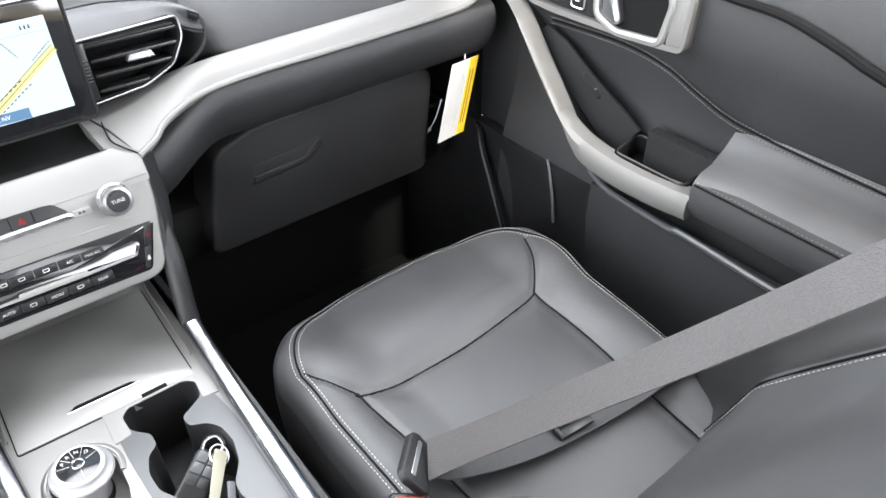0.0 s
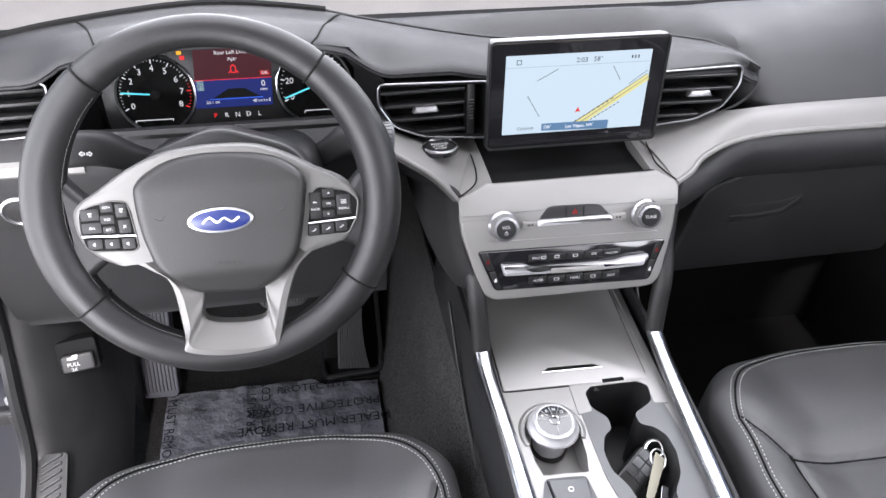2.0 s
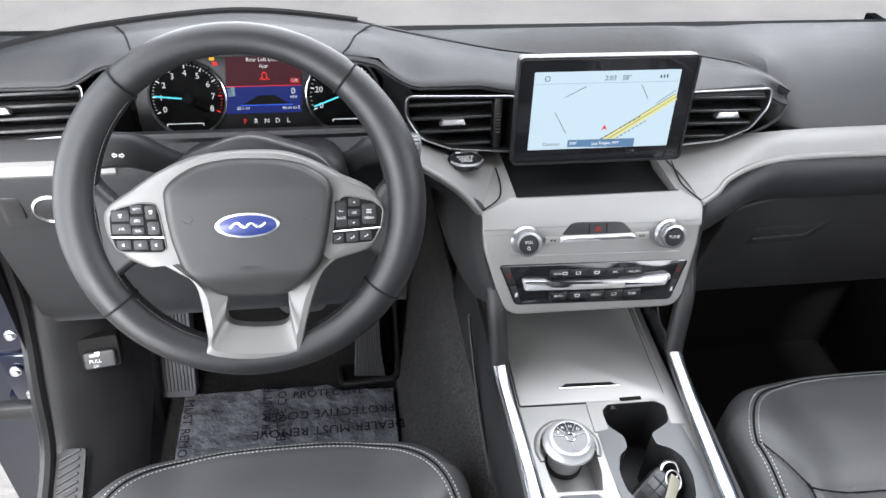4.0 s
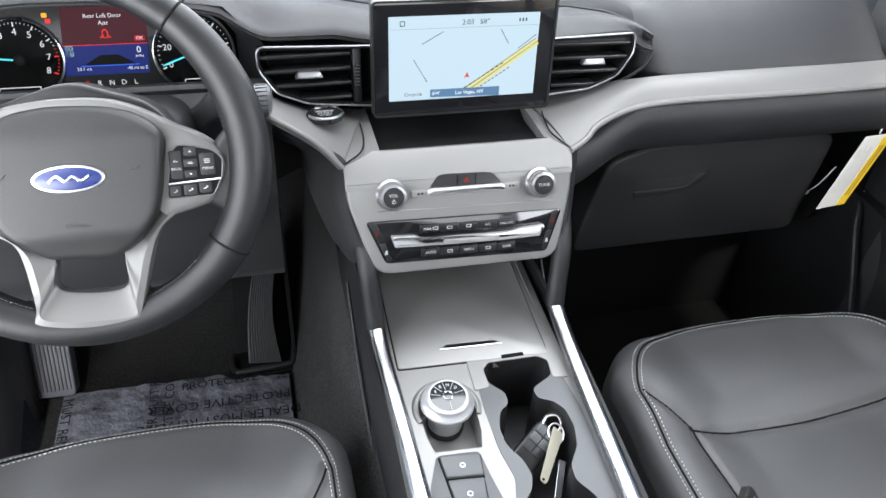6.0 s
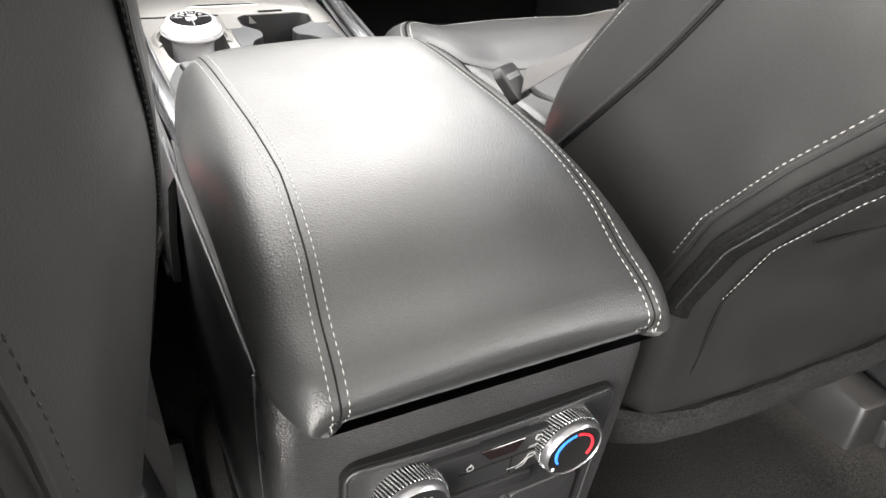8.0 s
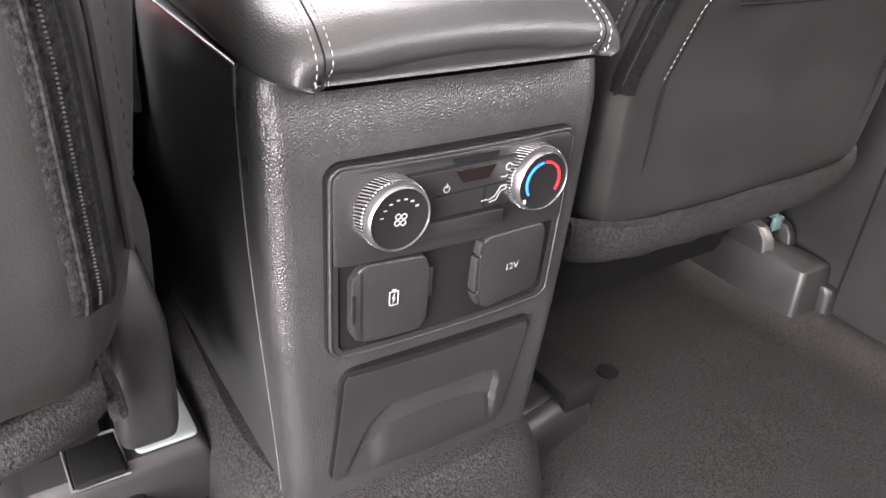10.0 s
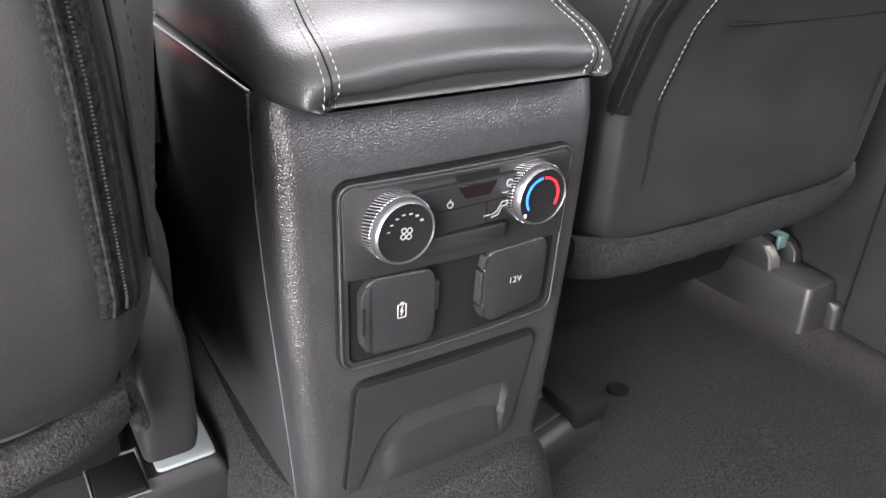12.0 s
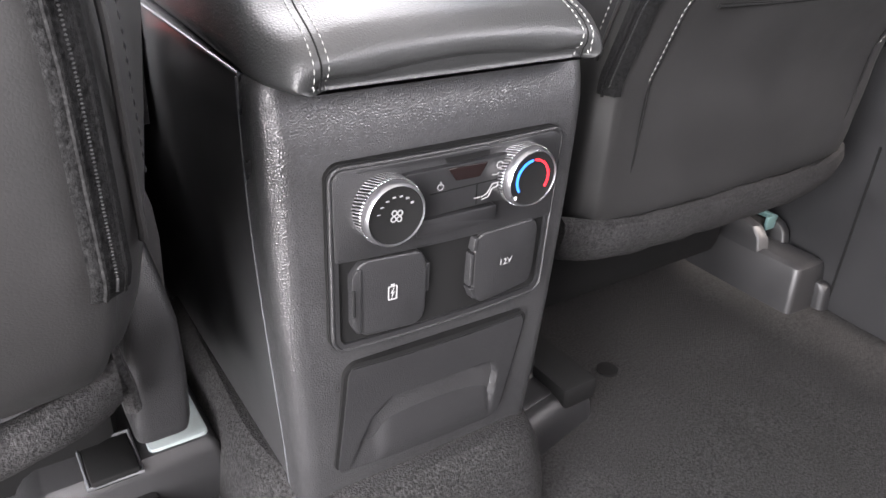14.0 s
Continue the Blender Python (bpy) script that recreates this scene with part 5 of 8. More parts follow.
part("pointer", xf(flat(rrect(0.0022, 0.003, 0.0004, 1, -0.0148, -0.0125), 0.0197), m), WHITE, k)


def outlet(o, marks):
    p = part("outlet_cover", bowed(xf(prism(subdiv(rounded(o, 0.005, 4)), -0.004, 0.0062, 0.0016, 3), RM)), HARD, rear, "black flip-up socket cover")
    return p


p = outlet([(-0.0765, -0.052), (-0.070, -0.064), (-0.026, -0.066), (-0.020, -0.058), (-0.0195, -0.018), (-0.024, -0.0055), (-0.069, -0.003), (-0.0765, -0.010)], "")
part("hinge_strip", bowed(xf(prism(subdiv(rounded([(-0.0785, -0.052), (-0.0745, -0.0605), (-0.0705, -0.0605), (-0.0705, -0.008), (-0.0745, -0.008), (-0.0785, -0.014)], 0.002, 3)), -0.003, 0.0072, 0.0012, 2), RM)), HARD, p)
part("hinge_slot", bowed(xf(rbox(0.0016, 0.022, 0.003, 0.0006, 1, at=(-0.0772, -0.034, 0.0068)), RM)), MATT, p)
part("finger_tab", bowed(xf(rbox(0.0050, 0.024, 0.006, 0.0012, 2, at=(-0.0182, -0.030, 0.0010)), RM)), HARD, p)
part("battery_mark", bowed(xf(join(ring_plate(rrect(0.0072, 0.0115, 0.001, 2, -0.0475, -0.033), rrect(0.0056, 0.0097, 0.0006, 2, -0.0475, -0.033), 0.0063, 0.0069), flat(rrect(0.003, 0.0016, 0.0003, 1, -0.0475, -0.0266), 0.0064), flat([(-0.0465, -0.0285), (-0.0492, -0.0335), (-0.0477, -0.0335), (-0.0485, -0.0378), (-0.0457, -0.0325), (-0.0472, -0.0325)], 0.0064)), RM)), dim_print, p)
p = outlet([(0.0205, -0.048), (0.0235, -0.0605), (0.030, -0.066), (0.0755, -0.062), (0.0785, -0.052), (0.0795, -0.014), (0.075, -0.0055), (0.026, -0.005), (0.021, -0.012)], "")
part("hinge_strip", bowed(xf(join(*[prism(subdiv(rounded(o, 0.0012, 2)), -0.003, 0.0066, 0.0010, 2) for o in ([(0.0175, -0.050), (0.0215, -0.060), (0.0235, -0.060), (0.0235, -0.050)], [(0.0175, -0.048), (0.0210, -0.048), (0.0210, -0.020), (0.0175, -0.020)], [(0.0185, -0.018), (0.0235, -0.018), (0.0235, -0.007), (0.0200, -0.008)])]), RM)), HARD, p)
words("12V", 0.0078, RM @ Matrix.Translation((0.050, -0.033, 0.0082)), dim_print, p)
# flap below
cub = thing("console_flap", (0, 0.0, 0.17), "black plastic storage flap in the console back", "flap")
CO = rounded([(-0.0865, -0.192), (0.060, -0.200), (0.0665, -0.192), (0.0795, -0.102), (0.0765, -0.0965), (-0.0745, -0.093), (-0.0795, -0.098)], 0.004, 3)
part("gap", bowed(xf(ring_plate(inset(subdiv(CO), -0.003), inset(subdiv(CO), 0.003), -0.012, 0.0010), RM)), MATT, cub)
part("flap_back", bowed(xf(prism(subdiv(inset(CO, 0.002)), -0.016, -0.0125, 0.0005, 1), RM)), MATT, cub)


def flap_depth(x, y):
    """A hollow for the fingers, deepest under its upper edge and running out below."""
    left = -0.054 - 0.022 * (-0.134 - y) / 0.052
    right = 0.0585
    upper = -0.1305 - 0.003 * smooth01((x - 0.03) / 0.03) - 0.012 * smooth01((-0.036 - x) / 0.02) ** 2 - 0.010 * smooth01((x - 0.049) / 0.009) ** 2
    inside = smooth01((x - left) / 0.007) * smooth01((right - x) / 0.004) * smooth01((upper - y) / 0.005)
    return 0.011 * inside * (1 - smooth01((upper - y) / 0.058)) ** 0.8


rows = []
for y in np.linspace(-0.1965, -0.0955, 64):
    lo = lerp(y, [(-0.1965, -0.0855), (-0.192, -0.0865), (-0.100, -0.0797), (-0.0955, -0.0765)])
    hi = lerp(y, [(-0.1965, 0.061), (-0.192, 0.0662), (-0.104, 0.0792), (-0.0955, 0.0762)])
    rows.append([(x, y - 0.004 * (x + 0.08) / 0.15 * smooth01((-0.10 - y) / 0.05) + 0.002 * smooth01((y + 0.105) / 0.01) * (-x / 0.08), 0.0026 - flap_depth(x, y)) for x in np.linspace(lo, hi, 84)])
part("door", bowed(xf(sheet(rows, 0.004, (0, 0, -1)), RM)), HARD, cub, angle=50)

# ---- armrest lid ----
LID = [(-0.002, 0.4500, 0.099), (-0.0080, 0.4555, 0.108), (-0.0075, 0.465, 0.1145), (0.004, 0.4745, 0.1205), (0.016, 0.4795, 0.1245), (0.036, 0.4865, 0.1275), (0.068, 0.502, 0.1265), (0.11, 0.514, 0.125), (0.16, 0.520, 0.123), (0.22, 0.522, 0.121), (0.28, 0.523, 0.119), (0.318, 0.521, 0.117), (0.332, 0.515, 0.114), (0.340, 0.50, 0.110), (0.342, 0.450, 0.106)]


def lid_ring(y, top, bottom, w):
    h = top - bottom
    pts = [(-w + 0.004, bottom), (-w - 0.0015, bottom + 0.16 * h), (-w + 0.002, top - 0.45 * h), (-w + 0.012, top - 0.16 * h), (-w + 0.032, top - 0.002), (-w + 0.06, top + 0.001), (0, top + 0.003), (w - 0.06, top + 0.001), (w - 0.032, top - 0.002), (w - 0.012, top - 0.16 * h), (w - 0.002, top - 0.45 * h), (w + 0.0015, bottom + 0.16 * h), (w - 0.004, bottom)]
    return [(p[0], y, p[2]) for p in spline([(a, 0, b) for a, b in pts], 5)]


armrest = thing("armrest_lid", (0, 0.17, 0.446), "black leather armrest lid with pale double stitching", "armrest")
fine = spline(LID, 5)
cush = part("cushion", loft([lid_ring(p.x, p.y, 0.4428, p.z) for p in fine]), LID_LEATHER, armrest, angle=80)


def on_lid(x, p):
    """The point of the lid's skin over x, at a station of its profile."""
    r = lid_ring(p.x, p.y, 0.4428, p.z)
    k = max(range(len(r)), key=lambda i: r[i][2])
    half = r[:k + 1] if x < 0 else r[k:]
    half = sorted((q[0], q[2]) for q in half)
    return (x, p.x, float(np.interp(x, [q[0] for q in half], [q[1] for q in half])))


SEAM_L = [(-0.006, -0.100), (0.03, -0.0965), (0.07, -0.092), (0.13, -0.0875), (0.19, -0.0885), (0.34, -0.094)]
SEAM_R = [(-0.006, 0.099), (0.07, 0.099), (0.15, 0.097), (0.21, 0.094), (0.34, 0.0865)]
for table in (SEAM_L, SEAM_R):
    for off in (-0.0045, 0.0045):
        part("stitching", stitches([Vector(on_lid(lerp(p.x, table) + off, p)) + Vector((0, -0.0004, 0.0003)) for p in fine[:-10]], 0.0052, 0.0042, 0.0005), LID_THREAD, cush, "pale grey seam stitching")
    part("seam", tube([Vector(on_lid(lerp(p.x, table), p)) for p in fine[:-8]], 0.0006, 6), MATT, cush)
part("lid_base", rbox(0.20, 0.325, 0.006, 0.002, at=(0, 0.180, 0.4455)), MATT, armrest)
part("ledge", prism([(-0.1262, 0.0500), (0.1262, 0.0500), (0.1262, 0.27), (0.120, 0.338), (-0.120, 0.338), (-0.1262, 0.27)], 0.437, 0.4420, 0.0006, 1), HARD, console)

# ---- console deck ----
def holed(outer, inners, zf, depth=0.0):
    """A flat plate with openings through it."""
    bm = bmesh.new()
    edges = []
    for loop in [outer] + inners:
        vs = [bm.verts.new((x, y, 0)) for x, y in loop]
        edges += [bm.edges.new((vs[i], vs[(i + 1) % len(vs)])) for i in range(len(vs))]
    bmesh.ops.triangle_fill(bm, edges=edges, use_beauty=True, use_dissolve=False)
    bm.verts.index_update()
    V = [(v.co.x, v.co.y, zf(v.co.y)) for v in bm.verts]
    F = [tuple(v.index for v in f.verts) for f in bm.faces]
    bm.free()
    walls = []
    for loop in [outer] + inners:
        walls.append(loft([[(x, y, zf(y)) for x, y in loop], [(x, y, zf(y) - depth) for x, y in loop]], cap=False))
    return join((V, F), *walls)


def on_deck_plate(o, z0, z1):
    """A thin plate laid on the sloping deck."""
    v, f = prism(o, z0, z1, 0.0003, 1)
    return [(x, y, z + deck_z(y)) for x, y, z in v], f


CUP_OPEN = rounded([(0.003, 0.618), (0.003, 0.598), (0.010, 0.588), (0.020, 0.578), (0.019, 0.560), (0.006, 0.552), (-0.002, 0.53), (-0.001, 0.505), (0.012, 0.482), (0.016, 0.462), (0.010, 0.445), (-0.004, 0.430), (-0.008, 0.40), (-0.006, 0.36), (0.080, 0.36), (0.085, 0.39), (0.076, 0.425), (0.062, 0.447), (0.064, 0.466), (0.080, 0.488), (0.087, 0.515), (0.085, 0.54), (0.074, 0.555), (0.057, 0.562), (0.056, 0.578), (0.072, 0.586), (0.086, 0.594), (0.090, 0.618), (0.078, 0.627), (0.014, 0.628)][::-1], 0.006, 3)
CUP_PANEL = rounded([(-0.010, 0.628), (-0.012, 0.56), (-0.011, 0.50), (-0.004, 0.462), (-0.016, 0.42), (-0.017, 0.335), (0.098, 0.335), (0.102, 0.45), (0.105, 0.54), (0.098, 0.61), (0.090, 0.634), (0.006, 0.634)][::-1], 0.006, 3)
DECK = rounded([(-0.112, 0.31), (0.104, 0.31), (0.108, 0.45), (0.114, 0.60), (0.116, 0.70), (0.120, 0.86), (-0.120, 0.86), (-0.118, 0.70), (-0.116, 0.60)], 0.01, 3)
WELL = [(-0.056 + 0.0345 * math.cos(a), 0.570 + 0.0345 * math.sin(a)) for a in np.linspace(math.pi * 1.0, 0, 17)] + [(-0.0235, 0.53), (-0.029, 0.508), (-0.084, 0.511), (-0.0885, 0.53)]
part("selector_well", join(loft([[(x, y, deck_z(y)) for x, y in WELL], [(-0.056 + (x + 0.056) * 0.97, y, 0.404) for x, y in WELL]], cap=False), rbox(0.075, 0.11, 0.004, 0.001, at=(-0.056, 0.555, 0.402))), SILVER, console)
part("deck", holed(subdiv(DECK, 0.03), [CUP_OPEN, WELL[::-1]], deck_z, 0.01), SILVER, console, "satin silver console deck")
part("cup_panel", holed(CUP_PANEL, [CUP_OPEN], lambda y: deck_z(y) + 0.0012, 0.003), GREY_SATIN, console)
cup = part("cup_holder", join(loft([[(x, y, deck_z(y)) for x, y in CUP_OPEN], [(0.042 + (x - 0.042) * 0.96, y, deck_z(y) - 0.025) for x, y in CUP_OPEN], [(0.042 + (x - 0.042) * 0.90, 0.49 + (y - 0.49) * 0.98, 0.352) for x, y in CUP_OPEN]], cap=False), rbox(0.09, 0.27, 0.004, 0.001, at=(0.04, 0.49, 0.352))), HARD, console, "black double cup holder")
for x, y in ((0.012, 0.575), (0.075, 0.572), (0.004, 0.468), (0.072, 0.455)):
    part("cup_lip", rbox(0.012, 0.018, 0.016, 0.004, 3, at=(x, y, deck_z(y) - 0.012)), GREY_SATIN, cup)
TRAY = rounded([(-0.102, 0.637), (0.094, 0.630), (0.101, 0.812), (-0.097, 0.816)], 0.003, 3)
part("tray_gap", [(lambda s_: ([(x, y, z + deck_z(y)) for x, y, z in s_[0]], s_[1]))(prism(inset(subdiv(TRAY), -0.0014), -0.001, 0.0007, 0.0002, 1))][0], MATT, console)
part("slot_surround", on_deck_plate(rounded([(-0.016, 0.587), (0.0035, 0.590), (0.0032, 0.618), (0.013, 0.6275), (0.079, 0.6270), (0.0895, 0.618), (0.087, 0.590), (0.107, 0.587), (0.106, 0.632), (0.092, 0.640), (0.0, 0.641), (-0.014, 0.636)][::-1], 0.003, 3), 0.0, 0.0017), SILVER, console)
tray = part("tray_door", [(lambda s_: ([(x, y, z + deck_z(y)) for x, y, z in s_[0]], s_[1]))(prism(subdiv(TRAY), -0.001, 0.0022, 0.0008, 2))][0], SILVER, console, "satin silver sliding tray door")
part("finger_slot", [(lambda s_: ([(x, y, z + deck_z(y)) for x, y, z in s_[0]], s_[1]))(prism(rounded([(-0.042, 0.6600), (0.038, 0.6570), (0.030, 0.6635), (-0.033, 0.6665)], 0.0015, 2), 0.0, 0.0026, 0.0003, 1))][0], MATT, tray)
part("slot_lip", tube([(-0.043, 0.6592, deck_z(0.657) + 0.0026), (0.039, 0.6562, deck_z(0.657) + 0.0026)], 0.0010, 6), KNURL, tray)
part("slot_lip", tube([(-0.034, 0.6672, deck_z(0.667) + 0.0024), (0.031, 0.6642, deck_z(0.667) + 0.0024)], 0.0006, 6), SILVER, tray)
part("latch", rbox(0.030, 0.006, 0.003, 0.001, at=(0.047, 0.6335, deck_z(0.633) + 0.0012)), MATT, console)
part("tray_frame", tube(spline([(-0.1065, 0.66, 0.448), (-0.103, 0.80, 0.452), (-0.099, 0.838, 0.453), (0.0, 0.838, 0.4535), (0.104, 0.834, 0.453), (0.108, 0.80, 0.452), (0.104, 0.66, 0.448)], 6), 0.0012, 6), SILVER, console)
for s in (-1, 1):
    pth = spline([(s * 0.1215, 0.688, 0.476), (s * 0.1205, 0.655, 0.466), (s * 0.1175, 0.58, 0.457), (s * 0.1135, 0.46, 0.447), (s * 0.1095, 0.36, 0.440), (s * 0.1075, 0.30, 0.436)], 6)
    part("rail", tube(pth, 0.0112, 20, flat=0.8, up=(0, 0, 1)), RAIL, console, "bright satin chrome rail")
    part("rail_base", sheet([[tuple(p + Vector((s * 0.008, 0, -0.004))), tuple(p + Vector((s * 0.013, 0, -0.02))), tuple(p + Vector((s * 0.011, 0, -0.08)))] for p in pth], 0.004, (-s, 0, 0)), SMOOTH, console)
    part("post", tube(spline([(s * 0.1215, 0.688, 0.474), (s * 0.124, 0.698, 0.51), (s * 0.128, 0.712, 0.555), (s * 0.13, 0.74, 0.60)], 5), 0.0125, 14, up=(0, 1, 0)), HARD, console)
    part("side_fin", sheet([[(s * x, y, z) for x, z in ((0.128, 0.47 - 0.03 * smooth01((0.7 - y) / 0.4)), (0.134, 0.43), (0.138, 0.385), (0.139, 0.34))] for y in (0.28, 0.4, 0.55, 0.68, 0.8, 0.95)], 0.006, (-s, 0, 0)), HARD, console)
    part("fin_edge", tube(spline([(s * 0.143, 0.80, 0.46), (s * 0.142, 0.72, 0.40), (s * 0.1415, 0.60, 0.355), (s * 0.1405, 0.45, 0.34), (s * 0.1395, 0.30, 0.335)], 6), 0.0025, 8), SMOOTH, console)
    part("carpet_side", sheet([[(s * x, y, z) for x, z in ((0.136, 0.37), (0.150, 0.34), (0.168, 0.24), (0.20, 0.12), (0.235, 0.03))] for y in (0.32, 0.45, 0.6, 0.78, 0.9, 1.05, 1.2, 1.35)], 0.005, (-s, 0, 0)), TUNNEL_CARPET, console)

# rotary shifter
shifter = thing("rotary_shifter", (-0.056, 0.574, 0.43), "round silver rotary gear selector with knurled ring", "gear selector")
KM = plane_m((-0.056, 0.570, 0.4385), (1, 0, 0), (0, 1, 0.05))
part("collar", xf(tube([(0.040 * math.cos(a), 0.040 * math.sin(a), 0.002) for a in np.linspace(radians(-25), radians(205), 40)], 0.0055, 10, flat=0.5), KM), SILVER, shifter)
part("body", xf(lathe([(0.0212, -0.030), (0.0218, -0.004), (0.0226, 0.002), (0.0250, 0.006), (0.0310, 0.0105), (0.0325, 0.012), (0.0325, 0.0145), (0.0285, 0.0185), (0.0262, 0.0225), (0.0258, 0.0245), (0.0228, 0.0265), (0.0215, 0.026)], 64), KM), SHIFT_METAL, shifter)
part("knurl", xf(join(*[rbox(0.0011, 0.0011, 0.0035, 0.0003, 1, at=(0.0318 * math.cos(a), 0.0318 * math.sin(a), 0.0145)) for a in np.linspace(0, 2 * math.pi, 110)[:-1]]), KM), SILVER, shifter)
face = part("face", xf(lathe([(0.0216, 0.022), (0.0216, 0.0262), (0.001, 0.0268)], 48), KM), PIANO, shifter)
part("centre_button", xf(lathe([(0.0066, 0.0264), (0.0066, 0.0276), (0.0056, 0.0282), (0.0050, 0.0276), (0.0050, 0.0266)], 32), KM), KNURL, face)
part("button_cap", xf(lathe([(0.0050, 0.0262), (0.0050, 0.0272), (0.001, 0.0274)], 24), KM), PIANO, face)
for a in (60, 97, 132, 168, 12, -90):
    q = radians(a)
    part("segment_line", xf(flat(stripe((0.0085 * math.cos(q), 0.0085 * math.sin(q)), (0.0205 * math.cos(q), 0.0205 * math.sin(q)), 0.0005), 0.0268), KM), GREY_PRINT, face)
for t, a in zip("PRND", (150, 115, 79, 40)):
    words(t, 0.0062, KM @ Matrix.Translation((0.0150 * math.cos(radians(a)), 0.0150 * math.sin(radians(a)), 0.0271)) @ Matrix.Rotation(radians(a - 90) * 0.4, 4, "Z"), GREY_PRINT, face)
part("skirt", xf(lathe([(0.0232, -0.032), (0.0232, -0.027), (0.0214, -0.025)], 48), KM), SMOOTH, shifter)

# parking brake keys and drive mode
keys = thing("parking_brake_keys", (-0.06, 0.46, 0.437), "two dark grey parking brake keys beside the selector", "switch")


def on_deck(shape):
    return [(x, y, z + deck_z(y)) for x, y, z in shape[0]], shape[1]


part("panel", on_deck(prism(subdiv(rounded([(-0.084, 0.506), (-0.099, 0.468), (-0.1045, 0.42), (-0.1045, 0.33), (-0.018, 0.33), (-0.020, 0.40), (-0.0225, 0.43), (-0.030, 0.47), (-0.034, 0.503)], 0.006, 3)), -0.004, 0.0018, 0.0008, 2)), GREY_SATIN, keys)
part("gap", on_deck(prism(rounded([(-0.0835, 0.503), (-0.079, 0.443), (-0.074, 0.437), (-0.046, 0.434), (-0.041, 0.438), (-0.034, 0.499)], 0.004, 3), 0.0, 0.0026, 0.0004, 1)), MATT, keys)
for o in ([(-0.082, 0.502), (-0.0795, 0.474), (-0.0378, 0.470), (-0.0355, 0.498)], [(-0.0793, 0.471), (-0.0775, 0.446), (-0.073, 0.440), (-0.046, 0.437), (-0.042, 0.441), (-0.0383, 0.467)]):
    b = part("key", on_deck(prism(rounded(o, 0.003, 3), 0.0, 0.0058, 0.0016, 3)), GREY_SATIN, keys)
    c = sum((Vector(q) for q in o), Vector((0, 0))) / len(o)
    part("symbol", on_deck(xf(ring_plate(circle(0.0032, 16), circle(0.0024, 16), 0.0056, 0.0061), Matrix.Translation((c.x, c.y, 0)))), WHITE, b)
part("panel_line", tube([(-0.104, 0.427, deck_z(0.427) + 0.0018), (-0.0225, 0.423, deck_z(0.423) + 0.0018)], 0.0007, 6), MATT, keys)
drive = thing("drive_mode_button", (-0.063, 0.395, 0.435), "round drive mode button in a silver ring", "button")
QM = plane_m((-0.062, 0.392, deck_z(0.392) + 0.002), (1, 0, 0), (0, 1, 0.04))
part("ring", xf(lathe([(0.0195, -0.002), (0.0195, 0.004), (0.018, 0.006), (0.0158, 0.005), (0.0155, -0.002)], 40), QM), CHROME, drive)
part("cap", xf(lathe([(0.0158, 0.0), (0.0158, 0.0045), (0.001, 0.0052)], 40), QM), GREY_SATIN, drive)
words("DRIVE", 0.0056, QM @ Matrix.Translation((0, 0.0, 0.0055)), GREY_PRINT, drive)
words("MODE", 0.0056, QM @ Matrix.Translation((0, -0.006, 0.0055)), GREY_PRINT, drive)
part("car_mark", xf(flat(rounded([(-0.007, 0.005), (0.006, 0.005), (0.004, 0.009), (-0.003, 0.0095)], 0.001, 2), 0.005), QM), SMOOTH, drive)

# keys lying in the cup holder
fob = thing("key_fob", (0.045, 0.50, 0.375), "black key fob with silver keyring and paper tag", "key")
FM = plane_m((0.040, 0.515, 0.409), (0.80, 0.56, 0.22), (-0.55, 0.76, 0.34))
part("body", xf(prism(rrect(0.066, 0.034, 0.009, 5), -0.007, 0.007, 0.004, 3), FM), SMOOTH, fob)
for i in range(3):
    for j in range(2):
        part("button", xf(prism(rrect(0.0120, 0.0115, 0.0018, 2, -0.004 + 0.0135 * i, -0.0068 + 0.0136 * j), 0.006, 0.0078, 0.0008, 2), FM), GREY_SATIN if i else HARD, fob)
part("loop", xf(tube(spline([(0.026, 0.010, 0.004), (0.040, 0.013, 0.006), (0.050, 0.004, 0.007), (0.044, -0.008, 0.006), (0.030, -0.010, 0.004)], 6), 0.0028, 8, flat=0.6), FM), KNURL, fob)
part("keyring", tube([(0.070 + 0.0095 * math.cos(a), 0.523 + 0.0105 * math.sin(a), 0.420 + 0.006 * math.sin(a)) for a in np.linspace(0, 2 * math.pi, 33)[:-1]], 0.0010, 6, True), CHROME, fob)
part("paper_tag", xf(prism(rounded([(-0.042, -0.004), (-0.036, -0.006), (0.034, -0.008), (0.036, 0.007), (-0.040, 0.004)], 0.002, 2), -0.0005, 0.0005, 0.0001, 1), plane_m((0.0545, 0.498, 0.419), (0.55, 0.82, 0.06), (-0.75, 0.5, 0.42))), mat("cream_tag_paper", (0.24, 0.225, 0.175), 0.6), fob, "cream paper key tag")
part("tag_hole", xf(lathe([(0.0016, 0.0), (0.0016, 0.0012), (0.0004, 0.0012)], 12), plane_m((0.0335, 0.4665, 0.4175), (0.55, 0.82, 0.06), (-0.75, 0.5, 0.42))), MATT, fob)
part("key_blade", xf(prism(rounded([(-0.042, -0.0035), (0.030, -0.0045), (0.030, 0.0045), (-0.038, 0.0040)], 0.001, 2), -0.0011, 0.0011, 0.0003, 1), plane_m((0.053, 0.462, 0.407), (0.42, 0.88, 0.22), (-0.85, 0.35, 0.35))), RAIL, fob)

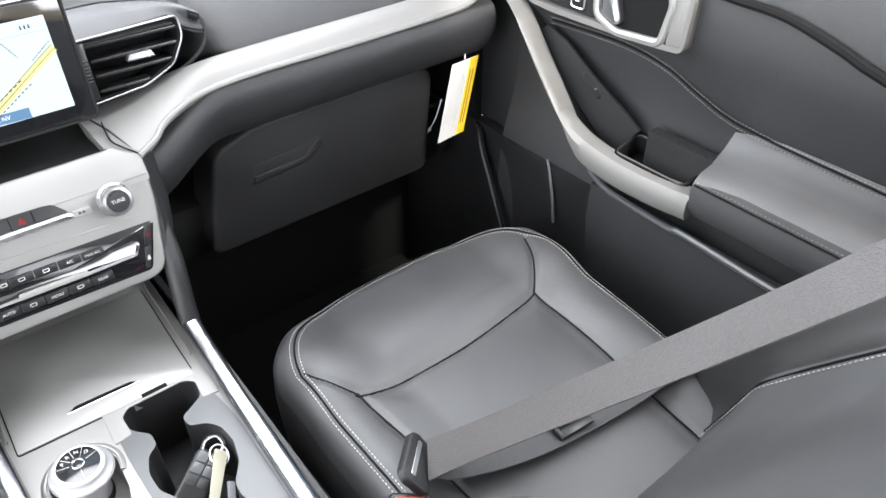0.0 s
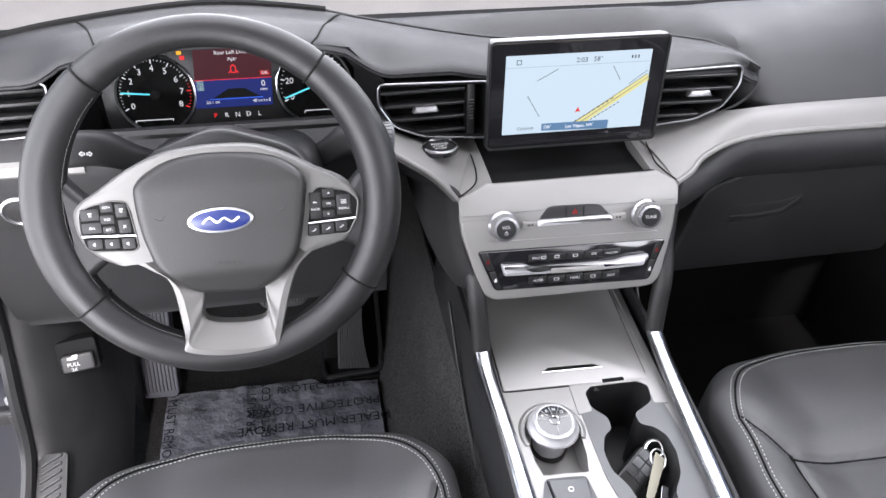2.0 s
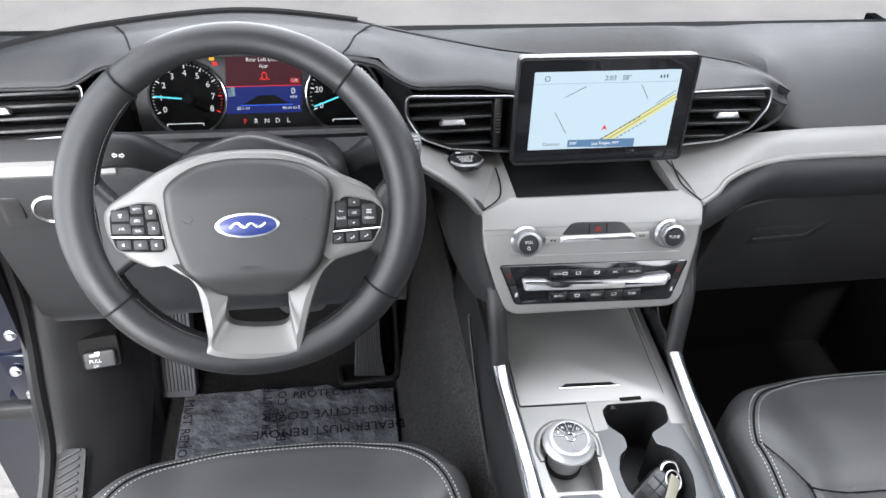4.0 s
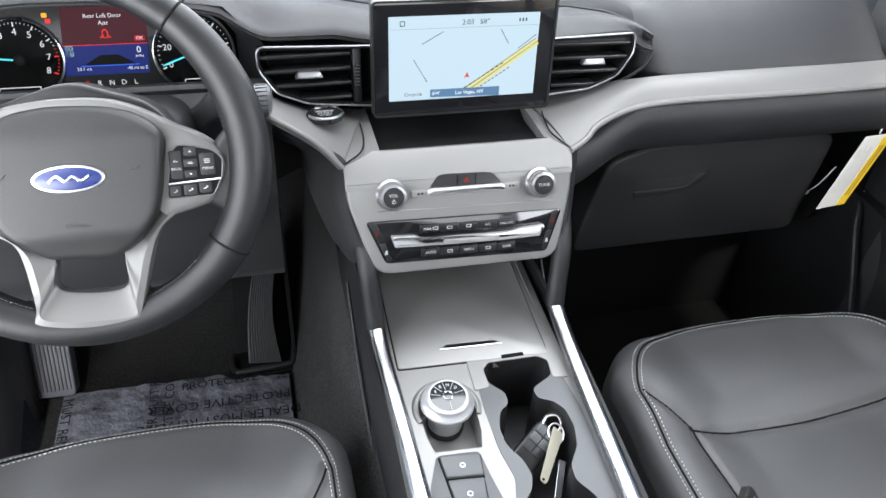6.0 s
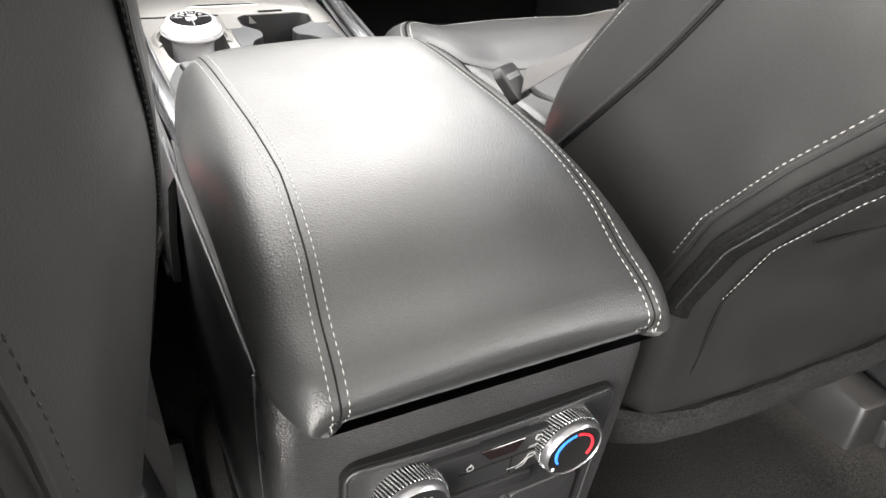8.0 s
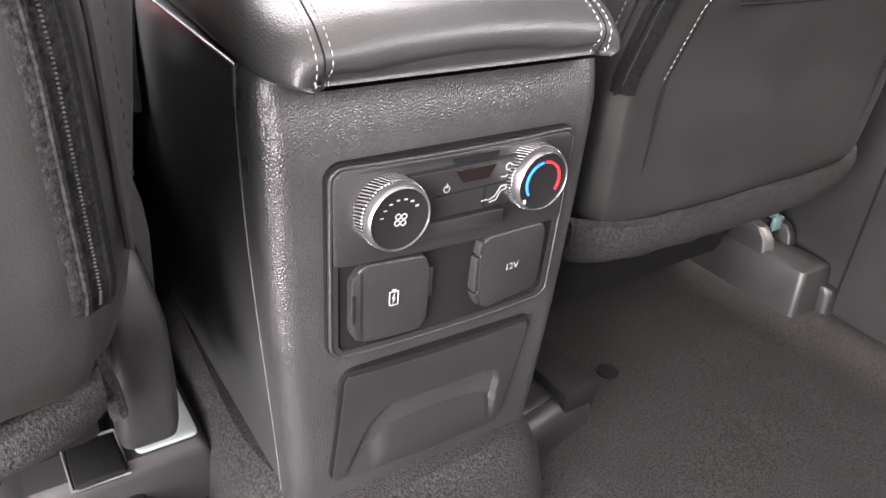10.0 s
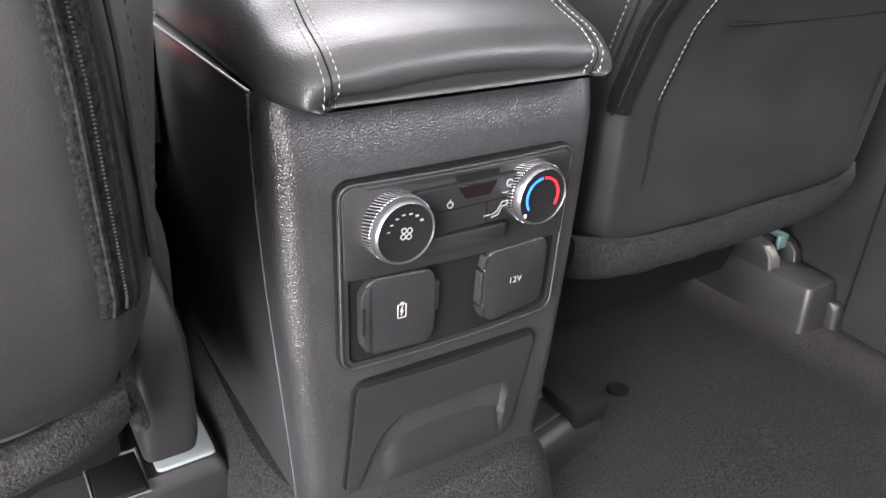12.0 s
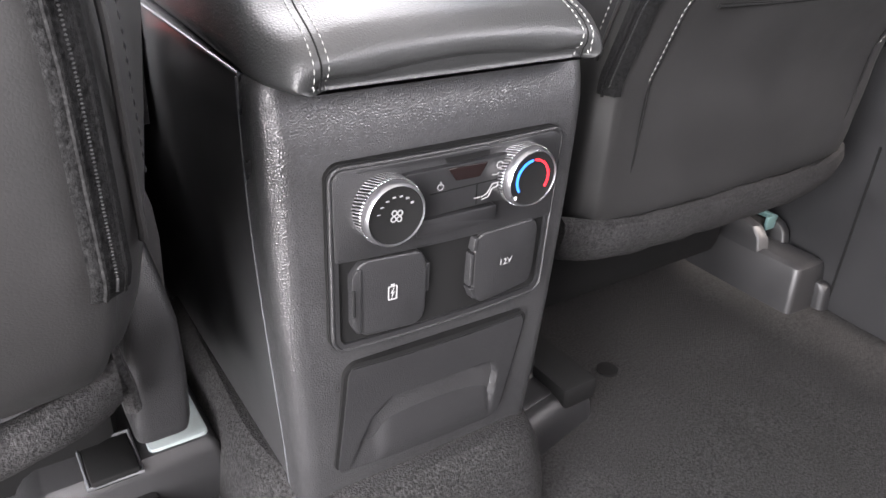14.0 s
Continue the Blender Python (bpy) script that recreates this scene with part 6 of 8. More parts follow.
# ---- seats ----
def seat(cx, back, down, label, lean, base, SEC, rear, hem_at, flank):
    """Front seat: cushion with welted seams, reclined backrest with zip and carpeted hem."""
    s = thing("front_seat", (cx, 0.35, 0.05), label, "seat", "front seats")
    W, yb, N = 0.2425, 0.14, 130
    io = -1 if cx > 0 else 1  # side of the console

    def side_k(dx, y):
        """The cushion is a little narrower towards the door."""
        return 1.0 if dx * io > 0 else 0.985 - 0.10 * smooth01((0.62 - y) / 0.34)

    def front(dx):
        return 0.565 + 0.137 * max(1 - (abs(dx) / (W + 0.002)) ** 3.4, 0) ** 0.55

    # u: distance from the middle, positive towards the door
    seams = [[(-0.212, 0.565), (-0.203, 0.543), (-0.180, 0.505), (-0.165, 0.495), (-0.02, 0.488), (0.115, 0.500), (0.137, 0.508), (0.172, 0.548), (0.196, 0.592)], [(-0.176, 0.502), (-0.168, 0.42), (-0.150, 0.20)], [(0.134, 0.506), (0.138, 0.42), (0.130, 0.20)]]
    segs = np.array([(*a, *b) for ln in seams for a, b in zip(ln, ln[1:])])

    def groove(u, y):
        ax, ay, bx, by = segs.T
        dx, dy = bx - ax, by - ay
        t = np.clip(((u - ax) * dx + (y - ay) * dy) / (dx * dx + dy * dy), 0, 1)
        return float(np.min(np.hypot(u - ax - t * dx, y - ay - t * dy)))

    def top(dx, y):
        u = -dx * io
        d = min(W - abs(dx), front(dx) - y)
        r = 0.042
        edge = 0 if d > r else r - math.sqrt(max(r * r - (r - max(d, 0)) ** 2, 0))
        bol = 0.018 * smooth01((abs(dx) - 0.11) / 0.09)
        crown = 0.010 * (1 - (dx / W) ** 2) + 0.014 * smooth01((y - 0.47) / 0.07) - 0.022 * smooth01((y - 0.55) / 0.15) - 0.02 * smooth01((0.40 - y) / 0.25)
        g = groove(u, y)
        wr = 0.0008 * noise.noise((dx * 14 + cx, y * 14, 0.3))
        return 0.400 + bol + crown - edge * 0.9 - 0.005 * math.exp(-(g / 0.005) ** 2) - 0.0045 * math.exp(-(g / 0.026) ** 2) + wr

    rows = []
    for i in range(N + 1):
        dx = -W + 2 * W * i / N
        rows.append([(cx + dx * side_k(dx, y), y, top(dx, y)) for y in (yb + (front(dx) - yb) * (1 - (1 - j / N) ** 1.25) for j in range(N + 1))])
    n = N + 1
    edge = [rows[i][0] for i in range(n)] + [rows[N][j] for j in range(1, n)] + [rows[i][N] for i in range(N - 1, -1, -1)] + [rows[0][j] for j in range(N - 1, 0, -1)]
    rings = [edge]
    for dz, k in ((-0.025, 1.006), (-0.07, 1.0), (-0.12, 0.985), (-0.17, 0.96), (-0.20, 0.92)):
        rings.append([(cx + (x - cx) * k, 0.4 + (y - 0.4) * k, min(z, 0.40) + dz) for x, y, z in edge])
    cu = part("cushion", join(sheet(rows), loft(rings, cap=False)), LEATHER, s, angle=60)
    for ln in seams:
        q = spline([(-u * io, y, 0) for u, y in ln], 8)
        part("seam", tube([(cx + p.x * side_k(p.x, p.y), p.y, top(p.x, p.y) + 0.0006) for p in q], 0.0014, 6), MATT, cu)
    # welt with a double row of stitches round the rim
    def rim_line(off):
        out = []
        for dx in np.linspace(-1, 1, 121):
            x = dx * (W - off)
            y = front(x * W / (W - off)) - off * 0.95
            out.append((x, y))
        left = [(out[0][0], y) for y in np.linspace(0.22, out[0][1], 30)[:-1]]
        right = [(out[-1][0], y) for y in np.linspace(out[-1][1], 0.22, 30)[1:]]
        return [(cx + x * side_k(x, y), y, top(x, y) + 0.0006) for x, y in left + out + right]

    for off in (0.020, 0.029):
        part("stitching", stitches(rim_line(off), 0.0055, 0.0042, 0.0008), THREAD, cu, "pale grey double stitching")
    part("welt", tube(rim_line(0.0245), 0.0014, 6), MATT, cu)
    part("base", rbox(0.40, 0.40, 0.16, 0.02, at=(cx, 0.38, 0.14)), MATT, s)
    part("side_shield", rbox(0.03, 0.36, 0.10, 0.012, 3, at=(cx + io * 0.222, 0.33, 0.20)), HARD, s)

    # backrest: local x across, y up along the back, z to the front
    th = radians(lean)
    BM = Matrix.Translation((cx, *base)) @ Matrix(((1, 0, 0), (0, -math.sin(th), math.cos(th)), (0, math.cos(th), math.sin(th)))).to_4x4()

    f0, f1, f2, f3, f4 = flank

    def back_ring(w, t0, t1, bo):
        half = [(0, t0 - 0.006), (w * f0, t0), (w * f1, t0 + 0.014), (w * f2, t0 + 0.05), (w * f3, t1 + bo - 0.062), (w * f4, t1 + bo - 0.022), (w * (f4 - 0.07), t1 + bo), (w * (f4 - 0.19), t1 + bo * 0.72), (w * 0.60, t1 + 0.002), (0, t1 - 0.006)]
        return half + [(-x, y) for x, y in half[-2:0:-1]]

    rings = [[BM @ Vector((p.x, l, p.y)) for p in spline([(a, b, 0) for a, b in back_ring(w, t0, t1, bo)], 4, closed=True)] for l, w, t0, t1, bo in SEC]
    cols = [spline([r[j] for r in rings], 6) for j in range(len(rings[0]))]
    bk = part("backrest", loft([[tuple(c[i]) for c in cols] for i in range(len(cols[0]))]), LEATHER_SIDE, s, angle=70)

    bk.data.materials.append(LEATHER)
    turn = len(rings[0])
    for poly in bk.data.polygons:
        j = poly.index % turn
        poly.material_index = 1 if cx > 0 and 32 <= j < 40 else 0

    def sec(l):
        return [lerp(l, [(q[0], q[k]) for q in SEC]) for k in (1, 2, 3, 4)]

    def skin(l, z):
        """Half width of the backrest at height l and depth z."""
        w, t0, t1, bo = sec(l)
        r = [(p.y, p.x) for p in spline([(a, b, 0) for a, b in back_ring(w, t0, t1, bo)], 4, closed=True) if p.x > w * 0.3]
        cand = [a[1] + (b[1] - a[1]) * (z - a[0]) / (b[0] - a[0]) for a, b in zip(r, r[1:]) if (a[0] - z) * (b[0] - z) <= 0 and a[0] != b[0]]
        return max(cand) if cand else w * 0.5

    def at(l, x, z):
        return BM @ Vector((x, l, z))

    low, high, welt_a, welt_b, zf_, zk, wf, wk, pf = rear
    out = BM.to_3x3() @ Vector((0, 0, -1))
    for sd in (-1, 1):
        def line(f, k, lo, hi, n=44):
            return [at(l, sd * sec(l)[0] * f, sec(l)[1] + k) for l in np.linspace(lo, hi, n)]

        # side welt with stitches
        side = []
        for l in np.linspace(0.03, high + (0.06 if cx > 0 else 0.032), 70):
            zz = welt_a + (welt_b - welt_a) * smooth01((l - 0.2) / (0.25 if cx > 0 else 0.40))
            side.append((l, skin(l, zz) + 0.0002, zz))
        if cx > 0:
            side = [at(l, sd * x, zz) for l, x, zz in side]
        else:
            # one welt up both sides and over the top
            over = []
            for x in np.linspace(-0.212, 0.212, 60):
                zz = -0.050 + 0.052 * smooth01((abs(x) - 0.09) / 0.135)
                over.append((max(l for l in np.linspace(0.50, 0.612, 160) if skin(l, zz) >= abs(x)), -x, zz))
            whole = side + over + [(l, -x, zz) for l, x, zz in side[::-1]]
            for _ in range(3):
                whole = [whole[0]] + [tuple((a + 2 * b + c) / 4 for a, b, c in zip(*w3)) for w3 in zip(whole, whole[1:], whole[2:])] + [whole[-1]]
            whole = [(l + 0.0018 * smooth01((l - 0.44) / 0.1), x * (1 + 0.008 * smooth01((l - 0.44) / 0.06)), zz) for l, x, zz in whole]
            side = [at(l, x, zz) for l, x, zz in whole]
        if cx > 0 or sd > 0:
            part("side_welt", tube(side, 0.0028 if cx > 0 else 0.0031, 8), LEATHER_SIDE, bk)
            part("seam", tube([p + BM.to_3x3() @ Vector((0, 0, -0.0038)) for p in side], 0.0013, 6), MATT, bk)
            part("stitching", stitches([p + BM.to_3x3() @ Vector((0, 0, -0.0095)) for p in side], 0.006, 0.0045, 0.0006), SMOOTH, bk)
        # zip round the rear corner, between a welt and a stitched seam
        face = (out + Vector((sd * (0.45 if cx < 0 else 1.1), 0, 0))).normalized()
        z = [p + face * 0.0055 for p in line(zf_, zk, low, high - 0.03)]
        part("zip_tape", tube(z, 0.0105, 10, flat=0.34, up=tuple(face)), mat_zip, bk, "black woven zip tape")
        part("zip_teeth", stitches([p + face * 0.0036 for p in z[1:]], 0.0017, 0.0013, 0.0010), HARD, bk)
        for dx in (-0.0055, 0.0055):
            part("tape_rib", tube([p + face * 0.0028 + Vector((dx * 0.8, dx * sd * 0.5, 0)) for p in z], 0.0014, 6), mat_zip, bk)
        part("zip_welt", tube(line(wf, wk, low + 0.01, high - 0.03), 0.0022, 8), LEATHER_SIDE, bk)
        part("stitching", stitches([p + face * 0.0006 + Vector((sd * 0.006, 0.004, 0)) for p in line(wf, wk, low + 0.04, high - 0.03)], 0.006, 0.0045, 0.0007), dull_thread if cx > 0 else SMOOTH, bk)
        # rear panel seam
        part("panel_seam", tube([p - out * 0.0002 for p in line(pf, 0.0, 0.03, high - 0.05)], 0.0014, 6), MATT, bk)
        if cx > 0:
            part("stitching", stitches([p + out * 0.0012 + Vector((-sd * -0.004, 0, 0)) for p in line(pf, 0.0, 0.155, high - 0.05)], 0.0058, 0.0045, 0.0006), LID_THREAD, bk, "pale grey seam stitching")
    # pocket line and carpeted hem
    if cx > 0:
        for sd in (-1, 1):
            edge_line = [at(l, sd * (skin(l, sec(l)[2] + sec(l)[3] - 0.010) + 0.0004), sec(l)[2] + sec(l)[3] - 0.010) for l in np.linspace(0.0, 0.46, 60)]
            inner = [at(l, sd * sec(l)[0] * 0.56, sec(l)[2] + 0.0015) for l in np.linspace(0.0, 0.46, 60)]
            part("insert_seam", tube(inner, 0.0016, 6), MATT, bk)
            part("stitching", stitches([p + BM.to_3x3() @ Vector((-sd * 0.010, 0, -0.0005)) for p in inner], 0.0058, 0.0046, 0.0008), THREAD, bk, "pale grey seam stitching")
            part("stitching", stitches(edge_line, 0.0058, 0.0046, 0.0007), dull_thread, bk, "dull grey edge stitching")
        part("pocket_seam", tube([at(0.225 - 0.012 * (1 - (x / 0.16) ** 2) * 0.3, x, sec(0.225)[1] - 0.005) for x in np.linspace(-0.155, 0.155, 12)], 0.0016, 6), MATT, bk)
    hy, hz0, hz1, hw = hem_at
    hem = []
    for x in np.linspace(-hw, hw, 60):
        c = Vector((cx + x, hy + 0.03 * (abs(x) / hw) ** 5, (hz0 + hz1) / 2 + 0.006 * (abs(x) / hw) ** 6))
        h = (hz0 - hz1) / 2
        ring = []
        for k in range(12):
            a = 2 * math.pi * k / 12
            ring.append(tuple(c + Vector((0, 0.016 * math.cos(a) + 0.35 * h * math.sin(a) * -1 + 0.012, h * math.sin(a))) + Vector((0, 1, 1)) * 0.0016 * noise.noise((x * 40, a, cx))))
        hem.append(ring)
    part("carpet_hem", loft(hem), CARPET, s, "charcoal carpet hem under the backrest")
    # hinge cover on the console side
    if cx < 0:
        part("hinge_cover", loft([[(cx + io * x, y, z) for x, y in rounded([(x0, y0), (x1, y0), (x1, 0.20), (x0, 0.20)], 0.010, 4)] for z, x0, x1, y0 in ((0.182, 0.200, 0.230, 0.062), (0.187, 0.1965, 0.2335, 0.054), (0.20, 0.1955, 0.2350, 0.050), (0.24, 0.1970, 0.2365, 0.050), (0.279, 0.2010, 0.2360, 0.052), (0.310, 0.2025, 0.2310, 0.058), (0.332, 0.2060, 0.2270, 0.070), (0.346, 0.2110, 0.2220, 0.085))]), HARD, s, "black plastic hinge cover")
        part("fabric_fold", tube(spline([(cx + io * 0.200, 0.046, 0.330), (cx + io * 0.190, 0.036, 0.312), (cx + io * 0.189, 0.034, 0.285), (cx + io * 0.194, 0.034, 0.258), (cx + io * 0.196, 0.036, 0.236)], 5), 0.0055, 8), CARPET, s)
    part("slide_rail", rbox(0.05, 0.55, 0.03, 0.006, 2, at=(cx + io * 0.19, 0.33, 0.045)), MATT, s)
    cu.location = (0, -back, -down)
    return s


dull_thread = mat("dull_grey_thread", (0.13, 0.125, 0.12), 0.7)
mat_zip = mat("zip_tape_weave", (0.005, 0.005, 0.005), 0.75, grain=0.5, grain_size=0.0018, speck=0.8, spec=0.06)
mat_lit_top = mat("pale_lit_top", (0.19, 0.215, 0.215), 0.5, metal=0.3)
SEC_P = [(-0.05, 0.200, -0.14, 0.0, 0.02), (-0.02, 0.214, -0.175, -0.022, 0.072), (0.03, 0.221, -0.203, -0.004, 0.090), (0.09, 0.225, -0.165, 0.020, 0.090), (0.15, 0.229, -0.120, 0.046, 0.071), (0.22, 0.235, -0.096, 0.052, 0.067), (0.30, 0.242, -0.088, 0.056, 0.062), (0.38, 0.245, -0.085, 0.058, 0.062), (0.46, 0.236, -0.083, 0.058, 0.045), (0.53, 0.207, -0.080, 0.050, 0.022), (0.58, 0.170, -0.075, 0.042, 0.008), (0.61, 0.13, -0.065, 0.025, 0.002), (0.62, 0.10, -0.05, 0.0, 0.0)]
SEC_D = [(0.0, 0.200, -0.06, 0.05, 0.02), (0.06, 0.212, -0.10, 0.07, 0.035), (0.126, 0.242, -0.155, 0.085, 0.045), (0.20, 0.256, -0.186, 0.088, 0.048), (0.287, 0.264, -0.188, 0.086, 0.046), (0.37, 0.262, -0.150, 0.078, 0.038), (0.42, 0.257, -0.125, 0.070, 0.032), (0.466, 0.251, -0.108, 0.064, 0.026), (0.503, 0.241, -0.100, 0.058, 0.020), (0.53, 0.229, -0.094, 0.052, 0.016), (0.545, 0.218, -0.090, 0.050, 0.014), (0.56, 0.206, -0.086, 0.047, 0.012), (0.58, 0.180, -0.080, 0.042, 0.008), (0.595, 0.150, -0.072, 0.034, 0.005), (0.606, 0.11, -0.06, 0.02, 0.002), (0.611, 0.08, -0.045, 0.0, 0.0)]
seat(0.4165, 0.0, 0.0, "black leather front passenger seat, backrest reclined", 41, (0.235, 0.36), SEC_P, (0.14, 0.50, 0.052, 0.067, 0.955, 0.012, 0.99, 0.03, 0.79), (0.045, 0.258, 0.205, 0.235), (0.80, 0.95, 1.0, 0.995, 0.97))
seat(-0.4165, 0.022, 0.022, "black leather driver seat, backrest reclined", 27, (0.219, 0.23), SEC_D, (0.275, 0.495, 0.055, 0.006, 0.687, 0.005, 0.763, 0.017, 0.44), (-0.018, 0.286, 0.246, 0.188), (0.62, 0.72, 0.80, 1.0, 0.955))


# ---- seat belts ----
def ribbon(pts, faces, width, thick=0.0012):
    """A strap through pts; faces are the ways its flat side looks."""
    p, f = spline(pts, 10), spline(faces, 10)
    rows = []
    for i in range(len(p)):
        t = (p[min(i + 1, len(p) - 1)] - p[max(i - 1, 0)]).normalized()
        nrm = (f[i] - t * f[i].dot(t)).normalized()
        w = t.cross(nrm)
        rows.append([tuple(p[i] + w * width * a + nrm * b * thick) for a, b in ((-0.5, 0), (-0.49, 0.8), (-0.25, 1), (0, 1), (0.25, 1), (0.49, 0.8), (0.5, 0), (0.25, -1), (-0.25, -1))])
    return loft(rows)


def buckle(at, m, label, group="seat belt buckles"):
    b = thing("belt_buckle", at, label, "buckle", group)
    part("stem", xf(rbox(0.036, 0.022, 0.11, 0.008, 3, at=(0, 0, -0.055)), m), HARD, b)
    part("head", xf(rbox(0.046, 0.026, 0.05, 0.006, 3, at=(0, 0, -0.012)), m), SMOOTH, b)
    part("release_key", xf(prism(rrect(0.033, 0.017, 0.003, 3), 0.004, 0.0155, 0.003, 3), m), RED, b, "red release key")
    return b


buckle((-0.166, 0.31, 0.33), plane_m((-0.1675, 0.318, 0.420), (0.99, 0.12, 0.0), (-0.12, 0.93, 0.36)), "black belt buckle with a red release key")
buckle((0.19, 0.32, 0.33), plane_m((0.196, 0.338, 0.418), (0.75, -0.62, 0.0), (0.55, 0.66, 0.45)), "black belt buckle with red key and tongue inserted")
belt = thing("seat_belt", (0.24, 0.34, 0.42), "grey woven seat belt drawn across the passenger seat", "seat belt")
BF = (-0.35, 0.25, 0.75)
part("webbing", ribbon([(0.232, 0.352, 0.452), (0.262, 0.322, 0.486), (0.32, 0.255, 0.565), (0.40, 0.135, 0.715), (0.50, -0.03, 0.93), (0.60, -0.20, 1.14)], [(-0.55, 0.25, 0.75), BF, BF, (-0.4, 0.3, 0.7), (-0.5, 0.3, 0.6), (-0.6, 0.3, 0.5)], 0.048), BELT, belt, "grey woven webbing")
# Lap part of the same belt, its shadow put into a darker colour.
part("lap_webbing", ribbon([(0.236, 0.350, 0.446), (0.27, 0.335, 0.432), (0.36, 0.315, 0.418), (0.48, 0.30, 0.414), (0.60, 0.285, 0.425), (0.655, 0.26, 0.40)], [(-0.2, 0.2, 0.9), (0, 0.2, 1), (0, 0.1, 1), (0, 0.05, 1), (-0.2, 0.1, 1), (0.9, 0.1, 0.4)], 0.046), mat("shaded_belt_webbing", (0.02, 0.02, 0.021), 0.6, grain=0.6, grain_size=0.0016), belt, "lap webbing on the cushion, darkened for its shadow")
GMX = plane_m((0.222, 0.356, 0.448), (0.62, 0.60, -0.20), (-0.40, 0.55, 0.70))
part("tongue", xf(join(prism(rounded([(-0.032, -0.018), (0.032, -0.018), (0.036, 0.014), (0.030, 0.022), (-0.030, 0.022), (-0.036, 0.014)], 0.006, 4), -0.005, 0.005, 0.003, 3)), GMX), HARD, belt, "black plastic belt tongue")
part("tongue_slot", xf(prism(rrect(0.052, 0.006, 0.002, 2, 0, 0.008), 0.004, 0.0056, 0.0003, 1), GMX), CHROME, belt)
part("stop_clip", xf(join(rbox(0.046, 0.012, 0.006, 0.002, 2, at=(0, 0.007, 0)), rbox(0.05, 0.010, 0.007, 0.002, 2, at=(0.004, -0.008, 0)), rbox(0.006, 0.02, 0.008, 0.002, 2, at=(-0.018, 0, 0))), plane_m((0.40, 0.305, 0.424), (0.95, -0.1, 0.0), (0.1, 0.95, 0.2))), SMOOTH, belt)

# ---- passenger door ----
door = thing("passenger_door", (0.8, 0.4, 0.1), "closed passenger door, dark grey with silver pull", "door")
rows = []
for y in np.linspace(-0.40, 0.80, 60):
    rows.append([(p.x, y, p.z) for p in spline([(0.82, 0, 0.865), (0.785, 0, 0.858), (0.768, 0, 0.83), (0.760, 0, 0.79), (0.760, 0, 0.74), (0.772, 0, 0.68), (0.782, 0, 0.62), (0.778, 0, 0.55), (0.765, 0, 0.50), (0.752, 0, 0.44), (0.748, 0, 0.30), (0.750, 0, 0.06)], 4)])
pn = part("panel", sheet(rows, 0.04, (1, 0, 0)), DASH, door)
DMX = plane_m((0.752, 0.55, 0.65), (0, -1, 0), (0, 0, 1))
part("upper_edge_gap", tube([(0.775, y, 0.842) for y in np.linspace(0.46, 0.62, 4)], 0.004, 6), MATT, door)
part("upper_seam", tube(spline([(0.7575, 0.50, 0.806), (0.757, 0.424, 0.803), (0.756, 0.358, 0.801), (0.754, 0.286, 0.785), (0.753, 0.245, 0.773), (0.754, 0.1, 0.74), (0.756, -0.2, 0.71)], 6), 0.006, 8), MATT, door)
# silver bezel with lock switch and inner handle
BZ = rounded([(-0.205, 0.135), (-0.200, 0.066), (-0.150, 0.063), (0.010, 0.066), (0.078, 0.072), (0.082, 0.140), (0.074, 0.150), (-0.02, 0.145)], 0.012, 4)
part("handle_bezel", xf(ring_plate(BZ, inset(BZ, 0.008), -0.01, 0.010), DMX), SILVER_TRIM, door, "satin silver handle surround")
part("switch_field", xf(prism(rounded([(-0.195, 0.128), (-0.191, 0.076), (-0.072, 0.074), (-0.070, 0.136)], 0.008, 4), -0.006, 0.004, 0.001, 2), DMX), HARD, door)
lk = part("lock_switch", xf(prism(rrect(0.022, 0.044, 0.004, 3, -0.105, 0.104), 0.0, 0.0075, 0.002, 2), DMX), SMOOTH, door)
part("switch_rim", xf(tube([(x, y, 0.006) for x, y in rrect(0.024, 0.046, 0.005, 4, -0.105, 0.104)], 0.0013, 6, True), DMX), CHROME, lk)
for dy in (-0.010, 0.010):
    part("lock_mark", xf(ring_plate(rrect(0.007, 0.007, 0.001, 2, -0.105, 0.104 + dy), rrect(0.005, 0.005, 0.0008, 2, -0.105, 0.104 + dy), 0.007, 0.0079), DMX), WHITE, lk)
HO = rounded([(-0.068, 0.140), (-0.064, 0.086), (-0.030, 0.072), (0.040, 0.078), (0.050, 0.128), (0.044, 0.142)], 0.008, 4)
part("handle_cup", xf(prism(HO, -0.002, 0.003, 0.001, 1), DMX), MATT, door)
part("cup_rim", xf(tube([(x, y, 0.008) for x, y in inset(HO, -0.003)], 0.006, 8, True), DMX), SILVER, door)
part("lever", xf(prism(rounded([(-0.058, 0.138), (-0.054, 0.088), (-0.030, 0.079), (-0.022, 0.086), (-0.030, 0.108), (-0.030, 0.138)], 0.006, 4), 0.003, 0.017, 0.006, 4), DMX), CHROME, door)
part("bezel_end", xf(prism(rounded([(0.050, 0.076), (0.076, 0.078), (0.079, 0.140), (0.072, 0.146), (0.054, 0.144)], 0.006, 4), -0.004, 0.011, 0.004, 3), DMX), SILVER_TRIM, door)
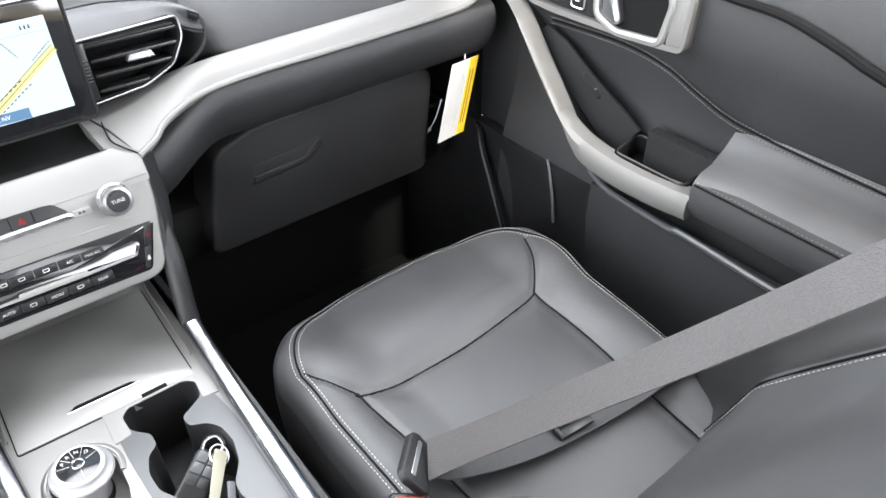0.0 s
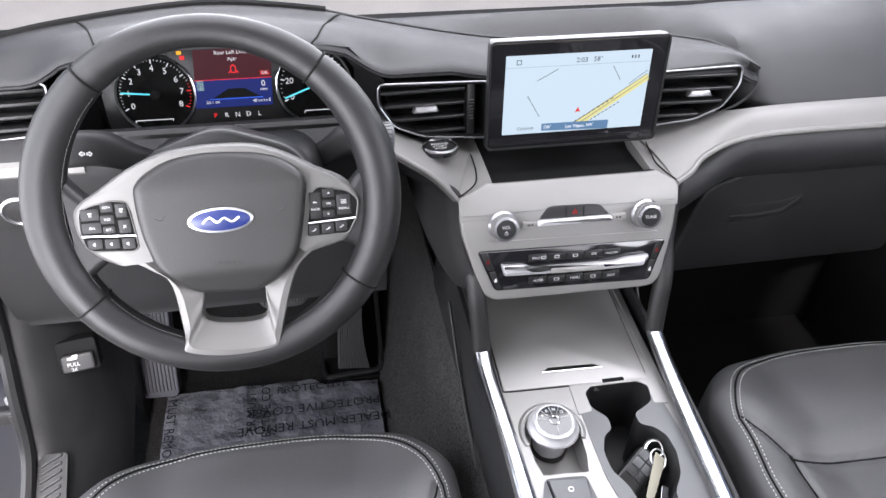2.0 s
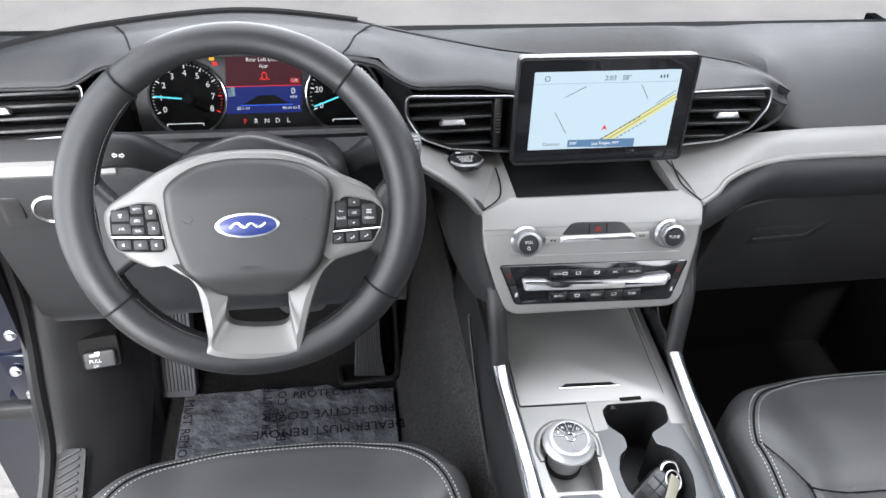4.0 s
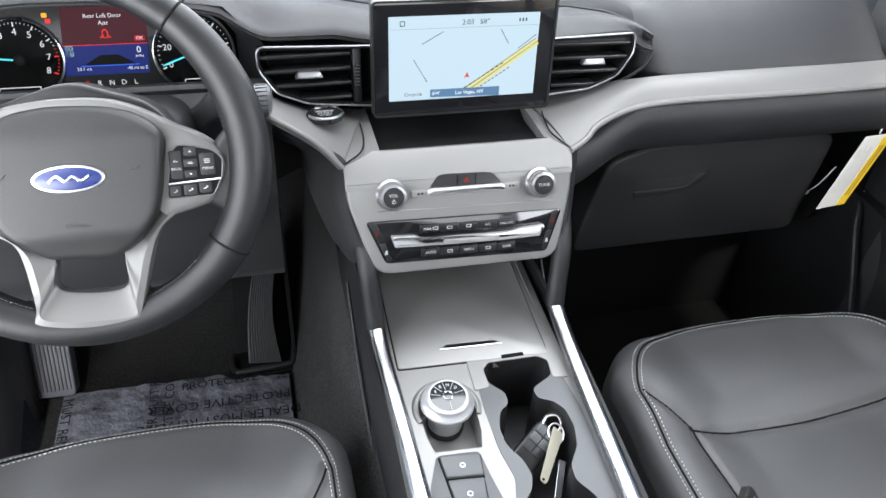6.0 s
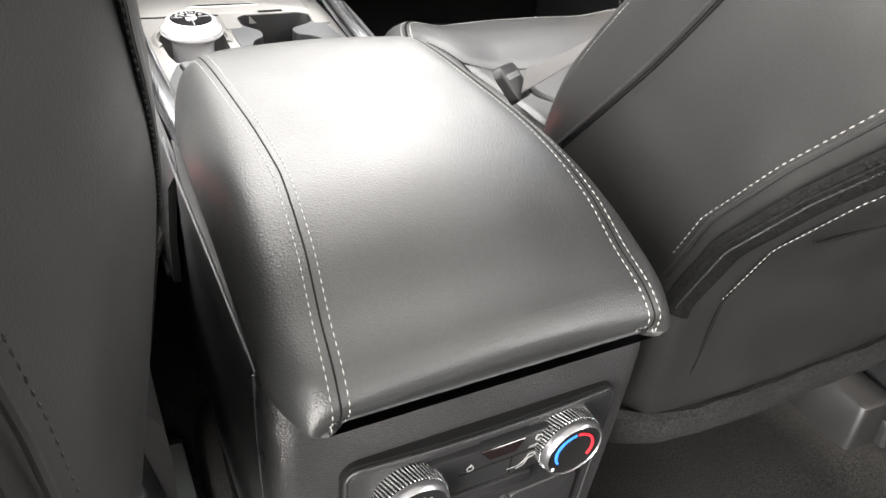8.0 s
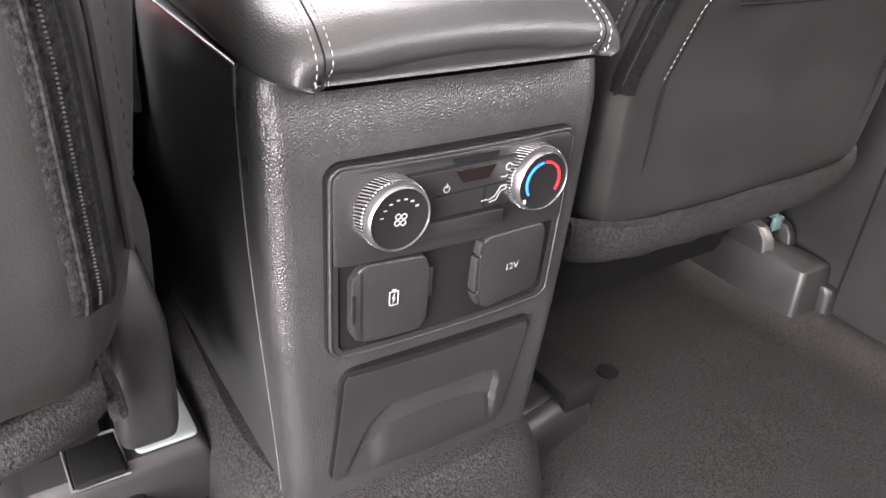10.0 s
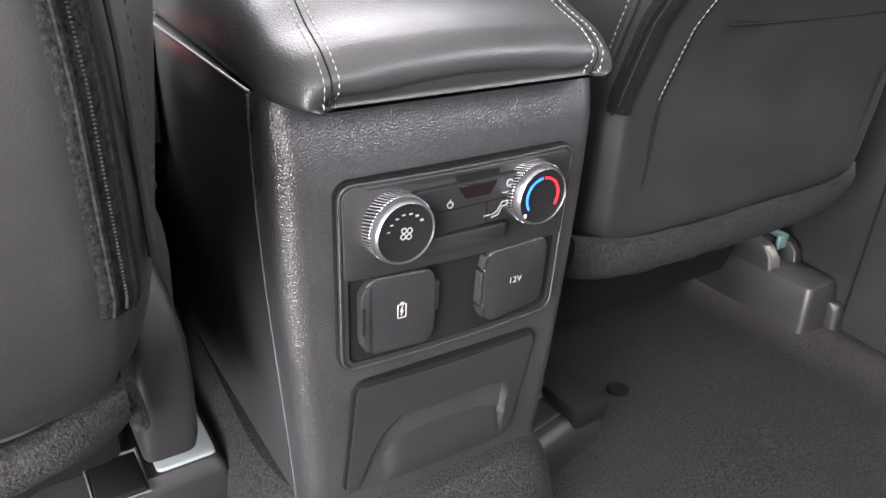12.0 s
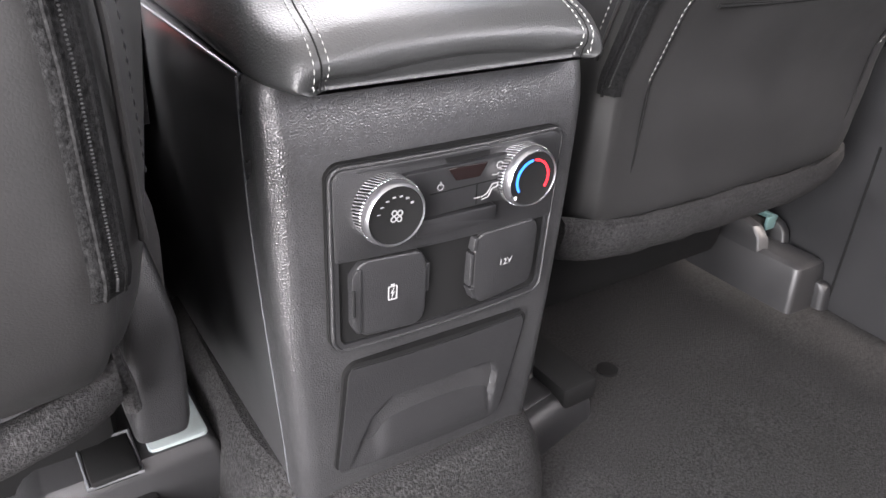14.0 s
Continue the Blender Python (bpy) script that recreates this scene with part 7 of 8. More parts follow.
# curved pull
pl = spline([(0.722, 0.768, 0.715), (0.715, 0.738, 0.697), (0.708, 0.690, 0.650), (0.703, 0.630, 0.588), (0.701, 0.590, 0.553), (0.700, 0.53, 0.541), (0.700, 0.46, 0.540), (0.702, 0.392, 0.545)], 8)
rows = []
for i, p in enumerate(pl):
    k = i / (len(pl) - 1)
    h = 0.0095 + 0.009 * smooth01((k - 0.15) / 0.5)
    up = Vector((0, 0.75, 0.5)).lerp(Vector((0, 0.0, 1)), smooth01((k - 0.35) / 0.3)).normalized()
    rows.append([tuple(p + up * a + Vector((b, 0, 0))) for a, b in ((-h, 0.006), (-h, 0.0), (-h * 0.5, -0.004), (h * 0.5, -0.004), (h, 0.002), (h + 0.002, 0.012), (h, 0.026), (-h * 0.6, 0.03))])
part("pull_handle", loft(rows), SILVER_TRIM, door, "curved satin silver door pull")
part("pull_back", sheet([[tuple(p + Vector((0.012, 0.004, -0.006))), tuple(p + Vector((0.045, 0.006, -0.01))), tuple(p + Vector((0.085, 0.01, -0.012)))] for p in pl], 0.006, (0, 0, -1)), HARD, door)
# cubby behind the pull, switch, armrest, map pocket
part("cubby", xf(ring_plate(rrect(0.125, 0.055, 0.010, 4), rrect(0.112, 0.044, 0.008, 4), -0.03, 0.0), plane_m((0.742, 0.472, 0.568), (0, -1, 0), (1, 0, 0.25))), MATT, door)
part("cubby_floor", xf(prism(rrect(0.125, 0.055, 0.010, 4), -0.034, -0.03, 0.001, 1), plane_m((0.742, 0.472, 0.568), (0, -1, 0), (1, 0, 0.25))), MATT, door)
part("cubby_rim", xf(tube([(x, y, 0.001) for x, y in rrect(0.118, 0.049, 0.010, 4)], 0.002, 6, True), plane_m((0.742, 0.472, 0.568), (0, -1, 0), (1, 0, 0.25))), SMOOTH, door)
part("switch_panel", sheet([[(0.7535, *p) for p in ((0.742, 0.664), (0.715, 0.640), (0.665, 0.605), (0.605, 0.560), (0.56, 0.535))], [(0.7515, *p) for p in ((0.712, 0.688), (0.672, 0.674), (0.615, 0.640), (0.545, 0.605), (0.52, 0.590))]], 0.004, (1, 0, 0)), TRACK, door, "black switch panel behind the pull")
wsw = part("window_switch", xf(prism(rounded([(-0.024, -0.007), (0.020, -0.009), (0.022, 0.006), (-0.022, 0.008)], 0.004, 3), 0, 0.006, 0.002, 2), plane_m((0.757, 0.615, 0.622), (0, -0.8, -0.6), (1, 0, 0.3))), SMOOTH, door)
part("switch_edge", xf(tube([(0.006, -0.006, 0.0065), (0.008, 0.005, 0.0065)], 0.0012, 6), plane_m((0.757, 0.615, 0.622), (0, -0.8, -0.6), (1, 0, 0.3))), CHROME, wsw)
rows = []
for y in np.linspace(-0.38, 0.392, 24):
    e = 0.012 * smooth01((y - 0.33) / 0.07)
    rows.append([(x, y, z - e * (z > 0.58)) for x, z in ((0.778, 0.645), (0.762, 0.628), (0.738, 0.612), (0.715, 0.607), (0.703, 0.597), (0.700, 0.575), (0.703, 0.548), (0.715, 0.53), (0.775, 0.52))])
arm = part("armrest", loft(rows), LEATHER, door, "black padded door armrest")
part("stitching", stitches([(0.7005, y, 0.590) for y in np.linspace(-0.3, 0.385, 40)], 0.006, 0.005, 0.0006), dull_thread, arm)
part("welt", tube([(0.6998, y, 0.585) for y in np.linspace(-0.3, 0.388, 40)], 0.0016, 6), MATT, arm)
part("map_pocket_lip", tube(spline([(0.742, 0.600, 0.515), (0.733, 0.575, 0.498), (0.724, 0.53, 0.490), (0.718, 0.42, 0.489), (0.716, 0.395, 0.493), (0.716, 0.25, 0.486), (0.718, 0.0, 0.478), (0.72, -0.3, 0.475)], 8), 0.006, 8, flat=0.8), GREY_SATIN, door)
part("map_pocket", sheet([[(0.724, y, 0.488), (0.722, y, 0.44), (0.735, y, 0.30), (0.74, y, 0.10)] for y in np.linspace(-0.38, 0.57, 8)], 0.008, (1, 0, 0)), DASH, door)
for off in (0.0, 0.009):
    ln = spline([(0.7585, 0.709, 0.700 - off), (0.7595, 0.576, 0.705 - off), (0.7615, 0.50, 0.695 - off), (0.7665, 0.447, 0.673 - off), (0.770, 0.381, 0.654 - off), (0.772, 0.23, 0.646 - off), (0.772, -0.1, 0.64 - off)], 8)
    part("stitching", stitches([p + Vector((-0.0035, 0, 0)) for p in ln], 0.0052, 0.0046, 0.0007), dull_thread, pn, "dull grey stitched seam")
part("panel_welt", tube([p + Vector((-0.002, 0, 0.0045)) for p in ln], 0.0016, 6), MATT, pn)

# lower pillar and kick panel on the passenger side
kick = thing("kick_panel", (0.76, 0.85, 0.1), "black plastic kick panel beside the passenger footwell", "trim")
part("panel", sheet([[(x, y, z) for y, x in ((1.30, 0.70), (1.05, 0.735), (0.92, 0.752), (0.86, 0.758), (0.80, 0.752), (0.72, 0.745), (0.60, 0.74), (0.40, 0.735))] for z in (0.46, 0.38, 0.25, 0.10, 0.0)], 0.02, (1, 0, 0)), TRACK, kick)
part("ridge", tube(spline([(0.757, 0.868, 0.452), (0.748, 0.852, 0.447), (0.738, 0.832, 0.42), (0.728, 0.79, 0.36), (0.718, 0.74, 0.28), (0.712, 0.70, 0.20)], 6), 0.009, 10, flat=0.6), HARD, kick)
part("ridge_edge", tube(spline([(0.742, 0.678, 0.472), (0.735, 0.655, 0.42), (0.730, 0.642, 0.37)], 6), 0.0028, 6), GREY_SATIN, kick)
part("pillar_cover", sheet([[(x, y, z) for y, x in ((0.93, 0.80), (0.86, 0.782), (0.80, 0.786), (0.76, 0.80))] for z in (0.78, 0.66, 0.56, 0.45)], 0.02, (1, 0, 0)), SHADED_PLASTIC, kick)

# Added sheet, out of view, that keeps side light off the passenger footwell.
part("upper_side_blocker", sheet([[(x, y, z) for y, x in ((0.90, 0.775), (1.05, 0.765), (1.20, 0.755), (1.36, 0.75))] for z in (0.68, 0.60, 0.44)], 0.02, (1, 0, 0)), MATT, kick)

# ---- card tag on its string ----
tag = thing("card_tag", (0.665, 0.80, 0.62), "white and yellow card tag hanging from the glove box", "tag")
XM = plane_m((0.672, 0.826, 0.545), (0.95, 0.22, -0.10), (-0.13, -0.16, 1))
part("card", xf(prism(rrect(0.072, 0.143, 0.001, 1), -0.0004, 0.0004, 0.0001, 1), XM), PAPER, tag)
part("yellow_stripe", xf(prism([(0.013, -0.0712), (0.0355, -0.0712), (0.0355, 0.0712), (0.013, 0.0712)], 0.0003, 0.0008, 0.0001, 1), XM), YELLOW, tag)
for k in range(9):
    part("print_line", xf(prism(rrect(0.0012, 0.10 - 0.012 * (k % 3), 0.0002, 1, -0.028 + 0.0042 * k, 0.004 * (k % 2)), 0.0003, 0.0007, 0.0001, 1), XM), GREY_PRINT, tag)
for k in range(2):
    part("print_line", xf(prism(rrect(0.0028, 0.10, 0.0002, 1, 0.019 + 0.007 * k, 0.0), 0.0007, 0.0011, 0.0001, 1), XM), mat("brown_print", (0.22, 0.13, 0.02), 0.6), tag)
part("string", join(tube(spline([(0.690, 0.838, 0.652), (0.685, 0.826, 0.635), (0.682, 0.822, 0.615)], 6), 0.0012, 6), tube(spline([(0.652, 0.845, 0.545), (0.657, 0.868, 0.497), (0.659, 0.888, 0.467), (0.661, 0.925, 0.41), (0.660, 0.958, 0.352)], 6), 0.0011, 6), tube([(0.659 + 0.0025 * math.cos(a), 0.887, 0.468 + 0.0035 * math.sin(a)) for a in np.linspace(0, 2 * math.pi, 9)[:-1]], 0.0016, 6, True)), PAPER, tag)

# ---- driver footwell ----
gas = thing("accelerator_pedal", (-0.27, 1.05, 0.05), "ribbed black accelerator pedal on a floor plate", "pedal")
GP = [(-0.308, 1.055, 0.062), (-0.246, 1.045, 0.065), (-0.234, 1.175, 0.222), (-0.274, 1.187, 0.222)]
nrm = Vector((0, -0.77, 0.62))
rows = []
for a in np.linspace(0, 1, 14):
    l, r = Vector(GP[0]).lerp(Vector(GP[3]), a), Vector(GP[1]).lerp(Vector(GP[2]), a)
    c = l.lerp(r, 0.5) + Vector((0.010 * math.sin(math.pi * a) * -1, 0, 0)) + nrm * 0.012 * math.sin(math.pi * a)
    half = (r - l) * 0.5 * (1 - 0.12 * math.sin(math.pi * a))
    rows.append((c, half))
part("plate", sheet([[tuple(c - h), tuple(c), tuple(c + h)] for c, h in rows], 0.012, -nrm), RUBBER, gas)
for k in range(10):
    f = -0.86 + 1.72 * k / 9
    part("rib", tube([c + h * f + nrm * 0.0015 for c, h in rows], 0.0016, 6), RUBBER, gas)
part("floor_plate", join(rbox(0.114, 0.085, 0.014, 0.004, 2, at=(-0.281, 1.073, 0.047)), xf(prism(rounded([(-0.057, -0.03), (0.057, -0.03), (0.050, 0.21), (-0.040, 0.21)], 0.01, 3), -0.012, -0.004, 0.002, 2), plane_m((-0.281, 1.092, 0.058), (1, 0, 0), (0, 0.65, 0.76)))), MATT, gas, "black accelerator floor plate")
part("plate_rim", tube(spline([(-0.337, 1.072, 0.064), (-0.336, 1.045, 0.064), (-0.330, 1.033, 0.066), (-0.322, 1.030, 0.067), (-0.240, 1.034, 0.068), (-0.228, 1.037, 0.069), (-0.222, 1.046, 0.072), (-0.220, 1.060, 0.080)], 6), 0.0060, 10), SMOOTH, gas, "raised glossy rim of the floor plate")
part("housing", loft([[(x, y, z) for x, z in ((-0.2235, 0.045), (-0.2165, 0.045), (-0.2165, h), (-0.2235, h))] for y, h in ((1.040, 0.070), (1.09, 0.125), (1.17, 0.23), (1.27, 0.27))]), MATT, gas)
brake = thing("brake_pedal", (-0.40, 1.12, 0.2), "wide ribbed rubber brake pedal", "pedal")
PM = plane_m((-0.400, 1.118, 0.238), (1, 0.0, 0.0), (0, 0.45, 0.82))
part("pad", xf(prism(rounded([(-0.044, -0.028), (-0.030, -0.040), (0.036, -0.038), (0.048, -0.024), (0.048, 0.036), (-0.050, 0.036)], 0.008, 4), -0.012, 0.004, 0.003, 3), PM), RUBBER, brake)
for k in range(14):
    part("rib", xf(rbox(0.0028, 0.062, 0.004, 0.001, 1, at=(-0.036 + 0.0058 * k, 0.0, 0.004)), PM), RUBBER, brake)
part("arm", tube(spline([(-0.405, 1.135, 0.26), (-0.415, 1.17, 0.32), (-0.42, 1.2, 0.45)], 5), 0.009, 8), GREY_SATIN, brake)
dead = thing("foot_rest", (-0.66, 1.05, 0.06), "ribbed grey plastic foot rest", "foot rest")
FP = plane_m((-0.645, 1.07, 0.165), (1, 0, 0), (0, 0.42, 0.9))
part("pad", xf(prism(rounded([(-0.058, -0.100), (0.035, -0.104), (0.037, 0.14), (-0.060, 0.14)], 0.012, 4), -0.03, 0.004, 0.003, 3), FP), mat("blue_grey_rubber", (0.045, 0.046, 0.056), 0.55), dead)
for k in range(13):
    part("rib", xf(rbox(0.0025, 0.225, 0.004, 0.001, 1, at=(-0.051 + 0.0066 * k, 0.022, 0.004)), FP), RUBBER, dead)

# protective film on the floor
film_sheet = thing("protective_film", (-0.43, 0.95, 0.06), "crinkled clear protective film lying on the carpet", "film")
rows = []
for y in np.linspace(0.56, 1.035, 44):
    rows.append([(x, 0.56 + (y - 0.56) * (1 - 0.040 * smooth01((x + 0.365) / 0.03)), 0.062 + 0.005 * noise.noise((x * 22, y * 22, 1.7)) + 0.0045 * abs(noise.noise((x * 34 + y * 9, y * 30, 4.1)))) for x in np.linspace(-0.635, -0.235, 60)])
part("sheet", sheet(rows, 0.001, (0, 0, -1)), FILM_BLUE, film_sheet)
INK = mat("navy_print", (0.004, 0.004, 0.007), 0.7, spec=0.1)
for txt, x, y, a, sz in (("PROTECTIVE COVER", -0.36, 0.957, 180, 0.027), ("DEALER MUST REMOVE", -0.36, 0.918, 180, 0.027), ("PROTECTIVE", -0.36, 1.005, 0, 0.024), ("MUST REMOVE", -0.622, 0.935, -90, 0.024), ("ER MUST RE", -0.475, 0.98, 90, 0.024), ("TECTIVE COVE", -0.448, 0.965, 90, 0.024)):
    words(txt, sz, Matrix.Translation((x, y, 0.0745)) @ Matrix.Rotation(radians(a), 4, "Z"), INK, film_sheet)

# left pillar, sill, hood release, open doorway
sill = thing("door_sill", (-0.72, 0.6, 0.05), "black plastic door sill and lower pillar trim", "trim")
rows = []
for t in np.linspace(0, 1, 30):
    y = lerp(t, [(0, 0.20), (0.3, 0.60), (0.5, 0.80), (0.75, 0.90), (1, 0.92)])
    z = lerp(t, [(0, 0.115), (0.3, 0.13), (0.5, 0.22), (0.75, 0.45), (1, 0.70)])
    rows.append([(-0.775, y - 0.020, z + 0.012), (-0.755, y - 0.012, z + 0.016), (-0.735, y, z + 0.008), (-0.70, y + 0.05, z - 0.005), (-0.675, y + 0.11, z - 0.03), (-0.668, y + 0.17, z - 0.06)])
part("trim", sheet([[tuple(v) for v in spline(r, 3)] for r in rows], 0.008, (0.3, 1, -0.3)), HARD, sill)
part("seal", tube(spline([(r[0][0] + 0.004, r[0][1] - 0.006, r[0][2] + 0.004) for r in rows[::3]], 5), 0.010, 8), SMOOTH, sill)
part("kick_face", sheet([[(-0.672, y, z) for y in (1.0, 1.1, 1.2, 1.4)] for z in (0.60, 0.45, 0.3, 0.1, 0.03)], 0.01, (-1, 0, 0)), HARD, sill)
# Its twin on the driver's side, also unseen and added to stop light.
part("upper_side_blocker", sheet([[(-0.70, y, z) for y in (0.93, 1.1, 1.36)] for z in (0.68, 0.63, 0.57)], 0.02, (-1, 0, 0)), MATT, sill)
part("sill_plate", xf(join(prism(rrect(0.046, 0.15, 0.008, 3), -0.004, 0.003, 0.001, 2), *[rbox(0.034, 0.0045, 0.004, 0.001, 1, m=Matrix.Translation((0, -0.062 + 0.0115 * k, 0.0038)) @ Matrix.Rotation(0.5, 4, "Z")) for k in range(12)]), plane_m((-0.742, 0.725, 0.207), (1, 0, 0), (0, 0.88, 0.47))), HARD, sill)
rel = thing("hood_release", (-0.66, 0.90, 0.30), "black hood release lever with printed symbol", "lever")
LM = plane_m((-0.692, 0.876, 0.356), (1, 0.15, 0), (0, 0.45, 0.9))
part("recess", xf(prism(rrect(0.056, 0.050, 0.006, 3, 0.0, 0.0), -0.03, -0.002, 0.001, 1), LM), MATT, rel)
part("lever", xf(prism(rrect(0.046, 0.028, 0.006, 4, 0.0, -0.008), -0.01, 0.008, 0.004, 4), LM), HARD, rel)
words("PULL", 0.008, LM @ Matrix.Translation((-0.006, -0.009, 0.0085)), GREY_PRINT, rel)
words("2X", 0.007, LM @ Matrix.Translation((-0.006, -0.017, 0.0085)), GREY_PRINT, rel)
part("car_mark", xf(join(prism(rrect(0.014, 0.004, 0.001, 2, -0.006, 0.0005), 0.007, 0.0085, 0.0002, 1), prism(rrect(0.008, 0.003, 0.001, 2, -0.002, 0.004), 0.007, 0.0085, 0.0002, 1)), LM), GREY_PRINT, rel)
jamb = thing("door_jamb", (-0.85, 0.9, 0.1), "dark blue painted door opening with hinge", "car body")
part("body_side", sheet([[(x, y, z) for x, y in ((-0.772, 0.84), (-0.79, 0.90), (-0.83, 0.95), (-0.90, 0.97), (-0.98, 0.98))] for z in (0.80, 0.6, 0.4, 0.2, 0.0, -0.15)], 0.02, (0, 1, 0)), PAINT, jamb)
part("sill_paint", sheet([[(x, y, z) for x, z in ((-0.772, 0.125), (-0.80, 0.115), (-0.825, 0.08), (-0.83, 0.0), (-0.83, -0.15))] for y in (0.0, 0.5, 0.88)], 0.01, (1, 0, 0)), PAINT, jamb)
for z in (0.50, 0.22):
    part("hinge", rbox(0.06, 0.05, 0.05, 0.006, 2, at=(-0.835, 0.93, z)), PAINT, jamb)
    part("bolt", xf(lathe([(0.009, 0.0), (0.009, 0.008), (0.006, 0.010), (0.001, 0.010)], 6), plane_m((-0.825, 0.903, z), (1, 0, 0), (0, 0, 1))), CHROME, jamb)
part("hinge_plate", rbox(0.05, 0.016, 0.10, 0.005, 2, at=(-0.802, 0.868, 0.33)), PAINT, jamb)
part("check_strap", join(rbox(0.09, 0.02, 0.03, 0.005, 2, at=(-0.83, 0.866, 0.255)), rbox(0.03, 0.03, 0.05, 0.006, 2, at=(-0.80, 0.868, 0.24))), TRACK, jamb, "black door check strap")
for x, y, z in ((-0.792, 0.858, 0.425), (-0.806, 0.857, 0.352), (-0.798, 0.857, 0.300)):
    part("bolt", xf(lathe([(0.0085, 0.0), (0.0085, 0.003), (0.006, 0.004), (0.0055, 0.008), (0.001, 0.009)], 16), plane_m((x, y, z), (1, 0, 0), (0, 0, 1))), CHROME, jamb)
for k in range(9):
    part("label_bar", rbox(0.010, 0.001, 0.004, 0.0004, 1, at=(-0.800 - 0.001 * (k % 3), 0.8555, 0.225 - 0.008 * k)), GREY_PRINT, jamb)
# light switch
lights = thing("light_switch", (-0.69, 0.83, 0.66), "headlamp dial in a dark panel with chrome ring", "switch")
LS = plane_m((-0.690, 0.822, 0.668), (1, 0.04, 0), (0, -0.12, 1))
part("panel", xf(prism(rounded([(-0.03, -0.03), (0.075, -0.03), (0.075, 0.030), (-0.03, 0.030)], 0.006, 3), -0.006, 0.003, 0.001, 2), LS), HARD, lights)
part("key", xf(prism(rrect(0.02, 0.036, 0.003, 2, -0.014, 0.0), 0, 0.005, 0.001, 2), LS), SMOOTH, lights)
part("dial_ring", xf(lathe([(0.0215, 0.0), (0.022, 0.008), (0.019, 0.010), (0.017, 0.008)], 36), LS @ Matrix.Translation((0.028, -0.002, 0))), VENT_TRIM, lights)
part("dial", xf(lathe([(0.017, 0.0), (0.017, 0.008), (0.001, 0.010)], 32), LS @ Matrix.Translation((0.028, -0.002, 0))), SMOOTH, lights)

# ---- rear footwell ----
anchor = thing("seat_track_cover", (0.61, 0.12, 0.0), "black plastic cover over the seat track end", "cover", "seat track covers")
part("cover", loft([[(x, y, z) for x, y in rounded([(0.654 - e, 0.076 - e), (0.722 + e, 0.074 - e), (0.722 + e, 0.34), (0.654 - e, 0.34)], 0.010, 4)] for z, e in ((-0.005, 0.006), (0.02, 0.004), (0.058, 0.0), (0.067, -0.003), (0.071, -0.009))]), TRACK, anchor)
part("raised_wall", loft([[(x, y, z) for x, y in rounded([(0.656, 0.150 + d), (0.672, 0.142 + d), (0.672, 0.34), (0.656, 0.34)], 0.004, 3)] for z, d in ((0.06, -0.006), (0.085, 0.0), (0.100, 0.014), (0.106, 0.040))]), TRACK, anchor)
part("raised_wall", loft([[(x, y, z) for x, y in rounded([(0.706, 0.142 + d), (0.722, 0.142 + d), (0.722, 0.34), (0.706, 0.34)], 0.004, 3)] for z, d in ((0.06, -0.006), (0.085, 0.0), (0.096, 0.010), (0.102, 0.030))]), TRACK, anchor)
part("step", loft([[(x, y, z) for x, y in rounded([(0.70, 0.056 - e), (0.752 + e, 0.050 - e), (0.756 + e, 0.16), (0.70, 0.16)], 0.010, 4)] for z, e in ((-0.005, 0.004), (0.030, 0.0), (0.037, -0.003), (0.040, -0.008))]), TRACK, anchor)
part("track", rbox(0.030, 0.25, 0.04, 0.004, 2, at=(0.689, 0.29, 0.080)), MATT, anchor, "matt black seat track")
part("track_lock", join(rbox(0.022, 0.006, 0.022, 0.002, 2, at=(0.692, 0.160, 0.100)), rbox(0.010, 0.030, 0.008, 0.002, 2, at=(0.700, 0.172, 0.106))), mat("green_grey_zinc", (0.10, 0.17, 0.17), 0.4, metal=0.6), anchor, "small zinc lock plate")
inner = thing("seat_track_cover", (0.20, 0.12, 0.0), "black plastic cover beside the console base", "cover", "seat track covers")
part("cover", loft([[(x, y, z) for x, y in rounded([(0.105, 0.036 - e), (0.252 + e, 0.066 - e), (0.256 + e, 0.13), (0.215, 0.19), (0.105, 0.19)], 0.014, 4)] for z, e in ((-0.008, 0.008), (0.018, 0.005), (0.036, 0.0), (0.042, -0.005), (0.0440, -0.011))]), TRACK, inner)
part("inset_panel", loft([[(x, y, z) for x, y in rounded([(0.145, 0.064 + d), (0.226 - d, 0.078 + d), (0.226 - d, 0.112), (0.205, 0.125), (0.145, 0.125)], 0.008, 4)] for z, d in ((0.042, 0.0), (0.0452, 0.0), (0.0460, 0.0015))]), TRACK, inner)
part("upright", loft([[(x, y, z) for x, y in rounded([(0.125, 0.106 - d), (0.206 + d, 0.112 - d), (0.204 + d, 0.20), (0.125, 0.20)], 0.008, 4)] for z, d in ((0.038, 0.014), (0.050, 0.003), (0.10, -0.003), (0.148, -0.008), (0.156, -0.014))]), TRACK, inner)
outer = thing("seat_track_cover", (-0.26, 0.03, 0.0), "black plastic track cover below the driver seat, its top painted as lit", "cover", "seat track covers")
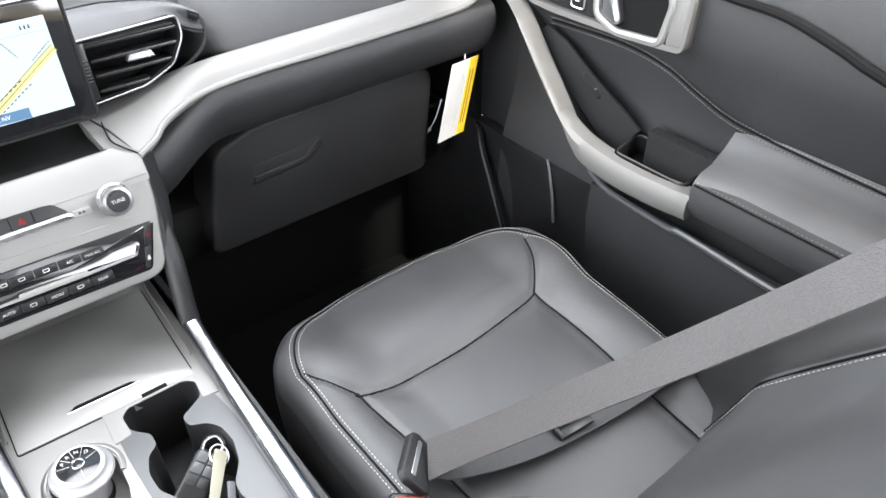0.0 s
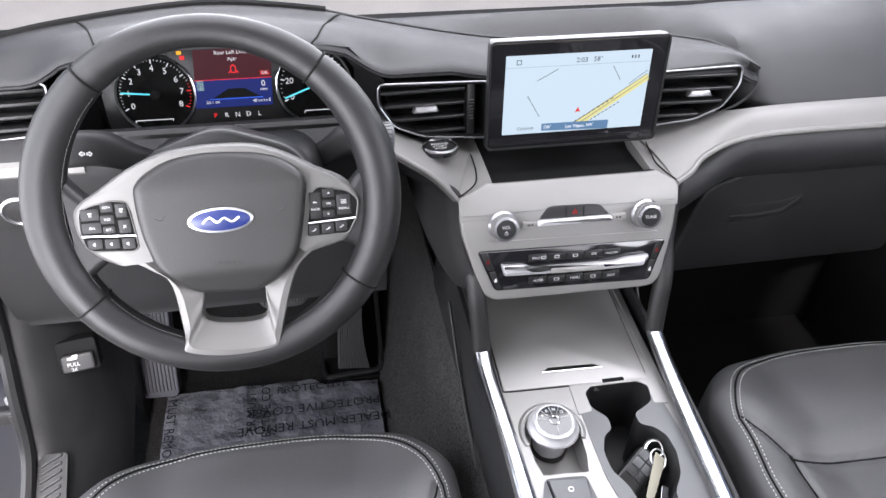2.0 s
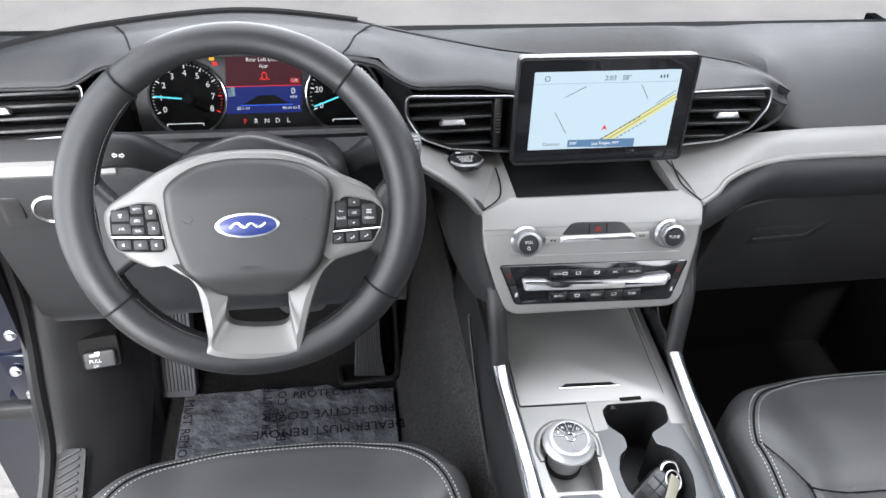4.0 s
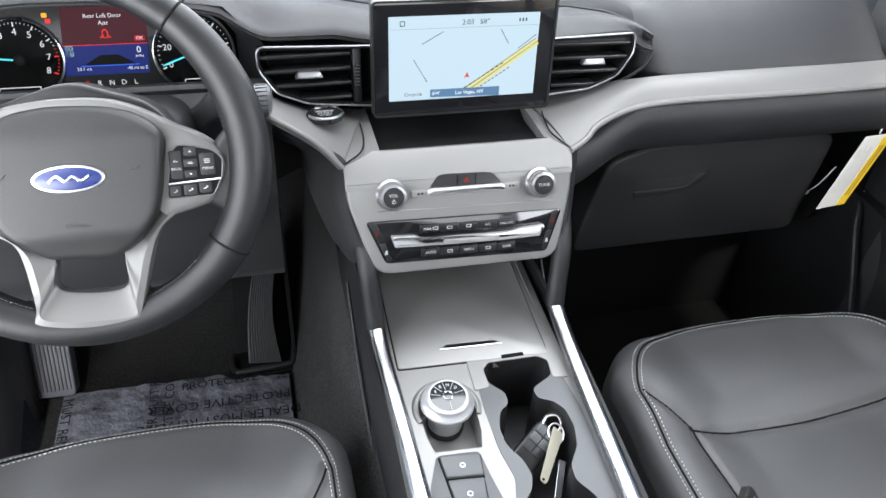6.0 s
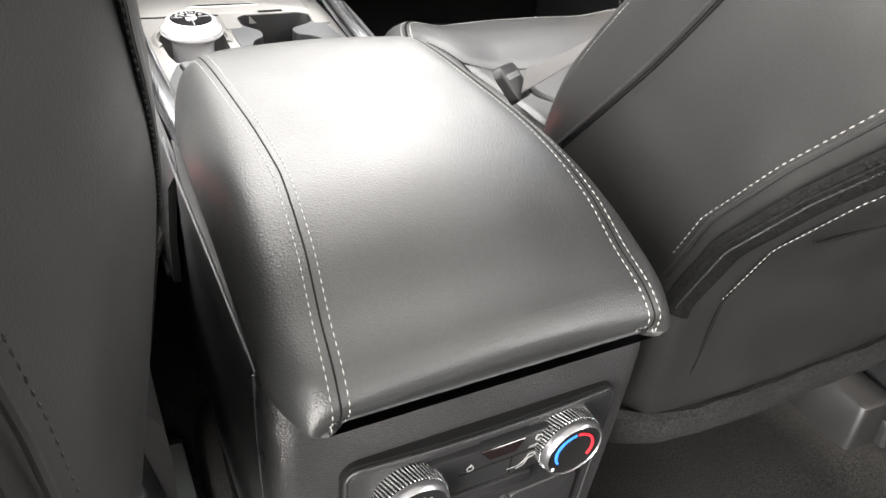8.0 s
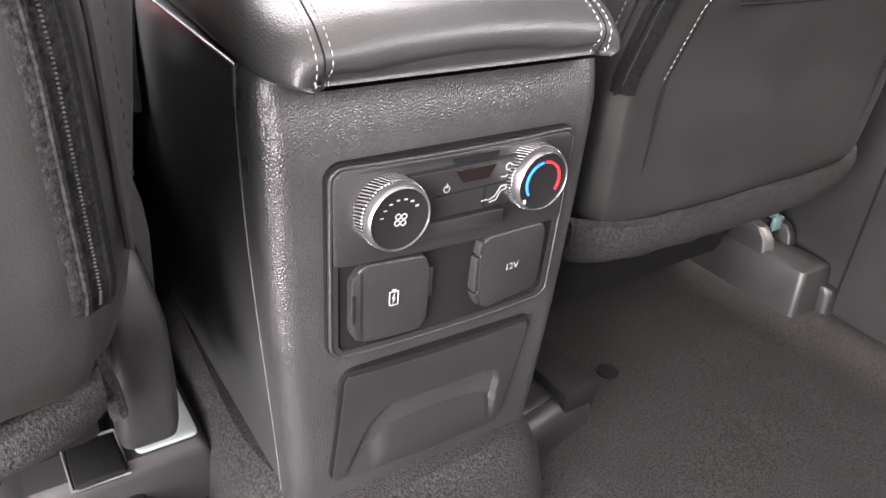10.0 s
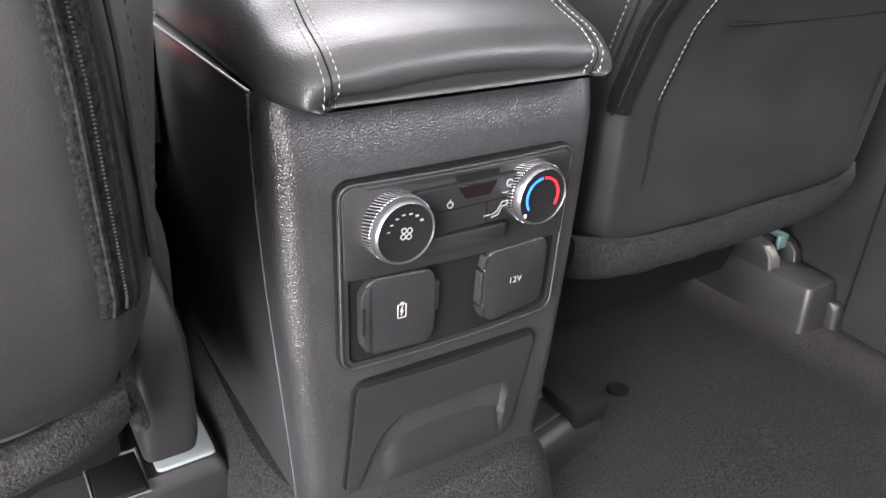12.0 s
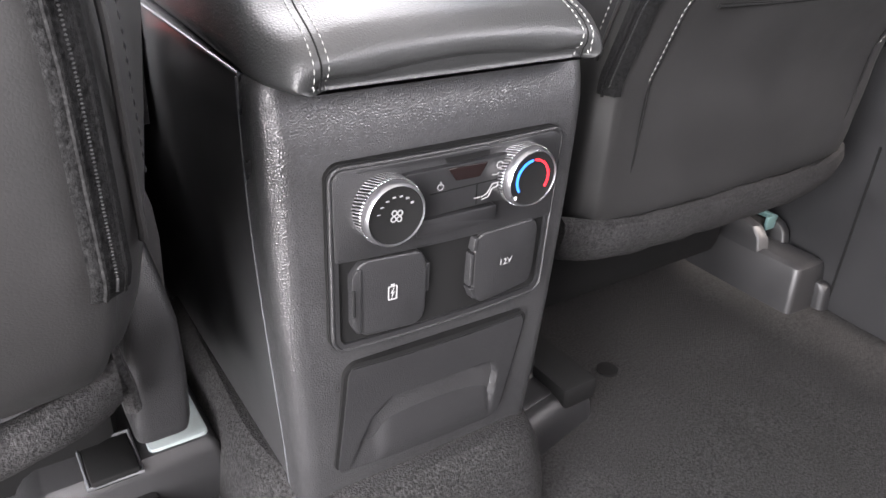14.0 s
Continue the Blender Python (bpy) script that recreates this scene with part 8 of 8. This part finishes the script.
part("cover", loft([[(x, y, z) for x, y in rounded([(-0.300 - 2 * e, 0.141 - e), (-0.143 + e, 0.141 - e), (-0.143 + e, 0.34), (-0.300 - 2 * e, 0.34)], 0.008, 4)] for z, e in ((-0.005, 0.012), (0.03, 0.008), (0.075, 0.002), (0.085, -0.001), (0.090, -0.006))]), HARD, outer)
# Pale sheet: the light caught by the black cover's top, put into colour.
part("lit_top_sheet", xf(prism(rounded([(-0.201, 0.150), (-0.149, 0.150), (-0.149, 0.33), (-0.201, 0.33)], 0.006, 3), 0.088, 0.0935, 0.0015, 2), Matrix()), mat_lit_top, outer, "pale grey-green sheet standing in for light on the cover top")
part("recess", rbox(0.040, 0.050, 0.010, 0.003, 2, at=(-0.232, 0.160, 0.0895)), MATT, outer)
part("recess_rim", tube([(-0.254, 0.136, 0.088), (-0.211, 0.136, 0.088), (-0.211, 0.186, 0.094), (-0.254, 0.186, 0.094)], 0.002, 6, True), GREY_SATIN, outer)
part("carpet_mound", loft([[(x, y, z) for x, y in rounded([(-0.105 - e, -0.01 - e), (0.105 + e, -0.01 - e), (0.135 + e, 0.10), (0.12 + e, 0.4), (-0.12 - e, 0.4), (-0.135 - e, 0.10)], 0.05, 6)] for z, e in ((-0.01, 0.020), (0.03, 0.018), (0.07, 0.012), (0.095, 0.002), (0.105, -0.01))]), CARPET, console)
tagged(part("floor_hole", xf(lathe([(0.014, -0.004), (0.0135, 0.0008), (0.001, 0.0008)], 24), Matrix.Translation((0.331, 0.111, 0.002))), MATT), "round black opening in the carpet", "hole")
pillar = thing("pillar_trim", (0.74, 0.0, 0.1), "black plastic lower pillar trim with a groove", "trim")
part("panel", sheet([[(x, y, z) for y, x in ((0.50, 0.745), (0.30, 0.742), (0.16, 0.735), (0.10, 0.722), (0.05, 0.715), (-0.05, 0.712), (-0.20, 0.705), (-0.6, 0.70), (-1.3, 0.70))] for z in (0.60, 0.40, 0.22, 0.12, 0.0)], 0.02, (1, 0, 0)), HARD, pillar)
part("groove", tube([(0.715, 0.055, z) for z in np.linspace(0.0, 0.25, 6)], 0.002, 6), MATT, pillar)
